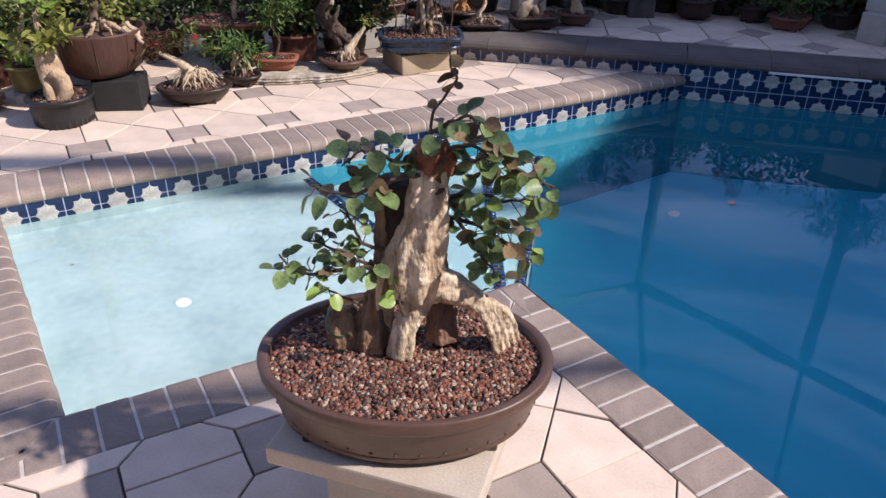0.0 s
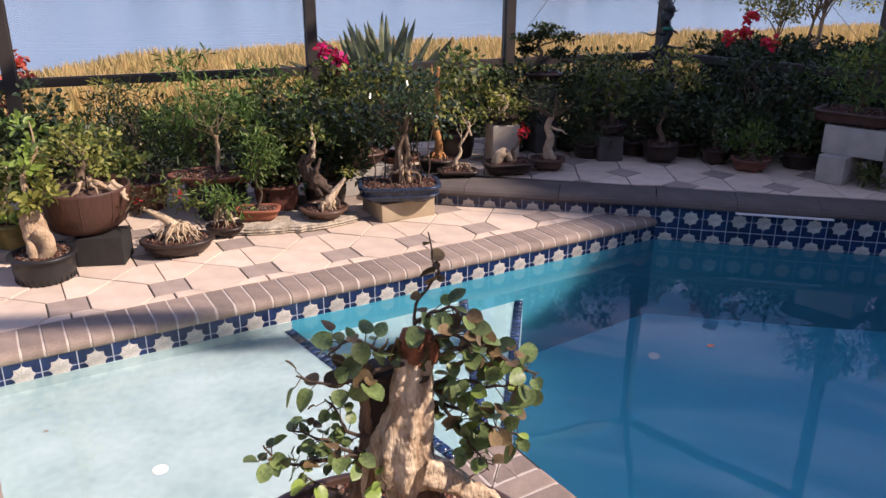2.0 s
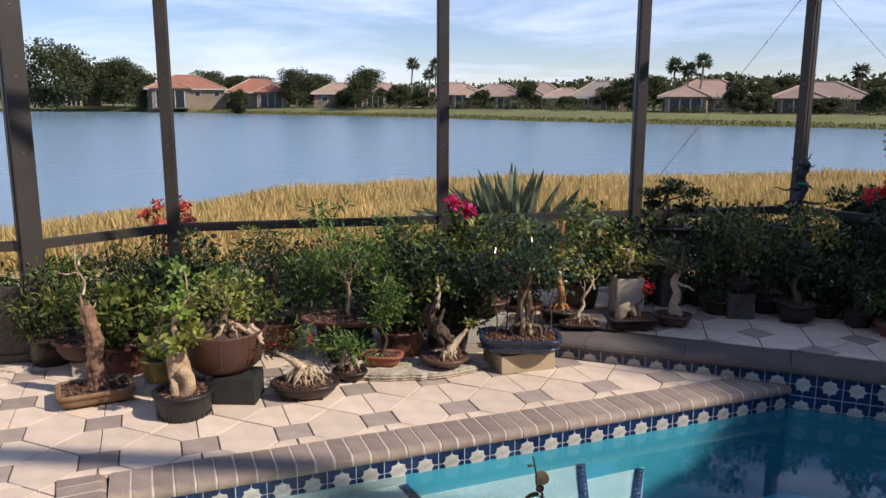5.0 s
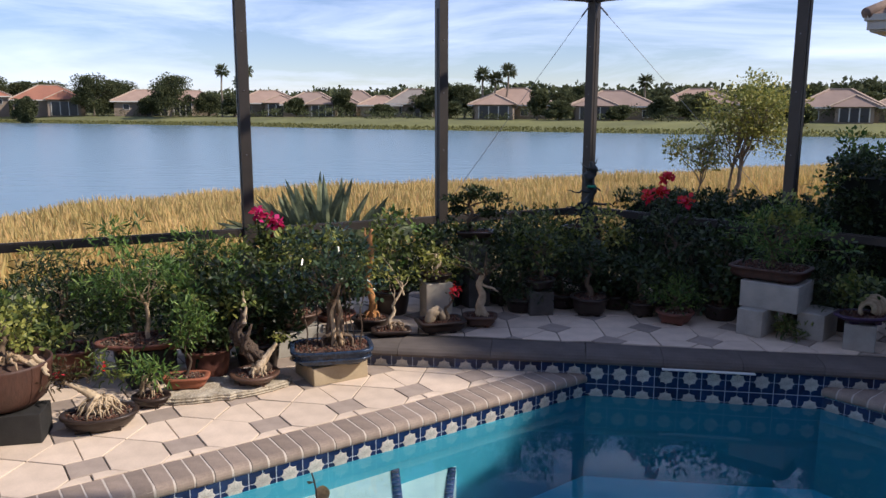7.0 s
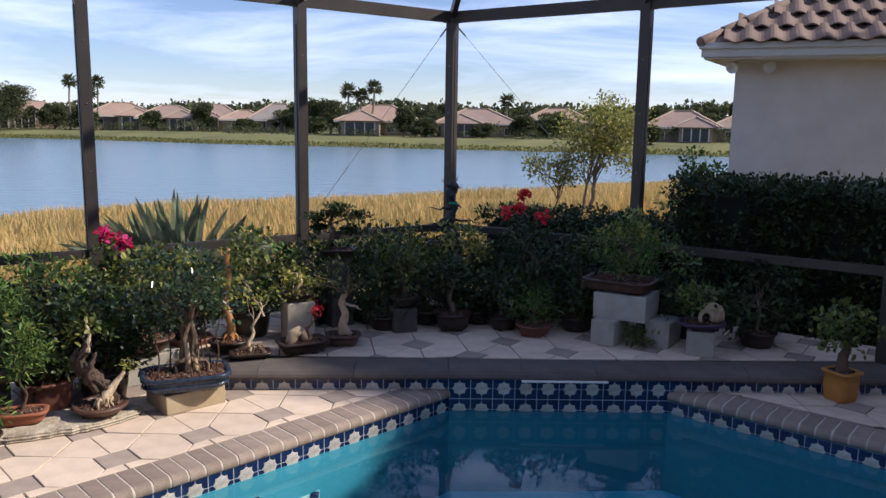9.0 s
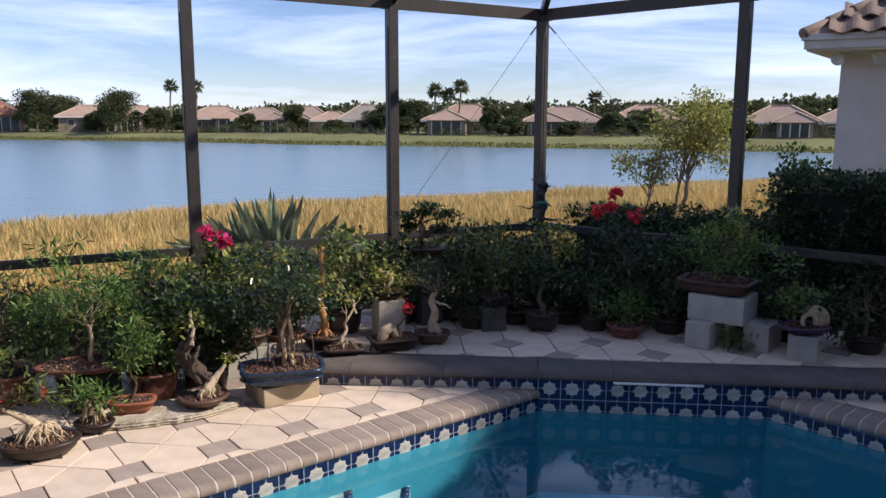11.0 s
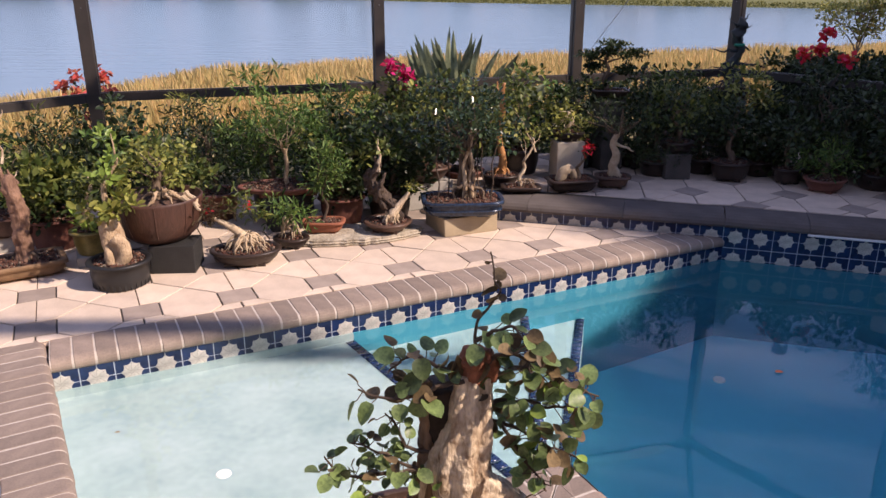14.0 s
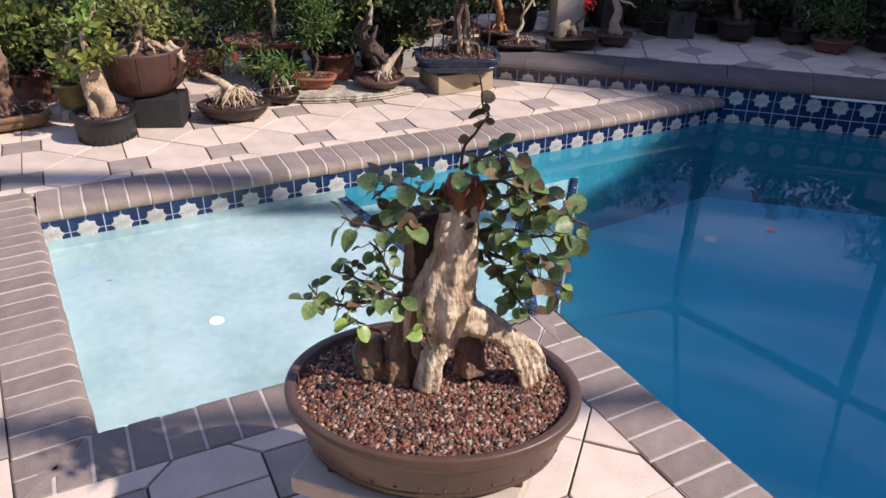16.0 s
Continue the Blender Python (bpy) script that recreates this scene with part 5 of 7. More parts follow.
def spline(pts, n):
    """A smooth run of n places through the given ones."""
    P = [Vector(p) for p in pts]
    out = []
    for i in range(n):
        t = i / (n - 1) * (len(P) - 1)
        k = min(int(t), len(P) - 2)
        f = t - k
        a, b, c, d = P[max(k - 1, 0)], P[k], P[k + 1], P[min(k + 2, len(P) - 1)]
        out.append(0.5 * ((2 * b) + (c - a) * f + (2 * a - 5 * b + 4 * c - d) * f * f + (3 * b - a - 3 * c + d) * f ** 3))
    return out


def limb(key, radii, material, name="trunk", rough=0.18, freq=30, sides=20, n=26, ribs=0, ribamp=0.0, flat=1.0, lab=""):
    p = spline(BOUGHS[key], n)
    rad = list(np.interp(np.linspace(0, 1, n), np.linspace(0, 1, len(radii)), radii))
    bm = bmesh.new()
    tube(bm, p, rad, sides, rough, freq, ribs, ribamp)
    if flat != 1.0:
        y0 = sum(v.y for v in p) / n
        for v in bm.verts:
            v.co.y = y0 + (v.co.y - y0) * flat
    return part(name, bm, material, hero, lab, True)



def fused(name, runs, material, lab, voxel, relief):
    """Limbs grown together into one skin with pitted relief."""
    bm = bmesh.new()
    for key, radii, ribs, amp, flat in runs:
        p = spline(BOUGHS[key], 40) if isinstance(key, str) else spline(key, 24)
        rad = list(np.interp(np.linspace(0, 1, len(p)), np.linspace(0, 1, len(radii)), radii))
        k = len(bm.verts)
        tube(bm, p, rad, 26, 0.10, 34, ribs, amp)
        bm.verts.ensure_lookup_table()
        for v in bm.verts[k:]:
            near = min(p, key=lambda q: (q - v.co).length_squared)
            v.co.y = near.y + (v.co.y - near.y) * flat
    ob = part(name, bm, material, hero, lab, True)
    re = ob.modifiers.new("skin", "REMESH")
    re.mode, re.voxel_size, re.use_smooth_shade = "VOXEL", voxel, True
    sm = ob.modifiers.new("soften", "SMOOTH")
    sm.factor, sm.iterations = 0.5, 2
    for kind, size, force in (("CLOUDS", 0.030, relief), ("VORONOI", 0.010, relief * 0.45)):
        tx = bpy.data.textures.new("relief", kind)
        tx.noise_scale = size
        di = ob.modifiers.new("relief", "DISPLACE")
        di.texture, di.strength, di.mid_level, di.texture_coords = tx, force, 0.5, "LOCAL"
    return ob


ends = [(0.194, 0.040), (0.207, 0.050), (0.217, 0.066), (0.226, 0.086), (0.232, 0.108)]
fingers = [([(0.112 + 0.010 * k, 0.000 + 0.007 * k, 0.652 - 0.006 * k), (0.156 + 0.013 * k, 0.018 + 0.009 * k, 0.606 - 0.006 * k), (x, y, 0.476)], [0.0135, 0.0092, 0.0060], 0, 0, 1.0) for k, (x, y) in enumerate(ends)]
fused("trunk", [("body", [0.050, 0.058, 0.056, 0.046, 0.039, 0.035], 7, 0.13, 0.85), ("leg", [0.029, 0.025, 0.024, 0.027, 0.036], 5, 0.10, 1.0), ("rroot", [0.038, 0.032, 0.024, 0.012, 0.006], 5, 0.12, 0.9),
                ([(-0.030, 0.03, 0.735), (-0.042, 0.02, 0.66), (-0.050, 0.02, 0.56), (-0.045, 0.015, 0.478)], [0.018, 0.024, 0.020, 0.020], 4, 0.16, 1.0)] + fingers, M_PALEBARK, "pale pitted trunk with splayed roots", 0.0024, 0.0055)
fused("deadwood", [("lcol", [0.030, 0.022, 0.0155, 0.0135, 0.011], 4, 0.16, 1.0)], M_OLDWOOD, "weathered brown deadwood column", 0.0032, 0.007)
# solid limb set back in the gap; the hollow's shade is in its dark colour
limb("hollow", [0.030, 0.044, 0.040], M_HOLLOW, "hollow", 0.2, 30, 16, 16, lab="dark limb standing for the shade of the trunk hollow")
fused("cut_knob", [("heart", [0.036, 0.037, 0.026], 4, 0.16, 0.8)], M_HEARTWOOD, "reddish cut knob of heartwood", 0.0032, 0.009)
fused("deadwood", [("stump1", [0.027, 0.036, 0.026], 5, 0.16, 0.8), ([(-0.155, 0.02, 0.50), (-0.158, 0.025, 0.545), (-0.150, 0.03, 0.575)], [0.016, 0.018, 0.012], 3, 0.1, 1.0)], M_OLDWOOD, "split weathered stump", 0.0034, 0.010)
fused("deadwood", [("stump2", [0.034, 0.031, 0.020], 6, 0.20, 0.9), ([(-0.098, 0.0, 0.475), (-0.095, 0.01, 0.54), (-0.085, 0.02, 0.60)], [0.020, 0.017, 0.012], 4, 0.2, 1.0)], M_OLDWOOD, "ridged weathered stump", 0.0034, 0.010)
fused("deadwood", [("bstump", [0.034, 0.031, 0.024], 5, 0.18, 1.0)], M_DEADBARK, "brown stump under the arched root", 0.0036, 0.009)


def round_leaf(bm, m):
    """A cupped, folded, nearly circular leaf with a notched base."""
    ring, n = [], 12
    for i in range(n):
        w = 2 * math.pi * i / n
        r = 0.5 * (1 - 0.16 * max(0, math.cos(w - math.pi)) ** 6)
        x, y = 0.5 + r * math.cos(w) * (1.12 if math.cos(w) > 0.95 else 1.0), r * 0.86 * math.sin(w)
        ring.append(bm.verts.new(m @ Vector((x, y, 0.34 * abs(y) - 0.20 * x * x + 0.05 * math.sin(2 * w + x)))))
    mid = [bm.verts.new(m @ Vector((x, 0, -0.20 * x * x))) for x in (0.2, 0.5, 0.8)]
    h = n // 2
    up, dn = [ring[i % n] for i in range(h, -1, -1)], [ring[i % n] for i in range(h, n + 1)]
    for side in (up, dn):
        chain = [side[0], mid[0], mid[1], mid[2], side[-1]]
        pairs = list(side)
        a = 0
        for i in range(len(pairs) - 1):
            b = min(4, round((i + 1) * 4 / (len(pairs) - 1)))
            vs = [pairs[i], pairs[i + 1]] + ([chain[b]] if chain[b] not in (pairs[i], pairs[i + 1]) else [])
            if b != a and chain[a] not in vs:
                vs.append(chain[a])
            if len(set(vs)) >= 3:
                try:
                    bm.faces.new(vs)
                except ValueError:
                    pass
            a = b
    bmesh.ops.recalc_face_normals(bm, faces=bm.faces)


def leafy(key, n, size, mats, seed, r0=0.004, spread=0.035, from_t=0.15, petiole=0.025):
    """A twig and its round leaves, each leaf a part of its own."""
    rng = random.Random(seed)
    p = spline(BOUGHS[key], 22)
    p = [q + Vector((noise.noise(q * 45), noise.noise(q * 45 + Vector((7, 0, 0))), noise.noise(q * 45 + Vector((0, 9, 0))))) * 0.006 for q in p]
    tw = part("branch", tube(bmesh.new(), p, [r0 * (1 - 0.8 * i / 21) + 0.0009 for i in range(22)], 7), M_STEM, hero)
    for i in range(n):
        t = from_t + (1 - from_t) * (i + rng.random()) / n
        q = p[min(21, int(t * 21))]
        d = Vector((rng.gauss(0, 1), rng.gauss(-0.25, 1), rng.gauss(0.15, 0.8))).normalized()
        s = q + d * rng.uniform(0.3, 1.0) * spread
        sz = size * rng.uniform(0.65, 1.3)
        nrm = Vector((rng.gauss(0.1, 0.55), rng.gauss(-0.35, 0.55), rng.gauss(0.7, 0.5))).normalized()
        x = (d - nrm * d.dot(nrm)).normalized()
        y = nrm.cross(x)
        m = Matrix((x, y, nrm)).transposed().to_4x4()
        bm = bmesh.new()
        round_leaf(bm, Matrix.Diagonal((sz, sz, sz, 1)))
        lf = part("leaf", bm, rng.choices(mats, (6, 2.4, 1.0))[0], hero, "", True)
        lf.matrix_basis = Matrix.Translation(s) @ m
        part("petiole", tube(bmesh.new(), [lf.matrix_basis.inverted() @ q, Vector((0, 0, -0.002)), Vector((sz * 0.12, 0, 0))], [0.0012, 0.001, 0.0008], 5), M_STEM, lf)


TRIO = (M_L_MAIN, M_L_BRONZE, M_L_YOUNG)
DUSK = (M_L_MAIN, M_L_BRONZE, M_L_MAIN)
leafy("apex", 7, 0.027, (M_L_BRONZE, M_L_BRONZE, M_L_YOUNG), 11, 0.0026, 0.014, 0.35)
leafy("br_r1", 42, 0.036, TRIO, 12, 0.005, 0.040, 0.1)
leafy("br_r2", 26, 0.037, TRIO, 13, 0.004, 0.042, 0.1)
leafy("br_r3", 34, 0.035, TRIO, 14, 0.004, 0.042, 0.2)
leafy("br_r4", 20, 0.030, DUSK, 22, 0.003, 0.028, 0.3)
leafy("br_r5", 20, 0.036, TRIO, 23, 0.004, 0.036, 0.1)
leafy("br_l1", 18, 0.041, (M_L_MAIN, M_L_BRONZE, M_L_BRONZE), 15, 0.005, 0.026)
leafy("br_l1b", 19, 0.040, (M_L_BRONZE, M_L_MAIN, M_L_MAIN), 24, 0.004, 0.030)
leafy("br_l2", 18, 0.024, DUSK, 16, 0.0035, 0.024)
leafy("br_l3", 32, 0.031, DUSK, 17, 0.0045, 0.032)
leafy("br_l3b", 27, 0.026, DUSK, 25, 0.0035, 0.028)
leafy("br_g", 3, 0.046, (M_L_YOUNG, M_L_YOUNG, M_L_YOUNG), 20, 0.003, 0.016, 0.7)
leafy("br_f", 3, 0.036, (M_L_YOUNG, M_L_YOUNG, M_L_YOUNG), 18, 0.003, 0.016, 0.6)
leafy("br_top", 15, 0.037, (M_L_MAIN, M_L_BRONZE, M_L_BRONZE), 19, 0.004, 0.034, 0.0)
tie = part("plant_tie", lathe(bmesh.new(), [(0.030, -0.003), (0.032, 0), (0.030, 0.003)], seg=20, cap=False), M_GREENTIE, hero, "green plant tie")
tie.matrix_basis = pose(-0.14, 0.0, 0.555, 50, 0, 30)

# --- row of bonsai on the low pavement ---
def tall_dead():
    th = root("bonsai", "tall flaking dead trunk with bare twigs in a tan rectangular tray", "bonsai", pose(-2.94, 3.46, 0, 0, 0, 44), "potted bonsai beside the pool")
    pot_parts(th, 0.21, 0.145, 0.095, M_TANTRAY, p=16, foot=0.9, lip=0.03)
    rng = random.Random(3)
    p = bend((0.02, 0.0, 0.07), (-0.005, 0.0, 0.60), rng, 0.03, 40)
    part("trunk", tube(bmesh.new(), p, list(np.interp(np.linspace(0, 1, 41), [0, 0.05, 0.15, 0.5, 0.85, 0.95, 1], [0.075, 0.056, 0.047, 0.045, 0.041, 0.034, 0.022])), 30, 0.28, 24, 5, 0.09), M_DEADBARK, th, "", True)
    for dx, h in ((-0.025, 0.67), (0.012, 0.63), (0.028, 0.60)):
        part("splinter", tube(bmesh.new(), bend((dx, 0.0, 0.54), (dx - 0.012, 0.0, h), rng, 0.05, 6), [0.020, 0.018, 0.015, 0.012, 0.009, 0.006, 0.002], 8, 0.3, 40), M_DEADBARK, th)
    roots(th, (0.02, 0, 0.085), 0.14, 0.10, 7, 0.05, M_BARK, 61)
    for a, b in (((-0.02, 0.02, 0.66), (-0.05, 0.0, 0.98)), ((-0.03, 0.02, 0.78), (-0.14, 0.05, 0.80)), ((-0.03, 0.02, 0.84), (0.03, 0.0, 0.96)), ((-0.04, 0.01, 0.9), (-0.09, -0.02, 0.97)), ((0.0, 0.02, 0.52), (0.05, -0.01, 0.62))):
        part("twig", tube(bmesh.new(), bend(a, b, rng, 0.16, 8), [0.008, 0.007, 0.006, 0.005, 0.0045, 0.004, 0.003, 0.0025, 0.0015], 6), M_PALEBARK, th)


tall_dead()

stand_block("grey block under a wide brown bowl", (-3.30, 3.90, 0), UA, 0.3, 0.2, 0.10)
drift = plant("bonsai", "wide brown bowl with bleached driftwood root and leaves", (-3.30, 3.90, 0.10), 5, dict(a=0.26, b=0.2, h=0.14, material=M_WOODPOT, foot=0.8), ((-0.05, 0, 0.4), 0.03, 0.01, M_BARK, 0.2),
              [((0.0, 0.05, 0.42), (0.26, 0.2, 0.14), 16, 18, 0.06, 0.05, "lance", M_L_MID)], UA)
part("root", tube(bmesh.new(), bend((-0.04, -0.06, 0.13), (0.20, -0.10, 0.19), random.Random(2), 0.15, 10), [0.02, 0.035, 0.045, 0.045, 0.04, 0.035, 0.03, 0.026, 0.02, 0.014, 0.006], 12, 0.4, 26), M_ROOT, drift, "bleached driftwood root", True)

bulb = plant("bonsai", "thick pale bulbous trunk with fresh leaves in a black plastic pot", (-2.30, 3.44, 0), 4,
             dict(a=0.165, b=0.165, h=0.15, material=M_BLACKPLASTIC, foot=0.9, feet=False), None,
             [((-0.04, -0.03, 0.46), (0.10, 0.09, 0.05), 8, 16, 0.035, 0.055, "oval", M_L_LIME), ((0.09, 0.0, 0.52), (0.09, 0.08, 0.07), 5, 14, 0.035, 0.055, "oval", M_L_LIME), ((0.04, 0.0, 0.74), (0.05, 0.05, 0.15), 7, 13, 0.03, 0.055, "oval", M_L_YOUNG), ((0.0, 0.03, 0.64), (0.09, 0.08, 0.10), 5, 12, 0.04, 0.05, "oval", M_L_MID)])
part("trunk", tube(bmesh.new(), spline([(0.0, 0, 0.12), (-0.005, 0, 0.2), (-0.02, 0, 0.3), (-0.015, 0, 0.42)], 18), list(np.interp(np.linspace(0, 1, 18), [0, 0.2, 0.5, 0.8, 0.93, 1], [0.072, 0.074, 0.068, 0.063, 0.045, 0.016])), 26, 0.14, 22), M_TANBARK, bulb, "", True)
part("root", tube(bmesh.new(), spline([(0.03, -0.06, 0.30), (0.075, -0.045, 0.24), (0.07, -0.05, 0.17), (0.03, -0.06, 0.12)], 14), [0.03, 0.034, 0.036, 0.037, 0.037, 0.036, 0.036, 0.035, 0.035, 0.034, 0.033, 0.032, 0.032, 0.03], 12, 0.1, 20), M_TANBARK, bulb, "", True)
part("root", tube(bmesh.new(), spline([(-0.03, -0.05, 0.27), (0.0, -0.075, 0.2), (0.0, -0.08, 0.12)], 10), [0.022] * 4 + [0.026] * 6, 10, 0.1, 20), M_TANBARK, bulb, "", True)
part("trunk", tube(bmesh.new(), bend((-0.015, 0, 0.4), (0.06, 0.0, 0.86), random.Random(8), 0.12, 9), [0.024, 0.02, 0.017, 0.015, 0.012, 0.01, 0.008, 0.006, 0.004, 0.003], 8), M_TANBARK, bulb)
for i in range(30):
    w = 2 * math.pi * i / 30
    part("slot", box(bmesh.new(), 0.012, 0.008, 0.03), M_DARKSTAND, bulb).matrix_basis = pose(0.150 * math.cos(w), 0.150 * math.sin(w), 0.006, 0, 0, math.degrees(w) + 90)

stand_block("grey concrete block under a glazed pot", (-2.68, 3.74, 0), UA, 0.2, 0.2, 0.06)
plant("bonsai", "small gnarled leafy bonsai in an olive-yellow glazed pot", (-2.68, 3.74, 0.06), 6, dict(a=0.115, b=0.115, h=0.15, material=M_OLIVEGLAZE, foot=0.78, feet=False), ((0.02, 0, 0.5), 0.03, 0.008, M_PALEBARK, 0.2),
      [((0.0, 0.0, 0.40), (0.15, 0.14, 0.16), 14, 18, 0.05, 0.05, "oval", M_L_MID), ((0.02, -0.06, 0.2), (0.07, 0.05, 0.05), 4, 10, 0.03, 0.055, "oval", M_L_YOUNG)])

for x, y in ((-2.12, 3.74),):
    stand_block("black painted block under the bowl planter", (x, y, 0), UA - 22, 0.26, 0.22, 0.17, M_DARKSTAND, "stand_block")
barrel = root("bowl_planter", "wide dark brown bowl planter with bushy yellow-green bonsai and bleached roots", "planter", pose(-2.235, 3.785, 0.17), "potted bonsai beside the pool")
bw = part("bowl", lathe(bmesh.new(), [(0.13, 0.0), (0.165, 0.006), (0.215, 0.05), (0.243, 0.12), (0.257, 0.20), (0.262, 0.245), (0.263, 0.258), (0.257, 0.262), (0.247, 0.258), (0.240, 0.215)], seg=56), M_WOODPOT, barrel, "dark brown bowl-shaped planter", True)
for i in range(9):
    w = 2 * math.pi * i / 9 + 0.3
    part("seam", tube(bmesh.new(), [(0.216 * math.cos(w), 0.216 * math.sin(w), 0.05), (0.244 * math.cos(w), 0.244 * math.sin(w), 0.12), (0.258 * math.cos(w), 0.258 * math.sin(w), 0.20), (0.263 * math.cos(w), 0.263 * math.sin(w), 0.252)], [0.003] * 4, 6), M_WOODPOT, bw)
part("soil", lathe(bmesh.new(), [(0.14, 0.004), (0.236, 0.220), (0.10, 0.240), (0.02, 0.245)], seg=28), M_SOIL, barrel)
cs = clumps(random.Random(2), (0.0, 0.0, 0.46), (0.26, 0.22, 0.12), 18)
obj("crown", foliage(cs, 26, 0.055, 0.034, "oval"), M_L_LIME, barrel)
limbs(barrel, random.Random(9), (0, 0, 0.23), (0.03, 0, 0.42), 0.04, 0.02, cs[:9], M_BARK, 0.1)
roots(barrel, (0.05, -0.02, 0.245), 0.29, 0.15, 7, 0.06, M_TANBARK, 5)
part("root", tube(bmesh.new(), bend((0.18, -0.02, 0.262), (0.305, -0.05, 0.20), random.Random(3), 0.1, 7), [0.022, 0.02, 0.019, 0.017, 0.014, 0.012, 0.009, 0.006], 8, 0.2, 30), M_ROOT, barrel)
part("root", tube(bmesh.new(), bend((0.18, 0.02, 0.285), (0.285, -0.02, 0.215), random.Random(4), 0.1, 7), [0.018, 0.017, 0.016, 0.015, 0.013, 0.011, 0.008, 0.005], 8, 0.2, 30), M_ROOT, barrel)

fan = plant("bonsai", "leaning bonsai on bleached fanned roots in a dark oval pot", (-1.755, 3.905, 0), 12, dict(a=0.205, b=0.15, h=0.095, material=M_DARKPOT, foot=0.82), None,
            [((-0.17, 0.0, 0.33), (0.14, 0.10, 0.06), 12, 18, 0.04, 0.042, "lance", M_L_BRONZE), ((0.02, 0.08, 0.34), (0.16, 0.10, 0.08), 10, 16, 0.045, 0.05, "lance", M_L_MID)], UA - 20)
part("trunk", tube(bmesh.new(), spline([(0.0, 0, 0.10), (-0.01, 0, 0.16), (-0.05, 0, 0.21), (-0.11, 0, 0.25), (-0.18, 0.0, 0.29)], 18), list(np.interp(np.linspace(0, 1, 18), [0, 0.25, 0.55, 1], [0.058, 0.036, 0.023, 0.010])), 14, 0.2, 26), M_ROOT, fan, "", True)
roots(fan, (0.01, 0.0, 0.095), 0.19, 0.15, 42, 0.036, M_ROOT, 7, 0.8)
flower(fan, (-0.20, 0.0, 0.33), 10, 0.012, M_RED, 0.028)
flower(fan, (0.03, 0.0, 0.36), 10, 0.010, M_RED, 0.030)

small = plant("bonsai", "low leafy bonsai with stilted roots in a small dark pot", (-1.60, 4.24, 0), 14, dict(a=0.11, b=0.09, h=0.07, material=M_DARKPOT), None,
              [((0.0, 0.0, 0.24), (0.16, 0.13, 0.07), 14, 18, 0.05, 0.055, "lance", M_L_FERN)])
roots(small, (0.0, 0.0, 0.07), 0.21, 0.09, 10, 0.035, M_ROOT, 17)

slab_bm = bmesh.new()
rim = [(0.46 * (1 + 0.10 * noise.noise((i * 0.5, 1, 0)) + 0.06 * noise.noise((i * 1.7, 3, 0))) * math.cos(6.283 * i / 72), 0.175 * (1 + 0.25 * noise.noise((i * 0.5, 5, 0)) + 0.12 * noise.noise((i * 1.9, 7, 0))) * math.sin(6.283 * i / 72)) for i in range(72)]
layers = []
for z_, k_ in ((0.0, 0.94), (0.010, 1.0), (0.018, 0.96), (0.026, 1.01), (0.034, 0.97), (0.044, 0.98), (0.050, 0.92), (0.051, 0.6), (0.051, 0.2)):
    layers.append([slab_bm.verts.new((x * k_ * (1 + 0.02 * noise.noise((x * 60, y * 60, z_ * 200))), y * k_, z_ + (0.006 * noise.noise((x * 22, y * 22, z_)) if z_ > 0.03 else 0))) for x, y in rim])
for lo, hi in zip(layers, layers[1:]):
    for i in range(72):
        slab_bm.faces.new((lo[i], lo[(i + 1) % 72], hi[(i + 1) % 72], hi[i]))
slab_bm.faces.new(layers[-1])
slab_bm.faces.new(layers[0][::-1])
tagged(part("flagstone", slab_bm, M_STONE), "rough pale flagstone slab under two small pots", "stone").matrix_basis = pose(-1.25, 4.49, 0.0, 0, 0, 26)
stand_block("small grey stone support", (-1.04, 4.50, 0), 30, 0.08, 0.07, 0.035, M_STONE, "stone")
plant("bonsai", "upright ferny bonsai in a terracotta oblong pot", (-1.45, 4.44, 0.046), 21, dict(a=0.135, b=0.085, h=0.085, material=M_TERRA, p=4, foot=0.85), ((0.03, 0.02, 0.42), 0.012, 0.004, M_STEM, 0.12),
      [((0.03, 0.02, 0.42), (0.11, 0.10, 0.20), 26, 26, 0.045, 0.045, "lance", M_L_FERN)], UA - 25)
gn = plant("bonsai", "gnarled dark driftwood bonsai in a round brown pot", (-1.04, 4.56, 0.046), 22, dict(a=0.15, b=0.15, h=0.075, material=M_BROWNGLAZE, foot=0.75), None,
           [((0.16, 0.0, 0.30), (0.05, 0.05, 0.03), 4, 12, 0.03, 0.022, "oval", M_L_LIME), ((-0.06, 0.05, 0.52), (0.14, 0.12, 0.10), 5, 12, 0.045, 0.04, "oval", M_L_MID)])
for q, rad, seed in (([(0.02, 0, 0.06), (0.05, 0, 0.13), (0.0, 0, 0.22), (-0.07, 0, 0.28), (-0.10, 0, 0.36), (-0.06, 0, 0.44), (-0.08, 0, 0.50)], [0.038, 0.034, 0.036, 0.036, 0.030, 0.020, 0.007], 0), ([(-0.05, 0.02, 0.20), (-0.12, 0.02, 0.28), (-0.14, 0.02, 0.36), (-0.11, 0.0, 0.42)], [0.022, 0.026, 0.021, 0.007], 1), ([(0.0, -0.02, 0.16), (-0.04, -0.04, 0.24), (-0.03, -0.04, 0.33), (0.0, -0.02, 0.40)], [0.022, 0.024, 0.017, 0.006], 2)):
    part("trunk", tube(bmesh.new(), spline(q, 30), list(np.interp(np.linspace(0, 1, 30), np.linspace(0, 1, len(rad)), rad)), 18, 0.85, 24 + 5 * seed, 4, 0.22), M_DARKWOOD, gn, "", True)
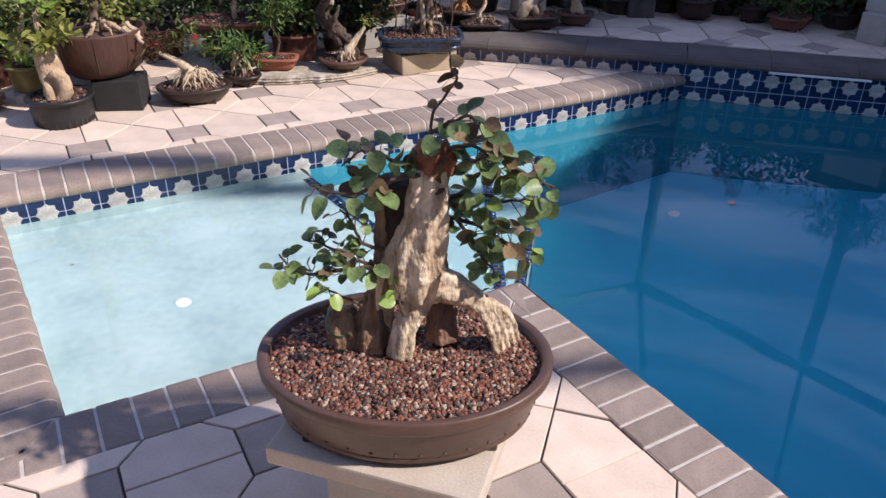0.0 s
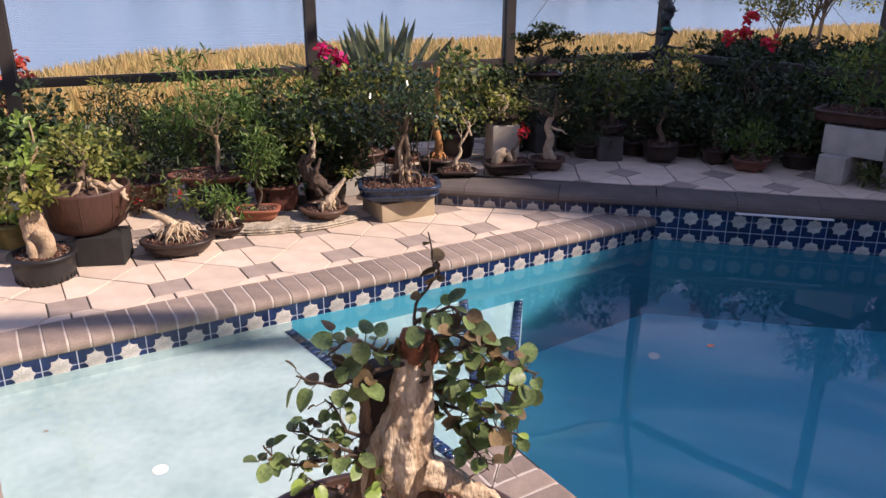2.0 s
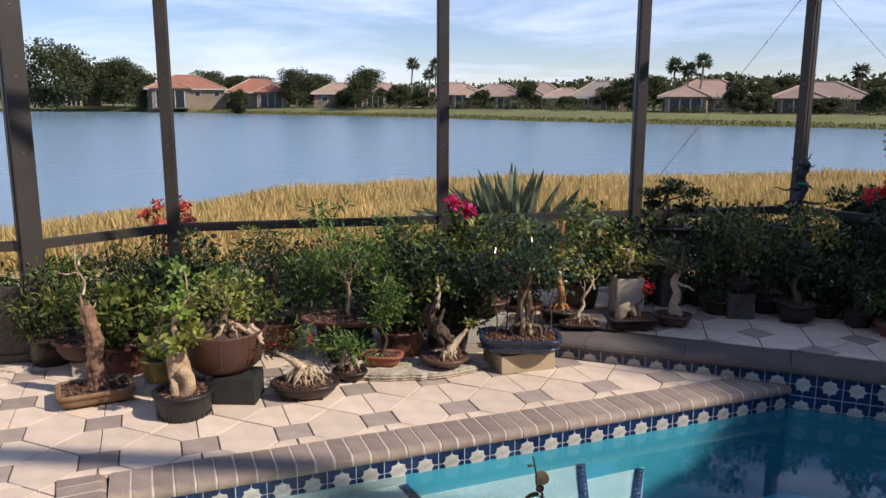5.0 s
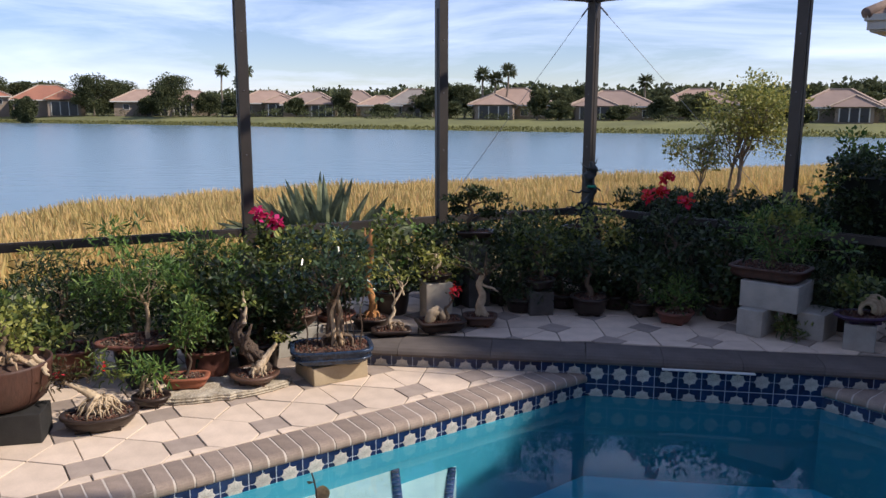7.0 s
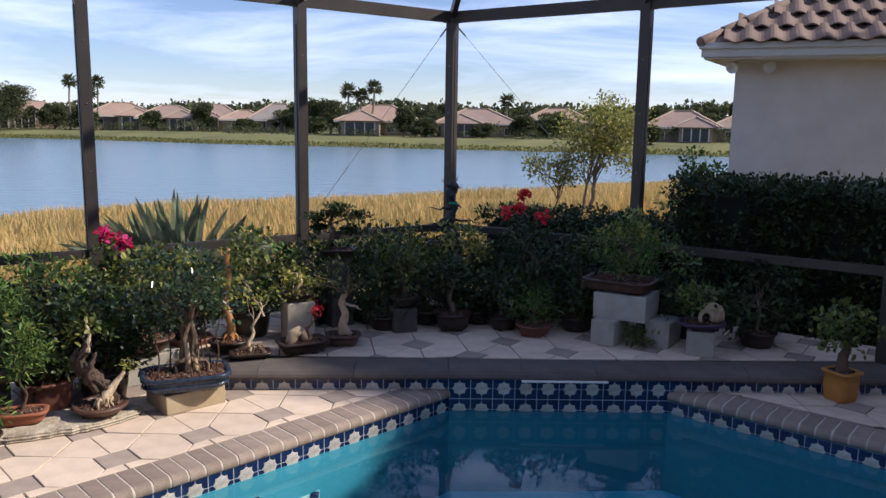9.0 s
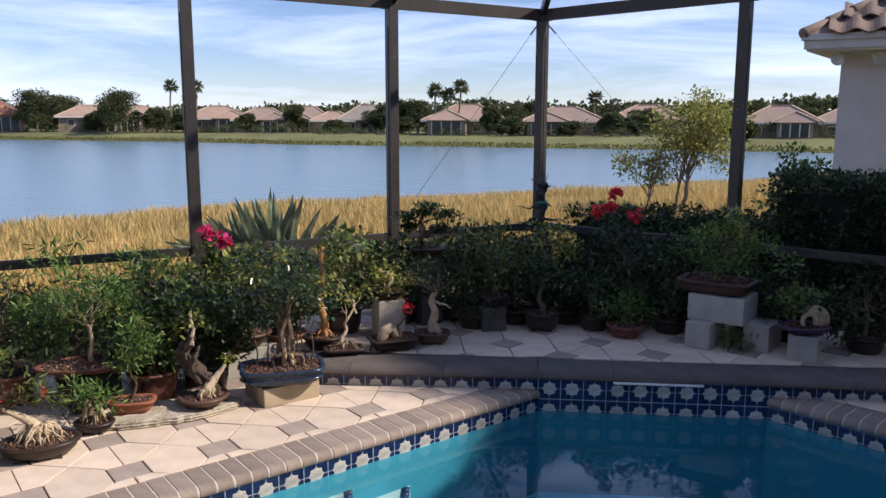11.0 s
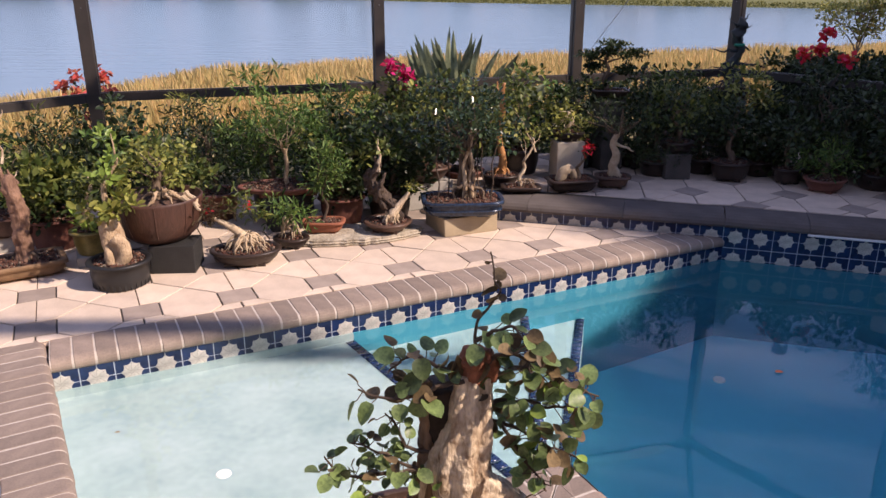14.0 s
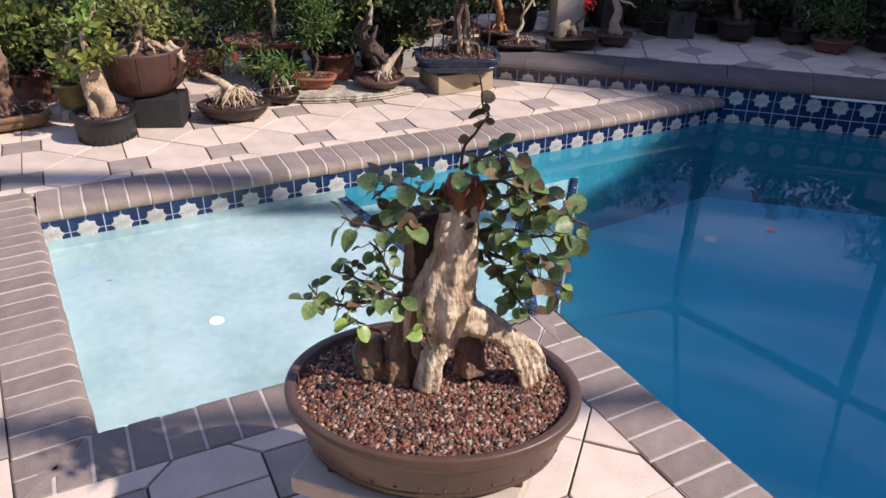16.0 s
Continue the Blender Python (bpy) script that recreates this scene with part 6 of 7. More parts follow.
part("trunk", tube(bmesh.new(), spline([(0.03, -0.02, 0.06), (0.045, -0.03, 0.13), (0.09, -0.01, 0.19), (0.15, 0.0, 0.27)], 14), list(np.linspace(0.045, 0.010, 14)), 12, 0.3, 30), M_PALEBARK, gn, "pale split live limb", True)
roots(gn, (0.04, -0.03, 0.07), 0.14, 0.075, 7, 0.05, M_ROOT, 31)
part("twig", tube(bmesh.new(), bend((-0.06, 0, 0.4), (-0.05, -0.01, 0.62), random.Random(6), 0.15, 8), [0.018, 0.016, 0.014, 0.012, 0.010, 0.009, 0.007, 0.005, 0.002], 8, 0.2, 40), M_PALEBARK, gn)

stand_block("dark block under the gravel tray", (-1.78, 4.66, 0), UA, 0.3, 0.2, 0.24, M_DARKSTAND, "stand_block")
plant("bonsai", "thin-stemmed spreading bonsai in a wide shallow red-brown tray", (-1.78, 4.66, 0.24), 24, dict(a=0.33, b=0.18, h=0.065, material=M_REDBROWN, foot=0.8), ((-0.03, 0, 0.36), 0.018, 0.010, M_TANBARK, 0.10),
      [((-0.05, 0.05, 0.50), (0.36, 0.25, 0.12), 24, 24, 0.07, 0.05, "lance", M_L_FERN)], UA - 15)

# blue pot with the fig, on its block
stand_block("tan cast-stone block under the blue pot", (-0.60, 4.87, 0), math.degrees(math.atan2(0.226, 0.321)), 0.395, 0.34, 0.125, M_TANBLOCK)
fig = plant("bonsai", "broad glossy fig bonsai with aerial roots in a mottled blue pot", (-0.58, 4.80, 0.125), 25, dict(a=0.268, b=0.175, h=0.115, material=M_BLUEGLAZE, p=5, foot=0.88, lip=0.025, band=True), None,
            [((-0.02, 0.05, 0.66), (0.33, 0.25, 0.26), 40, 26, 0.06, 0.042, "oval", M_L_GLOSS), ((0.18, -0.05, 0.55), (0.17, 0.14, 0.18), 12, 22, 0.05, 0.040, "oval", M_L_GLOSS), ((-0.12, 0.05, 0.8), (0.2, 0.15, 0.12), 9, 20, 0.06, 0.045, "oval", M_L_LIME)], UA - 22)
rng = random.Random(44)
for k in range(9):
    w = rng.uniform(0, 6.28)
    part("trunk", tube(bmesh.new(), bend((0.03 + 0.055 * math.cos(w), 0.035 * math.sin(w), 0.10), (0.02 + 0.03 * math.cos(w + 1), 0.02 * math.sin(w), 0.45), rng, 0.07, 10), list(np.linspace(0.019, 0.010, 11)), 9, 0.3, 40), M_TANBARK if k % 3 == 1 else M_BARK, fig, "", True)
roots(fig, (0.03, 0, 0.105), 0.22, 0.15, 13, 0.05, M_BARK, 46, 0.7)
for x, y in ((-0.17, -0.03), (0.13, 0.04), (0.19, -0.02), (-0.09, 0.05), (0.16, 0.0)):
    part("aerial_root", tube(bmesh.new(), bend((x, y, 0.10), (x + rng.uniform(-0.04, 0.04), y, 0.52), rng, 0.04, 8), [0.006, 0.0055, 0.005, 0.005, 0.0045, 0.004, 0.004, 0.004, 0.004], 6), M_STEM, fig)
cs = clumps(rng, (0, 0.03, 0.62), (0.3, 0.22, 0.2), 14)
for c in cs:
    part("branch", tube(bmesh.new(), bend((0.03, 0, 0.42), c, rng, 0.1, 6), [0.012, 0.010, 0.008, 0.007, 0.006, 0.004, 0.002], 6), M_BARK, fig)

# pots behind and on the terrace
stand_block("grey concrete block behind the blue pot", (-0.98, 5.36, 0), UA, 0.4, 0.2, 0.2)
plant("bonsai", "dense dark bonsai in a wide brown bowl", (-0.98, 5.36, 0.20), 26, dict(a=0.20, b=0.18, h=0.12, material=M_BROWNGLAZE, foot=0.7), ((0.0, 0.0, 0.45), 0.03, 0.012, M_BARK, 0.2),
      [((0.0, 0.0, 0.50), (0.26, 0.22, 0.20), 20, 22, 0.065, 0.045, "oval", M_L_MID)])
orange = plant("bonsai", "smooth orange-barked upright bonsai in a dark pot", (-0.42, 5.52, 0.15), 27, dict(a=0.14, b=0.12, h=0.09, material=M_DARKPOT), None,
               [((0.0, 0.02, 0.45), (0.18, 0.15, 0.15), 12, 20, 0.06, 0.05, "oval", M_L_LIME)])
part("trunk", tube(bmesh.new(), spline([(0.0, 0, 0.07), (0.02, 0, 0.2), (-0.02, 0, 0.38), (0.01, 0, 0.56), (0.0, 0, 0.68), (0.02, 0.0, 0.77)], 20), list(np.interp(np.linspace(0, 1, 20), [0, 0.3, 0.8, 1], [0.04, 0.027, 0.022, 0.012])), 12, 0.12, 20), M_ORANGEBARK, orange, "smooth orange trunk", True)
roots(orange, (0, 0, 0.08), 0.14, 0.09, 6, 0.04, M_ORANGEBARK, 71)
part("branch", tube(bmesh.new(), bend((0.0, 0, 0.66), (-0.035, 0, 0.78), random.Random(1), 0.1, 5), [0.014, 0.012, 0.01, 0.008, 0.006, 0.003], 7), M_ORANGEBARK, orange)
thin = plant("bonsai", "sparse bonsai with a bleached twisted stem in a flat dark pot", (-0.24, 5.34, 0.15), 28, dict(a=0.14, b=0.085, h=0.05, material=M_DARKPOT, p=6), ((0.08, 0, 0.40), 0.018, 0.007, M_PALEBARK, 0.3),
             [((0.08, 0.02, 0.48), (0.16, 0.12, 0.12), 8, 12, 0.045, 0.034, "oval", M_L_LIME)], UA - 25)
part("twig", tube(bmesh.new(), bend((0.10, 0, 0.30), (-0.06, 0.0, 0.62), random.Random(5), 0.12, 7), [0.008, 0.007, 0.006, 0.005, 0.004, 0.003, 0.002, 0.001], 6), M_ROOT, thin, "bleached bare twig")
roots(thin, (0.03, 0, 0.05), 0.11, 0.09, 6, 0.035, M_BARK, 51)
stand_block("cream concrete block standing on end", (0.06, 5.86, 0.15), 22, 0.22, 0.19, 0.30, M_CREAMBLOCK)
plant("bonsai", "rounded yellow-green bonsai raised on a cream block", (0.06, 5.86, 0.45), 29, dict(a=0.12, b=0.10, h=0.07, material=M_DARKPOT), ((0.0, 0, 0.22), 0.02, 0.008, M_PALEBARK, 0.25),
      [((0.0, -0.02, 0.14), (0.19, 0.17, 0.17), 22, 20, 0.05, 0.036, "oval", M_L_LIME)])
tray = plant("bonsai", "pale root knob and red flower in a dark square tray", (0.12, 5.47, 0.15), 30, dict(a=0.175, b=0.12, h=0.095, material=M_DARKPOT, p=7, foot=0.86), ((0.10, 0, 0.24), 0.022, 0.006, M_BARK, 0.3), [((0.08, 0.0, 0.28), (0.06, 0.05, 0.04), 3, 8, 0.03, 0.03, "oval", M_L_DARK)], 20)
part("root", tube(bmesh.new(), spline([(-0.10, -0.02, 0.08), (-0.07, -0.03, 0.15), (-0.02, -0.02, 0.17), (0.02, -0.03, 0.09)], 16), [0.03, 0.032, 0.034, 0.035, 0.036, 0.036, 0.037, 0.037, 0.036, 0.034, 0.03, 0.028, 0.026, 0.024, 0.02, 0.016], 12, 0.5, 24), M_ROOT, tray, "pale golden root knob", True)
flower(tray, (0.10, -0.03, 0.315), 26, 0.020, M_RED, 0.045)
tw = plant("bonsai", "pale twisted trunk with dark drooping needles in a brown pot", (0.42, 5.64, 0.15), 32, dict(a=0.125, b=0.10, h=0.09, material=M_BROWNGLAZE, p=4, foot=0.82), None,
           [((0.0, 0.02, 0.55), (0.34, 0.24, 0.13), 26, 22, 0.06, 0.035, "lance", M_L_DARK), ((0.30, -0.05, 0.26), (0.12, 0.08, 0.035), 7, 18, 0.04, 0.03, "lance", M_L_DARK)])
part("trunk", tube(bmesh.new(), spline([(0.03, 0, 0.07), (0.0, 0, 0.16), (0.02, 0, 0.25), (-0.01, 0, 0.33), (0.03, 0.0, 0.42)], 20), list(np.interp(np.linspace(0, 1, 20), [0, 0.3, 1], [0.05, 0.03, 0.018])), 14, 0.35, 24, 3, 0.2), M_ROOT, tw, "", True)
part("branch", tube(bmesh.new(), bend((0.01, 0, 0.33), (0.14, -0.02, 0.28), random.Random(3), 0.1, 6), [0.014, 0.012, 0.01, 0.009, 0.008, 0.006, 0.004], 7), M_ROOT, tw)
for c in clumps(random.Random(7), (0, 0, 0.52), (0.28, 0.2, 0.08), 10):
    part("branch", tube(bmesh.new(), bend((0.03, 0, 0.40), c, random.Random(c[0]), 0.1, 5), [0.010, 0.008, 0.006, 0.005, 0.004, 0.002], 6), M_BARK, tw)

stand_block("grey block pillar under a layered bonsai", (0.36, 6.28, 0.15), 30, 0.2, 0.2, 0.58, M_SHADEBLOCK)
jade = plant("bonsai", "layered cloud-pruned bonsai with flat leaf pads", (0.36, 6.28, 0.73), 33, dict(a=0.15, b=0.11, h=0.07, material=M_DARKPOT, p=5), None, [])
rng = random.Random(77)
part("trunk", tube(bmesh.new(), spline([(0.0, 0, 0.05), (-0.05, 0, 0.13), (-0.02, 0, 0.22), (-0.05, 0, 0.30), (0.0, 0, 0.40)], 18), list(np.linspace(0.024, 0.008, 18)), 10, 0.2, 30), M_BARK, jade, "", True)
for x, z, r in ((-0.18, 0.33, 0.10), (0.0, 0.42, 0.10), (-0.03, 0.36, 0.09), (0.15, 0.34, 0.11), (0.11, 0.23, 0.08), (-0.14, 0.24, 0.08)):
    y = rng.uniform(-0.05, 0.05)
    obj("crown", foliage(clumps(rng, (x, y, z), (r, r * 0.9, 0.025), 14), 30, (0.03, 0.03, 0.014), 0.026, "oval"), M_L_DARK, jade)
    part("branch", tube(bmesh.new(), bend((-0.03, 0, z - 0.06), (x, y, z), rng, 0.1, 5), [0.009, 0.008, 0.007, 0.006, 0.005, 0.003], 6), M_BARK, jade)

stand_block("grey concrete block stand on the terrace", (0.90, 6.06, 0.15), 12, 0.2, 0.2, 0.2, M_SHADEBLOCK)
TERR = [  # place, pot radius, pot height, crown centre, radii, leaf, material, pot material, label
    ((0.66, 6.34, 0.15), 0.15, 0.16, (0, 0, 0.62), (0.28, 0.24, 0.26), "oval", M_L_DARK, M_DARKPOT, "tall dark bushy bonsai on the shaded terrace"),
    ((0.90, 6.06, 0.35), 0.13, 0.09, (0, 0, 0.40), (0.27, 0.24, 0.24), "oval", M_L_MID, M_DARKPOT, "twiggy bonsai raised on a grey block"),
    ((1.32, 6.06, 0.15), 0.165, 0.15, (0.05, 0, 0.44), (0.26, 0.22, 0.15), "oval", M_L_DARK, M_DARKPOT, "shaded bonsai in a round dark pot"),
    ((0.95, 6.45, 0.15), 0.14, 0.15, (0, 0, 0.55), (0.26, 0.22, 0.20), "lance", M_L_DARK, M_DARKPOT, "dark leafy bonsai at the back of the terrace"),
    ((1.45, 6.62, 0.15), 0.17, 0.18, (0, 0, 0.60), (0.30, 0.26, 0.20), "oval", M_L_LIME, M_DARKPOT, "yellow-green bushy bonsai near the corner post"),
    ((1.74, 6.02, 0.15), 0.11, 0.12, (0, 0, 0.36), (0.22, 0.20, 0.13), "oval", M_L_DARK, M_DARKPOT, "small dark bonsai in the shade"),
    ((1.96, 5.83, 0.15), 0.15, 0.10, (0, 0, 0.24), (0.20, 0.18, 0.09), "lance", M_L_FERN, M_REDBROWN, "ferny bonsai in a low red-brown bowl"),
    ((2.05, 6.35, 0.15), 0.18, 0.2, (0, 0, 0.62), (0.36, 0.30, 0.24), "oval", M_L_DARK, M_DARKPOT, "large dark bush in a deep pot"),
    ((2.45, 6.25, 0.15), 0.16, 0.2, (0, 0, 0.58), (0.32, 0.26, 0.22), "oval", M_L_DARK, M_DARKPOT, "dark bush in a deep pot by the rail"),
]
for k, (at, r, h, c, rad, shp, lm, pm, lab) in enumerate(TERR):
    plant("bonsai", lab, at, 300 + k, dict(a=r, b=r * 0.92, h=h, material=pm, foot=0.8), ((0.02, 0, c[2] * 0.9), r * 0.2, 0.008, M_BARK, 0.2), [(c, rad, 24, 24, 0.07, 0.045, shp, lm)], k * 40)

# block table with the planter
stand_block("grey concrete block foot of the planter table", (2.52, 5.60, 0.15), -41, 0.19, 0.30, 0.20)
stand_block("grey concrete block foot of the planter table", (2.93, 5.52, 0.15), -41, 0.19, 0.30, 0.20)
stand_block("wide grey concrete block top of the planter table", (2.66, 5.64, 0.35), -38, 0.42, 0.36, 0.20)
plant("planter", "bushy light-green shrub in a dark brown rectangular planter", (2.62, 5.68, 0.55), 61, dict(a=0.27, b=0.19, h=0.10, material=M_WOODPOT, p=6, foot=0.92), ((0.05, 0, 0.32), 0.035, 0.012, M_BARK, 0.2),
      [((0.05, 0.0, 0.36), (0.36, 0.28, 0.22), 34, 30, 0.06, 0.05, "lance", M_L_FERN), ((0.02, 0, 0.50), (0.22, 0.2, 0.12), 10, 26, 0.05, 0.045, "oval", M_L_LIME), ((0.38, -0.05, 0.34), (0.2, 0.15, 0.10), 8, 20, 0.05, 0.04, "oval", M_L_FERN)], -38, "planter")
plant("fern", "dark green fern tucked between the concrete blocks", (2.72, 5.40, 0.15), 62, None, None, [((0, 0, 0.09), (0.15, 0.07, 0.06), 12, 16, 0.04, 0.05, "lance", M_L_MID)], -38, "fern")
stand_block("small pale concrete block under a purple pot", (3.11, 5.24, 0.15), -27, 0.20, 0.20, 0.19)
curl = plant("bonsai", "bonsai with curled pale roots in a shallow purple pot", (3.11, 5.24, 0.34), 63, dict(a=0.175, b=0.14, h=0.06, material=M_PURPLE, foot=0.8), None,
             [((-0.06, 0, 0.24), (0.2, 0.16, 0.12), 14, 20, 0.05, 0.045, "oval", M_L_MID)])
for k in range(4):
    rr = 0.05 + 0.012 * k
    pts = [(0.05 + 0.022 * k - 0.04 + rr * math.cos(t), -0.05 + 0.02 * k, 0.10 + rr * math.sin(t)) for t in np.linspace(-0.6, 3.9, 14)]
    part("root", tube(bmesh.new(), pts, list(np.linspace(0.022, 0.012, 14)), 9, 0.2, 30), M_ROOT, curl, "", True)
op = plant("bonsai", "small tree in a square orange clay pot", (3.84, 4.60, 0), 64, dict(a=0.095, b=0.095, h=0.21, material=M_ORANGE, p=7, foot=0.85, feet=False), None, [((0.0, 0.0, 0.52), (0.24, 0.2, 0.17), 18, 22, 0.055, 0.05, "oval", M_L_MID)], 20)
part("trunk", tube(bmesh.new(), spline([(0, 0, 0.19), (-0.01, 0, 0.30), (0.04, 0, 0.38), (0.02, 0, 0.5)], 14), list(np.linspace(0.045, 0.014, 14)), 10, 0.25, 30), M_BARK, op, "", True)

# dark twisted bonsai by the corner post
stand_block("grey block pillar by the corner post", (1.40, 7.12, 0.15), 30, 0.22, 0.22, 0.50, M_SHADEBLOCK)
knot = plant("bonsai", "dark contorted dead-limbed bonsai with a green tie by the corner post", (1.40, 7.12, 0.65), 65, dict(a=0.22, b=0.15, h=0.07, material=M_DARKPOT), None, [((0.18, 0, 0.24), (0.16, 0.08, 0.05), 6, 8, 0.04, 0.03, "lance", M_L_BRONZE), ((-0.05, 0, 0.1), (0.14, 0.1, 0.06), 6, 14, 0.04, 0.03, "oval", M_L_DARK)])
part("trunk", tube(bmesh.new(), spline([(0.02, 0, 0.05), (0.06, 0, 0.13), (-0.05, 0, 0.22), (0.02, 0, 0.32), (0.05, 0, 0.42), (0.01, 0, 0.52), (0.05, 0, 0.60), (0.02, 0, 0.68)], 36), list(np.interp(np.linspace(0, 1, 36), [0, 0.15, 0.4, 0.55, 0.75, 0.9, 1], [0.075, 0.055, 0.036, 0.032, 0.048, 0.042, 0.010])), 14, 0.7, 22), M_STATUE, knot, "", True)
for a, b in (((0.03, 0, 0.40), (-0.20, 0, 0.41)), ((0.03, 0, 0.58), (-0.07, 0, 0.68)), ((0.0, 0, 0.3), (0.30, 0, 0.27)), ((0.03, 0, 0.52), (0.13, 0, 0.62)), ((0, 0, 0.30), (-0.20, 0, 0.24)), ((0.03, 0, 0.44), (0.14, 0, 0.40)), ((0.02, 0, 0.62), (0.10, 0, 0.71)), ((-0.03, 0, 0.22), (0.22, 0.02, 0.16)), ((-0.02, 0, 0.2), (-0.22, 0.0, 0.15))):
    part("branch", tube(bmesh.new(), bend(a, b, rng, 0.25, 9), [0.02, 0.017, 0.014, 0.012, 0.010, 0.008, 0.006, 0.005, 0.003, 0.0015], 7, 0.3, 40), M_STATUE, knot)
roots(knot, (0.02, 0, 0.06), 0.16, 0.16, 9, 0.05, M_SHADEBLOCK, 91)
part("plant_tie", lathe(bmesh.new(), [(0.045, -0.012), (0.050, 0), (0.045, 0.012)], seg=18, cap=False), M_GREENTIE, knot, "green plant tie").matrix_basis = pose(0.04, 0, 0.45)

# --- background shrubs in pots along the rail ---
def rail_shrub(k, p, r, h, lm, shp, size, lab, base=0.0, density=1.4):
    """A pot with a loose bushy crown whose top reaches h."""
    z0 = base
    ph = 0.2
    cr = (h - z0 - ph) / 2 * 0.92
    c = (0, 0, ph + cr * 1.0)
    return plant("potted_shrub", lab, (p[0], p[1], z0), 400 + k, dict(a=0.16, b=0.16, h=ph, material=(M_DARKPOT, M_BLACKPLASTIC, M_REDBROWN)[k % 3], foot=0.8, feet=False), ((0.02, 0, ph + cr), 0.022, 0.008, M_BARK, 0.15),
                 # lower inner leaves darkened to stand for the crown's shade, lighter tips above
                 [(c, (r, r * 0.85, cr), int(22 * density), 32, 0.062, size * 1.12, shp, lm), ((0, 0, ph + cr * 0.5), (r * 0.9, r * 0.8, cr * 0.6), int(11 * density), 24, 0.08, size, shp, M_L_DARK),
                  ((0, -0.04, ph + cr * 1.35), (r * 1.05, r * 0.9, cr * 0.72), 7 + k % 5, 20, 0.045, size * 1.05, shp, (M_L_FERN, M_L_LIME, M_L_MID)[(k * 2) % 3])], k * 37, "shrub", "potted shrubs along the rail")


RAIL = [((-3.72, 3.95), 0.30, 0.66, M_L_MID, "lance", 0.055, "loose green shrub behind the tan tray", 0), ((-3.30, 4.30), 0.34, 0.74, M_L_DARK, "lance", 0.05, "dark ferny shrub by the screen", 0), ((-3.10, 3.95), 0.26, 0.60, M_L_MID, "oval", 0.05, "mid-green shrub in a low pot", 0),
        ((-2.78, 4.35), 0.34, 0.80, M_L_DARK, "oval", 0.045, "dense dark shrub by the screen post", 0), ((-2.42, 4.15), 0.30, 0.72, M_L_MID, "oval", 0.042, "bushy shrub behind the bowl planter", 0), ((-2.38, 4.75), 0.38, 0.84, M_L_DARK, "lance", 0.05, "broad dark shrub by the rail", 0),
        ((-2.02, 4.95), 0.40, 0.93, M_L_FERN, "lance", 0.055, "tall ferny green shrub by the rail", 0), ((-1.55, 5.15), 0.38, 0.92, M_L_FERN, "lance", 0.055, "tall ferny shrub with light tips", 0), ((-1.45, 4.82), 0.30, 0.74, M_L_DARK, "oval", 0.045, "dark rounded shrub behind the flagstone", 0),
        ((-1.15, 5.00), 0.30, 0.80, M_L_DARK, "oval", 0.045, "dark shrub behind the driftwood bonsai", 0), ((-1.22, 5.52), 0.36, 0.90, M_L_MID, "oval", 0.045, "mid-green shrub at the rail", 0), ((-0.75, 5.78), 0.36, 0.94, M_L_DARK, "oval", 0.045, "dark glossy shrub at the rail", 0.0),
        ((-0.32, 5.98), 0.34, 0.92, M_L_MID, "oval", 0.045, "shrub behind the orange-barked bonsai", 0.15), ((0.12, 6.30), 0.32, 0.88, M_L_DARK, "oval", 0.045, "dark shrub at the terrace rail", 0.15), ((1.02, 6.92), 0.34, 0.86, M_L_MID, "lance", 0.05, "loose shrub near the corner post", 0.15)]
# added dark shrubs that stand for the black shade behind the terrace pots
SHADY = [((1.72, 6.72), 0.36, 0.80), ((2.22, 6.50), 0.36, 0.84), ((2.70, 6.12), 0.34, 0.80), ((3.22, 5.72), 0.34, 0.86), ((3.66, 5.42), 0.34, 0.86), ((1.12, 6.28), 0.28, 0.62), ((1.56, 6.28), 0.28, 0.60), ((2.02, 6.08), 0.26, 0.58), ((2.36, 5.98), 0.26, 0.62), ((0.76, 6.12), 0.24, 0.62), ((0.60, 6.42), 0.30, 0.80), ((3.02, 5.86), 0.30, 0.62)]
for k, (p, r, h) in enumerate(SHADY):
    plant("potted_shrub", "added low dark shrub standing for shade behind the terrace pots", (*p, STAGE), 600 + k, dict(a=0.14, b=0.14, h=0.12, material=M_DARKPOT, foot=0.8, feet=False), ((0.02, 0, h * 0.5), 0.02, 0.008, M_BARK, 0.15),
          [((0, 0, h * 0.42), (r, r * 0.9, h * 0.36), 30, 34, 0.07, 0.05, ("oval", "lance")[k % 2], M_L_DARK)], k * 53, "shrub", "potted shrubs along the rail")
for k, (p, r, h, lm, shp, sz, lab, base) in enumerate(RAIL):
    rail_shrub(k, p, r, h + (0.10, 0.16, 0.02, 0.18, 0.0, 0.14, 0.20, 0.14, 0.0, 0.06, 0.12, 0.06, 0.10, 0.04, 0.10)[k], lm, shp, sz, lab, base)

# flowers
def bougain(lab, at, pts, m, seed, leaves=True):
    th = root("flowering_vine", lab, "flowering vine", pose(*at))
    rng = random.Random(seed)
    for p in pts:
        part("stem", tube(bmesh.new(), bend((0, 0, 0), p, rng, 0.12, 8), [0.008, 0.007, 0.006, 0.006, 0.005, 0.004, 0.004, 0.003, 0.002], 6), M_STEM, th)
        flower(th, p, 40, 0.023, m, 0.052)
    if leaves:
        obj("crown", foliage([(p[0] * q, p[1] * q, p[2] * q) for p in pts for q in (0.5, 0.7, 0.85)], 22, 0.07, 0.045, "oval"), M_L_DARK, th)


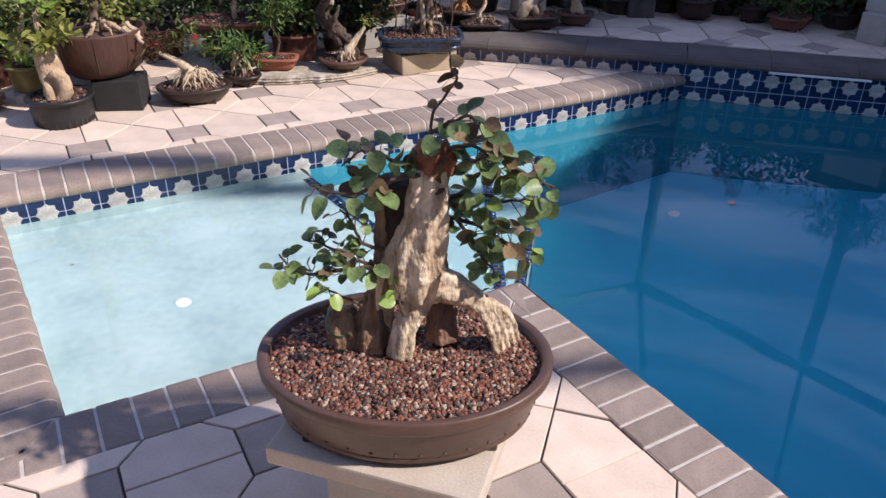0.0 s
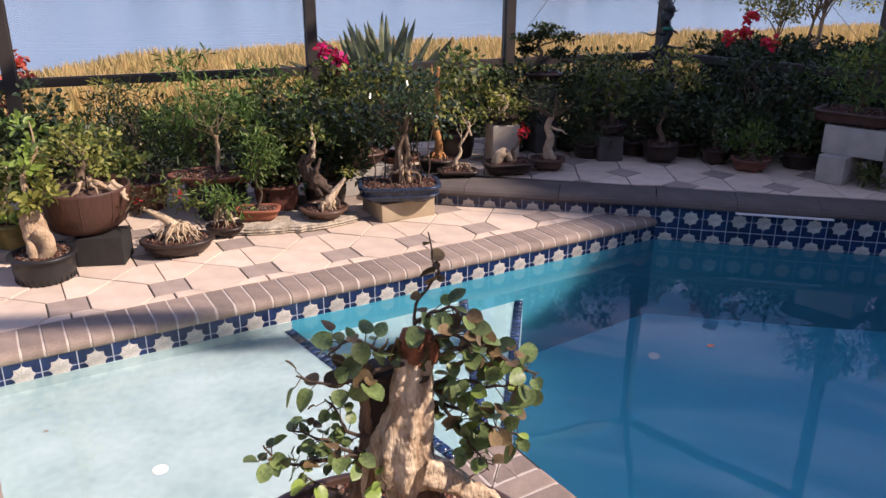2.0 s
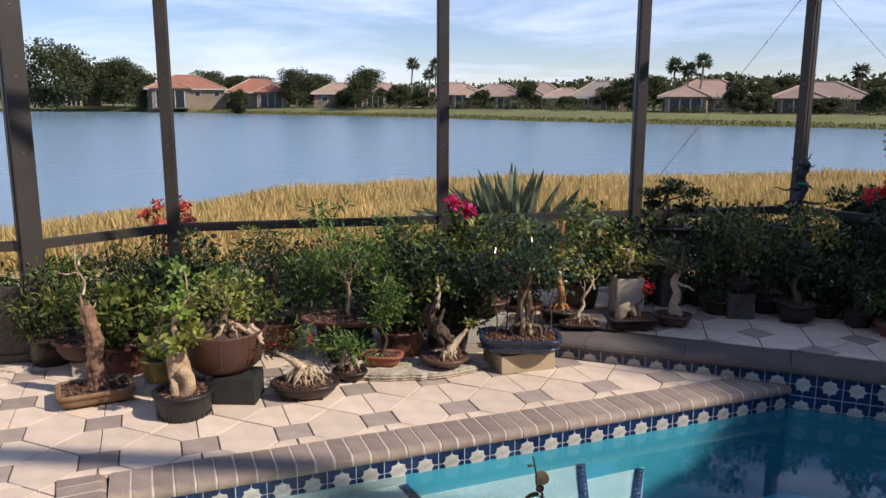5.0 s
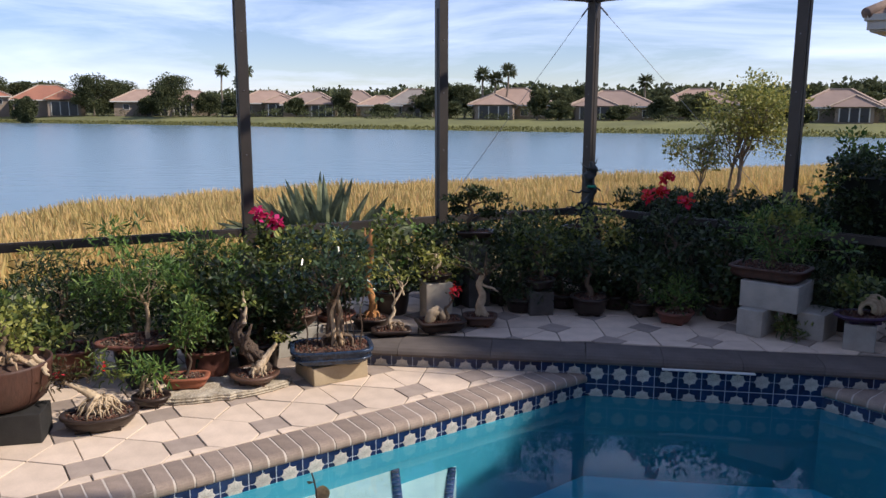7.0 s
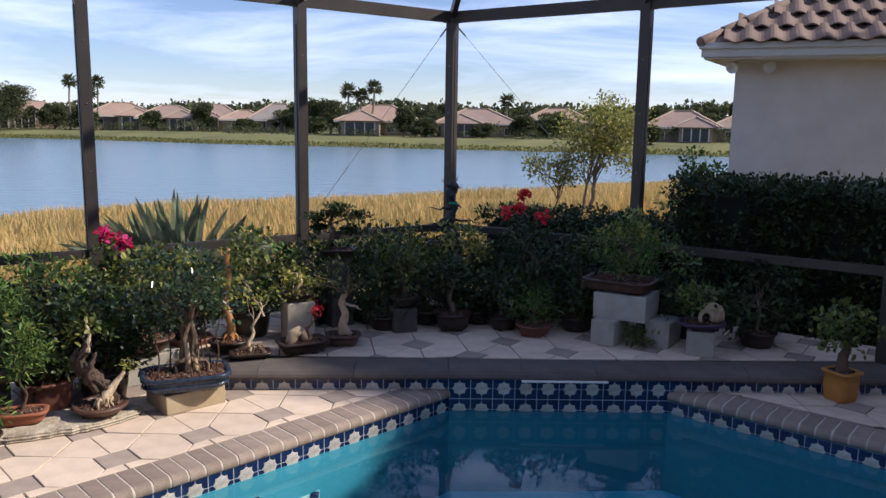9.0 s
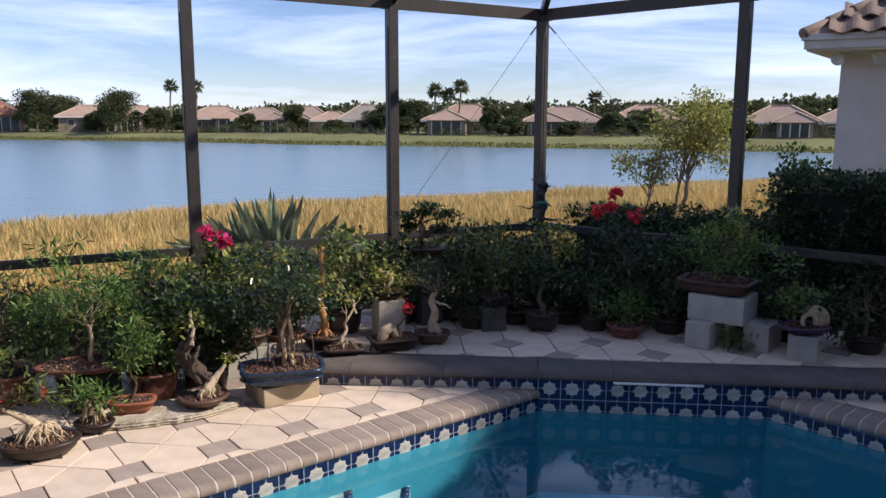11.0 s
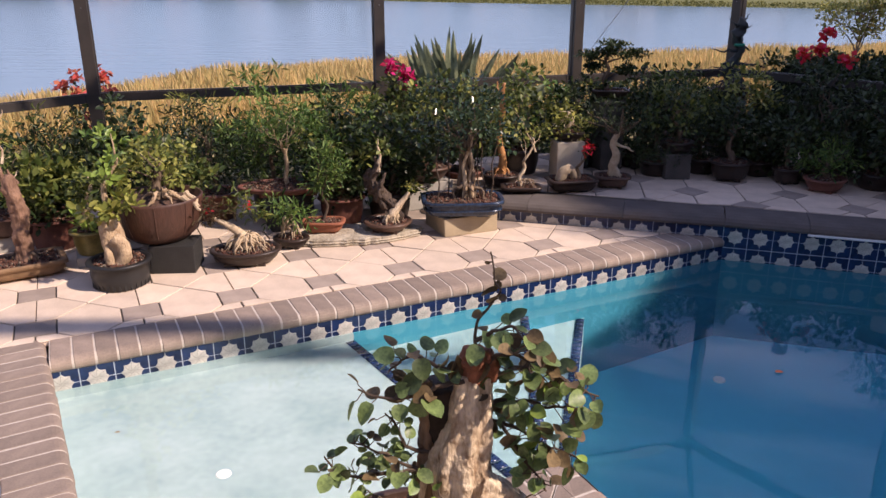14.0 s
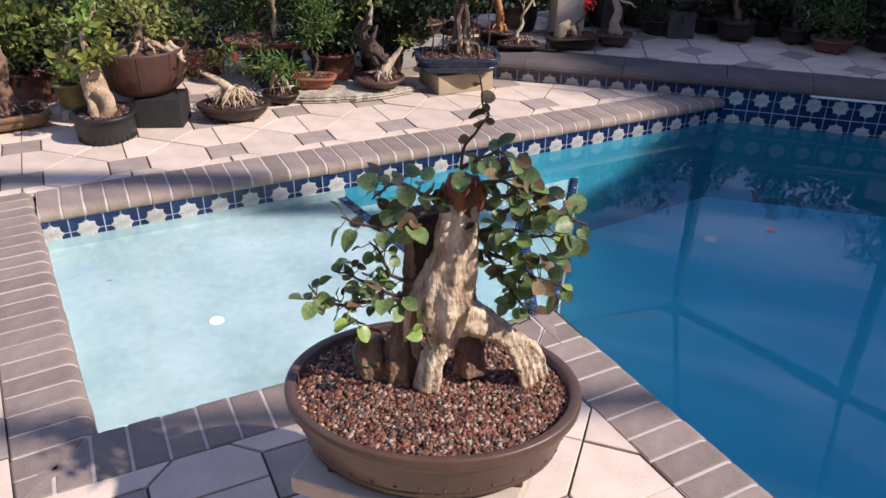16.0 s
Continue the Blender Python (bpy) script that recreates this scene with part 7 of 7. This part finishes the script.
bougain("magenta bougainvillea sprays above the rail", (-1.28, 5.60, 0.1), [(-0.02, 0.08, 0.90), (0.07, 0.10, 0.84), (0.12, 0.06, 0.79)], M_PINK, 4)
bougain("red bougainvillea sprays outside the screen", (-3.75, 5.35, -0.12), [(-0.12, 0.05, 1.02), (0.06, 0.1, 0.98), (0.22, 0.0, 0.92), (0.0, -0.1, 0.9), (-0.02, 0.05, 0.7), (-0.25, 0.05, 0.95), (0.12, 0.05, 1.05)], M_SALMON, 5)
bougain("bright red bougainvillea above the terrace rail", (2.12, 6.62, 0.15), [(-0.10, 0.02, 1.08), (-0.24, 0.05, 0.90), (0.06, -0.04, 0.87), (-0.14, 0, 0.94)], M_RED, 6)

# --- outside the screen ---
ag = root("agave", "large clump of grey-green strap leaves outside the screen", "agave", pose(-1.07, 7.2, ground_z(-1.07, 7.2)))
rng = random.Random(12)
hb = 0.52 - ground_z(-1.07, 7.2)
for sx in (-0.28, 0.04, 0.36):
    part("stem", tube(bmesh.new(), bend((sx * 0.6, 0, -0.05), (sx, 0, hb), rng, 0.03, 6), [0.09] * 7, 12, 0.2, 12), M_L_AGAVE, ag)
for k in range(74):
    fan = rng.uniform(-1.25, 1.3)
    dep = rng.gauss(-0.15, 0.34)
    L = rng.uniform(0.55, 0.92) * 0.85 * (1 - 0.12 * abs(fan))
    d = Vector((math.sin(fan), dep, math.cos(fan) + 0.12)).normalized()
    s = d.cross(Vector((rng.gauss(0, 0.35), 1, rng.gauss(0.2, 0.3)))).normalized()
    nrm = s.cross(d)
    bm = bmesh.new()
    rows = []
    for i in range(8):
        t = i / 7
        c = d * L * t + Vector((0, 0, -0.10 * L * t * t * abs(math.sin(fan))))
        wd = 0.037 * min(1, 0.45 + 2.2 * t) * (1 - t ** 4) + 0.001
        rows.append([bm.verts.new(c + s * wd + nrm * wd * 0.45), bm.verts.new(c), bm.verts.new(c - s * wd + nrm * wd * 0.45)])
    for a, b in zip(rows, rows[1:]):
        bm.faces.new((a[0], a[1], b[1], b[0]))
        bm.faces.new((a[1], a[2], b[2], b[1]))
    part("leaf", bm, M_L_AGAVE, ag).location = (fan * 0.36 - 0.06 + rng.uniform(-0.12, 0.12), rng.uniform(-0.12, 0.08), hb - 0.04)

cs = []
for k in range(260):
    t = (k % 130) / 129
    p = Vector((-5.2, 4.3)).lerp(Vector((1.7, 8.0)), t) + Vector((-0.25, 0.45)) * (k // 130)
    cs.append((p.x + random.uniform(-0.15, 0.2), p.y + random.uniform(0.0, 0.4), 0.08 + random.uniform(-0.1, 0.30 if -2.1 < p.x < -0.2 else (0.22 if p.x < -2.6 else 0.55))))
tagged(obj("bank_shrubs", foliage(cs, 130, 0.15, 0.05, "oval"), M_L_DARK), "low dark shrubs just outside the screen", "shrubs", kind="stuff")
cs = [(random.uniform(-3.5, 3.5), 8.6 + 0.5 * random.uniform(-1, 1) + 0.25 * random.random(), 0) for _ in range(60)]
cs = [(x, y + 0.35 * x, ground_z(x, y + 0.35 * x) + random.uniform(0.1, 0.5)) for x, y, _ in cs if not -2.3 < x < -0.1]
tagged(obj("bank_weeds", foliage(cs, 40, 0.2, 0.06, "lance"), M_L_LIME), "pale green weeds between screen and reeds", "weeds", kind="stuff")


def hedge(lab, a, b, w, h, per, seed):
    rng = random.Random(seed)
    d = (b - a)
    n = Vector((-d.y, d.x)).normalized()
    c = []
    for _ in range(int(d.length * h * 170)):
        t, s, z = rng.random(), rng.uniform(-0.5, 0.5), rng.uniform(0.05, 1.0)
        if rng.random() < 0.75:
            if rng.random() < 0.55:
                s = -0.5 + 0.12 * rng.random()
            else:
                z = 1.0 - 0.1 * rng.random()
        p = a + d * t + n * s * w
        c.append((p.x, p.y, -0.1 + (h + 0.1) * z * (1 + 0.06 * noise.noise((p.x * 2, p.y * 2, 1)))))
    th = root("hedge", lab, "hedge")
    obj("foliage", foliage(c, per, 0.07, 0.045, "oval"), M_L_DARK, th)
    # added solid block; the hedge's inner shade is put into its near-black colour
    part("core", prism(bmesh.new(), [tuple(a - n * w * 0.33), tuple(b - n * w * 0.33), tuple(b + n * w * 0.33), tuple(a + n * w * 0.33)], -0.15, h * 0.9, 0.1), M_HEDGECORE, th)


hedge("dense dark clipped hedge outside the screen", Vector((3.75, 7.05)), Vector((7.4, 3.9)), 1.0, 1.36, 40, 1)
hedge("lower dark hedge behind the corner", Vector((2.15, 8.55)), Vector((3.9, 7.2)), 0.8, 0.90, 40, 2)

g0 = ground_z(4.74, 13.2)
tr = root("tree", "small multi-stemmed tree with sparse yellow-green leaves by the lake", "tree", pose(4.55, 13.2, g0))
rng = random.Random(21)
tops = clumps(rng, (0.28, 0, 2.0), (0.78, 0.7, 0.50), 62, 0.1) + clumps(rng, (0.62, 0, 1.5), (0.42, 0.5, 0.42), 22, 0.1) + clumps(rng, (-0.52, 0.05, 1.22), (0.55, 0.45, 0.30), 26, 0.1) + clumps(rng, (-0.05, 0, 1.55), (0.5, 0.4, 0.3), 14, 0.1)
for a, b, r in (((-0.12, 0, -0.1), (0.40, 0, 1.6), 0.05), ((-0.05, 0.05, -0.1), (0.15, 0.1, 1.7), 0.032), ((-0.28, 0.0, -0.1), (-0.55, 0.1, 1.3), 0.022)):
    q = bend(a, b, rng, 0.1, 9)
    part("trunk", tube(bmesh.new(), q, list(np.linspace(r, r * 0.35, 10)), 9, 0.15, 9), M_TRUNKFAR, tr, "", True)
    for c in tops:
        if (Vector(c) - q[-1]).length < 0.75 and rng.random() < 0.4:
            part("branch", tube(bmesh.new(), bend(q[rng.randint(5, 9)], c, rng, 0.1, 5), [0.013, 0.011, 0.009, 0.007, 0.005, 0.003], 6), M_TRUNKFAR, tr)
obj("crown", foliage(tops, 46, 0.16, 0.062, "oval"), M_L_TREE, tr)
bu = root("bush", "light-green bush beside the neighbouring house", "bush", pose(5.60, 10.8, ground_z(5.6, 10.8)))
obj("crown", foliage(clumps(rng, (0, 0, 0.95), (0.5, 0.5, 0.75), 30, 0.2), 50, 0.15, 0.08, "oval"), M_L_FERN, bu)
part("trunk", tube(bmesh.new(), bend((0, 0, -0.1), (0.05, 0, 1.2), rng, 0.08, 6), [0.06, 0.055, 0.05, 0.045, 0.04, 0.03, 0.02], 8), M_TRUNKFAR, bu)

# --- neighbouring house ---
nb = root("neighbour_house", "cream stucco house with brown tile roof beyond the hedge", "house")
d1, PERP = Vector((0.89, -0.46)).normalized(), Vector((0.46, 0.89)).normalized()
E0 = Vector((4.62, 8.95))
SIDE = Vector((0.62, 0.785)).normalized()
E1, E3 = E0 + d1 * 3.5, E0 + SIDE * 3.6
W0 = E0 + PERP * 0.45 + d1 * 0.42
part("wall", prism(bmesh.new(), [W0, E1 + PERP * 0.45 - d1 * 0.4, E1 + SIDE * 3.4 - d1 * 0.4, W0 + SIDE * 2.9], -0.2, 2.70, 0.001), M_STUCCO, nb, "smooth cream stucco wall")
part("soffit", prism(bmesh.new(), [E0 + (d1 + PERP) * 0.06, E1 + PERP * 0.06, E1 + SIDE * 3.6, E3], 2.66, 2.70, 0.001), M_FASCIA, nb)
for z_, w_, h_, o_ in ((2.735, 0.05, 0.10, 0.05), (2.815, 0.05, 0.07, 0.02)):
    bm = bmesh.new()
    beam(bm, (*(E0 + (d1 + PERP) * o_), z_), (*(E1 + PERP * o_), z_), w_, h_)
    beam(bm, (*(E0 + (d1 + PERP) * o_), z_), (*(E3 + d1 * o_), z_), w_, h_)
    part("fascia", bm, M_FASCIA, nb)
RISE, HIP = 0.58, 1.7
rf = part("roof", bmesh.new(), M_ROOFTILE, nb, "brown concrete tile roof")
bm = bmesh.new()
hip = E0 + (d1 + PERP) * HIP
top = 2.85 + RISE * HIP
v0, v1, v2, v3, v4, v5 = [bm.verts.new(v) for v in ((*E0, 2.85), (*E1, 2.85), (*(E1 + PERP * HIP), top), (*hip, top), (*(hip + SIDE * 0.8), top), (*E3, 2.85))]
bm.faces.new((v0, v1, v2, v3))
bm.faces.new((v0, v3, v4, v5))
bm.to_mesh(rf.data)
bm.free()
tm = []
for z_ in (0.0, 1.0):
    for k in range(9):
        w = math.pi * 2 * k / 8
        tm.append((0.27 * k / 8, z_ * 0.44, 0.026 * math.cos(w) + (0.040 if z_ == 0 else 0.012)))
tile_r = bpy.data.meshes.new("roof_tile")
tile_r.from_pydata(tm + [(x, y, z - 0.018) for x, y, z in tm], [], [(k, k + 1, k + 10, k + 9) for k in range(8)] + [(18 + k, 27 + k, 28 + k, 19 + k) for k in range(8)] + [(k, 18 + k, 19 + k, k + 1) for k in range(8)])
tile_r.update()
slope, yaw = math.degrees(math.atan(RISE)), math.degrees(math.atan2(d1.y, d1.x))
for row in range(6):
    up = row * 0.32 - 0.05
    for col in range(14):
        x = col * 0.272 + 0.136 * (row % 2)
        if x < up + 0.12:
            continue
        p = E0 + d1 * x + PERP * up
        t = obj("roof_tile", tile_r, M_ROOFTILE, rf)
        t.matrix_basis = pose(p.x, p.y, 2.86 + up * RISE, 0, 0, yaw) @ pose(0, 0, 0, slope)
way = Vector((*(hip - E0), RISE * HIP))
for k in range(7):
    t = part("ridge_tile", lathe(bmesh.new(), [(0.062, -0.02), (0.066, 0.0), (0.052, 0.40)], seg=14), M_ROOFTILE, rf, "", True)
    t.matrix_basis = Matrix.Translation(Vector((*E0, 2.85)) + way * (k / 7 + 0.01)) @ way.to_track_quat("Z", "Y").to_matrix().to_4x4()
fl = root("flood_light", "pair of white flood lamps under the neighbouring eave", "lamp", pose(W0.x, W0.y, 2.56, 0, 0, yaw))
for sx, tz in ((0.0, 35), (0.34, -40)):
    hd = part("lamp_head", lathe(bmesh.new(), [(0.028, 0), (0.045, 0.05), (0.075, 0.14), (0.07, 0.145), (0.03, 0.1)], seg=18), M_WHITE, fl, "white lamp head", True)
    hd.matrix_basis = pose(sx, -0.07, 0.07, 120, tz, 0)
part("bracket", box(bmesh.new(), 0.42, 0.05, 0.05, (0.17, -0.025, 0.07), 0.005), M_WHITE, fl)

# --- broad shade tree beside the pool ---
sh = root("shade_tree", "broad dense shade tree beyond the pool", "tree", pose(10.4, 5.4, -0.12))
rng = random.Random(33)
tops = clumps(rng, (-0.7, 0.0, 6.2), (2.3, 1.9, 1.6), 170, 0.1)
stem = bend((0, 0, -0.1), (0.0, -0.1, 4.9), rng, 0.05, 8)
part("trunk", tube(bmesh.new(), stem, list(np.linspace(0.26, 0.14, 9)), 12, 0.15, 4), M_TRUNKFAR, sh, "", True)
for c in tops[:40]:
    part("branch", tube(bmesh.new(), bend(stem[rng.randint(5, 8)], c, rng, 0.08, 6), [0.09, 0.075, 0.06, 0.045, 0.03, 0.02, 0.01], 6), M_TRUNKFAR, sh)
obj("crown", foliage(tops, 240, 0.42, 0.20, "oval"), M_L_MID, sh)

# --- unseen own house: tall wing added to shade the pool, low wing behind ---
own = root("house", "unseen tan stucco house wings added round the pool", "house")


def wing(x0, y0, x1, y1, eave, ridge):
    """A one-storey wing with a hipped tile roof."""
    part("wall", prism(bmesh.new(), [Vector((x0, y0)), Vector((x1, y0)), Vector((x1, y1)), Vector((x0, y1))], -0.1, eave, 0.001), M_TANSTUCCO, own)
    bm = bmesh.new()
    v = [bm.verts.new((*p, eave)) for p in ((x0 - 0.4, y0 - 0.4), (x1 + 0.4, y0 - 0.4), (x1 + 0.4, y1 + 0.1), (x0 - 0.4, y1 + 0.1))]
    h = min(x1 - x0, y1 - y0) / 2
    m = Vector(((x0 + x1) / 2, (y0 + y1) / 2))
    e = Vector((max(0, (x1 - x0) / 2 - h), max(0, (y1 - y0) / 2 - h)))
    r1, r2 = bm.verts.new((*(m - e), ridge)), bm.verts.new((*(m + e), ridge))
    tall = e.y > e.x
    fs = ((v[0], v[1], r1), (v[1], v[2], r2, r1), (v[2], v[3], r2), (v[3], v[0], r1, r2)) if tall else ((v[3], v[0], r1), (v[0], v[1], r2, r1), (v[1], v[2], r2), (v[2], v[3], r1, r2))
    for f in fs + ((v[3], v[2], v[1], v[0]),):
        bm.faces.new(f)
    part("roof", bm, M_ROOFTILE, own)


wing(7.3, -1.5, 12.0, 4.0, 5.0, 6.3)
wing(-8.0, -8.0, 7.0, -1.5, 2.85, 4.9)

# --- fallen leaves on the water ---
for x, y, sz, m in ((1.218, 3.36, 0.045, M_TERRA), (-1.58, 2.25, 0.022, M_L_BRONZE)):
    bm = bmesh.new()
    round_leaf(bm, Matrix.Diagonal((sz, sz * 0.8, sz * 0.5, 1)))
    tagged(part("fallen_leaf", bm, m, None, "", True), "small fallen leaf floating on the pool water", "leaf").matrix_basis = pose(x, y, WATER + 0.004, 0, 0, 40)
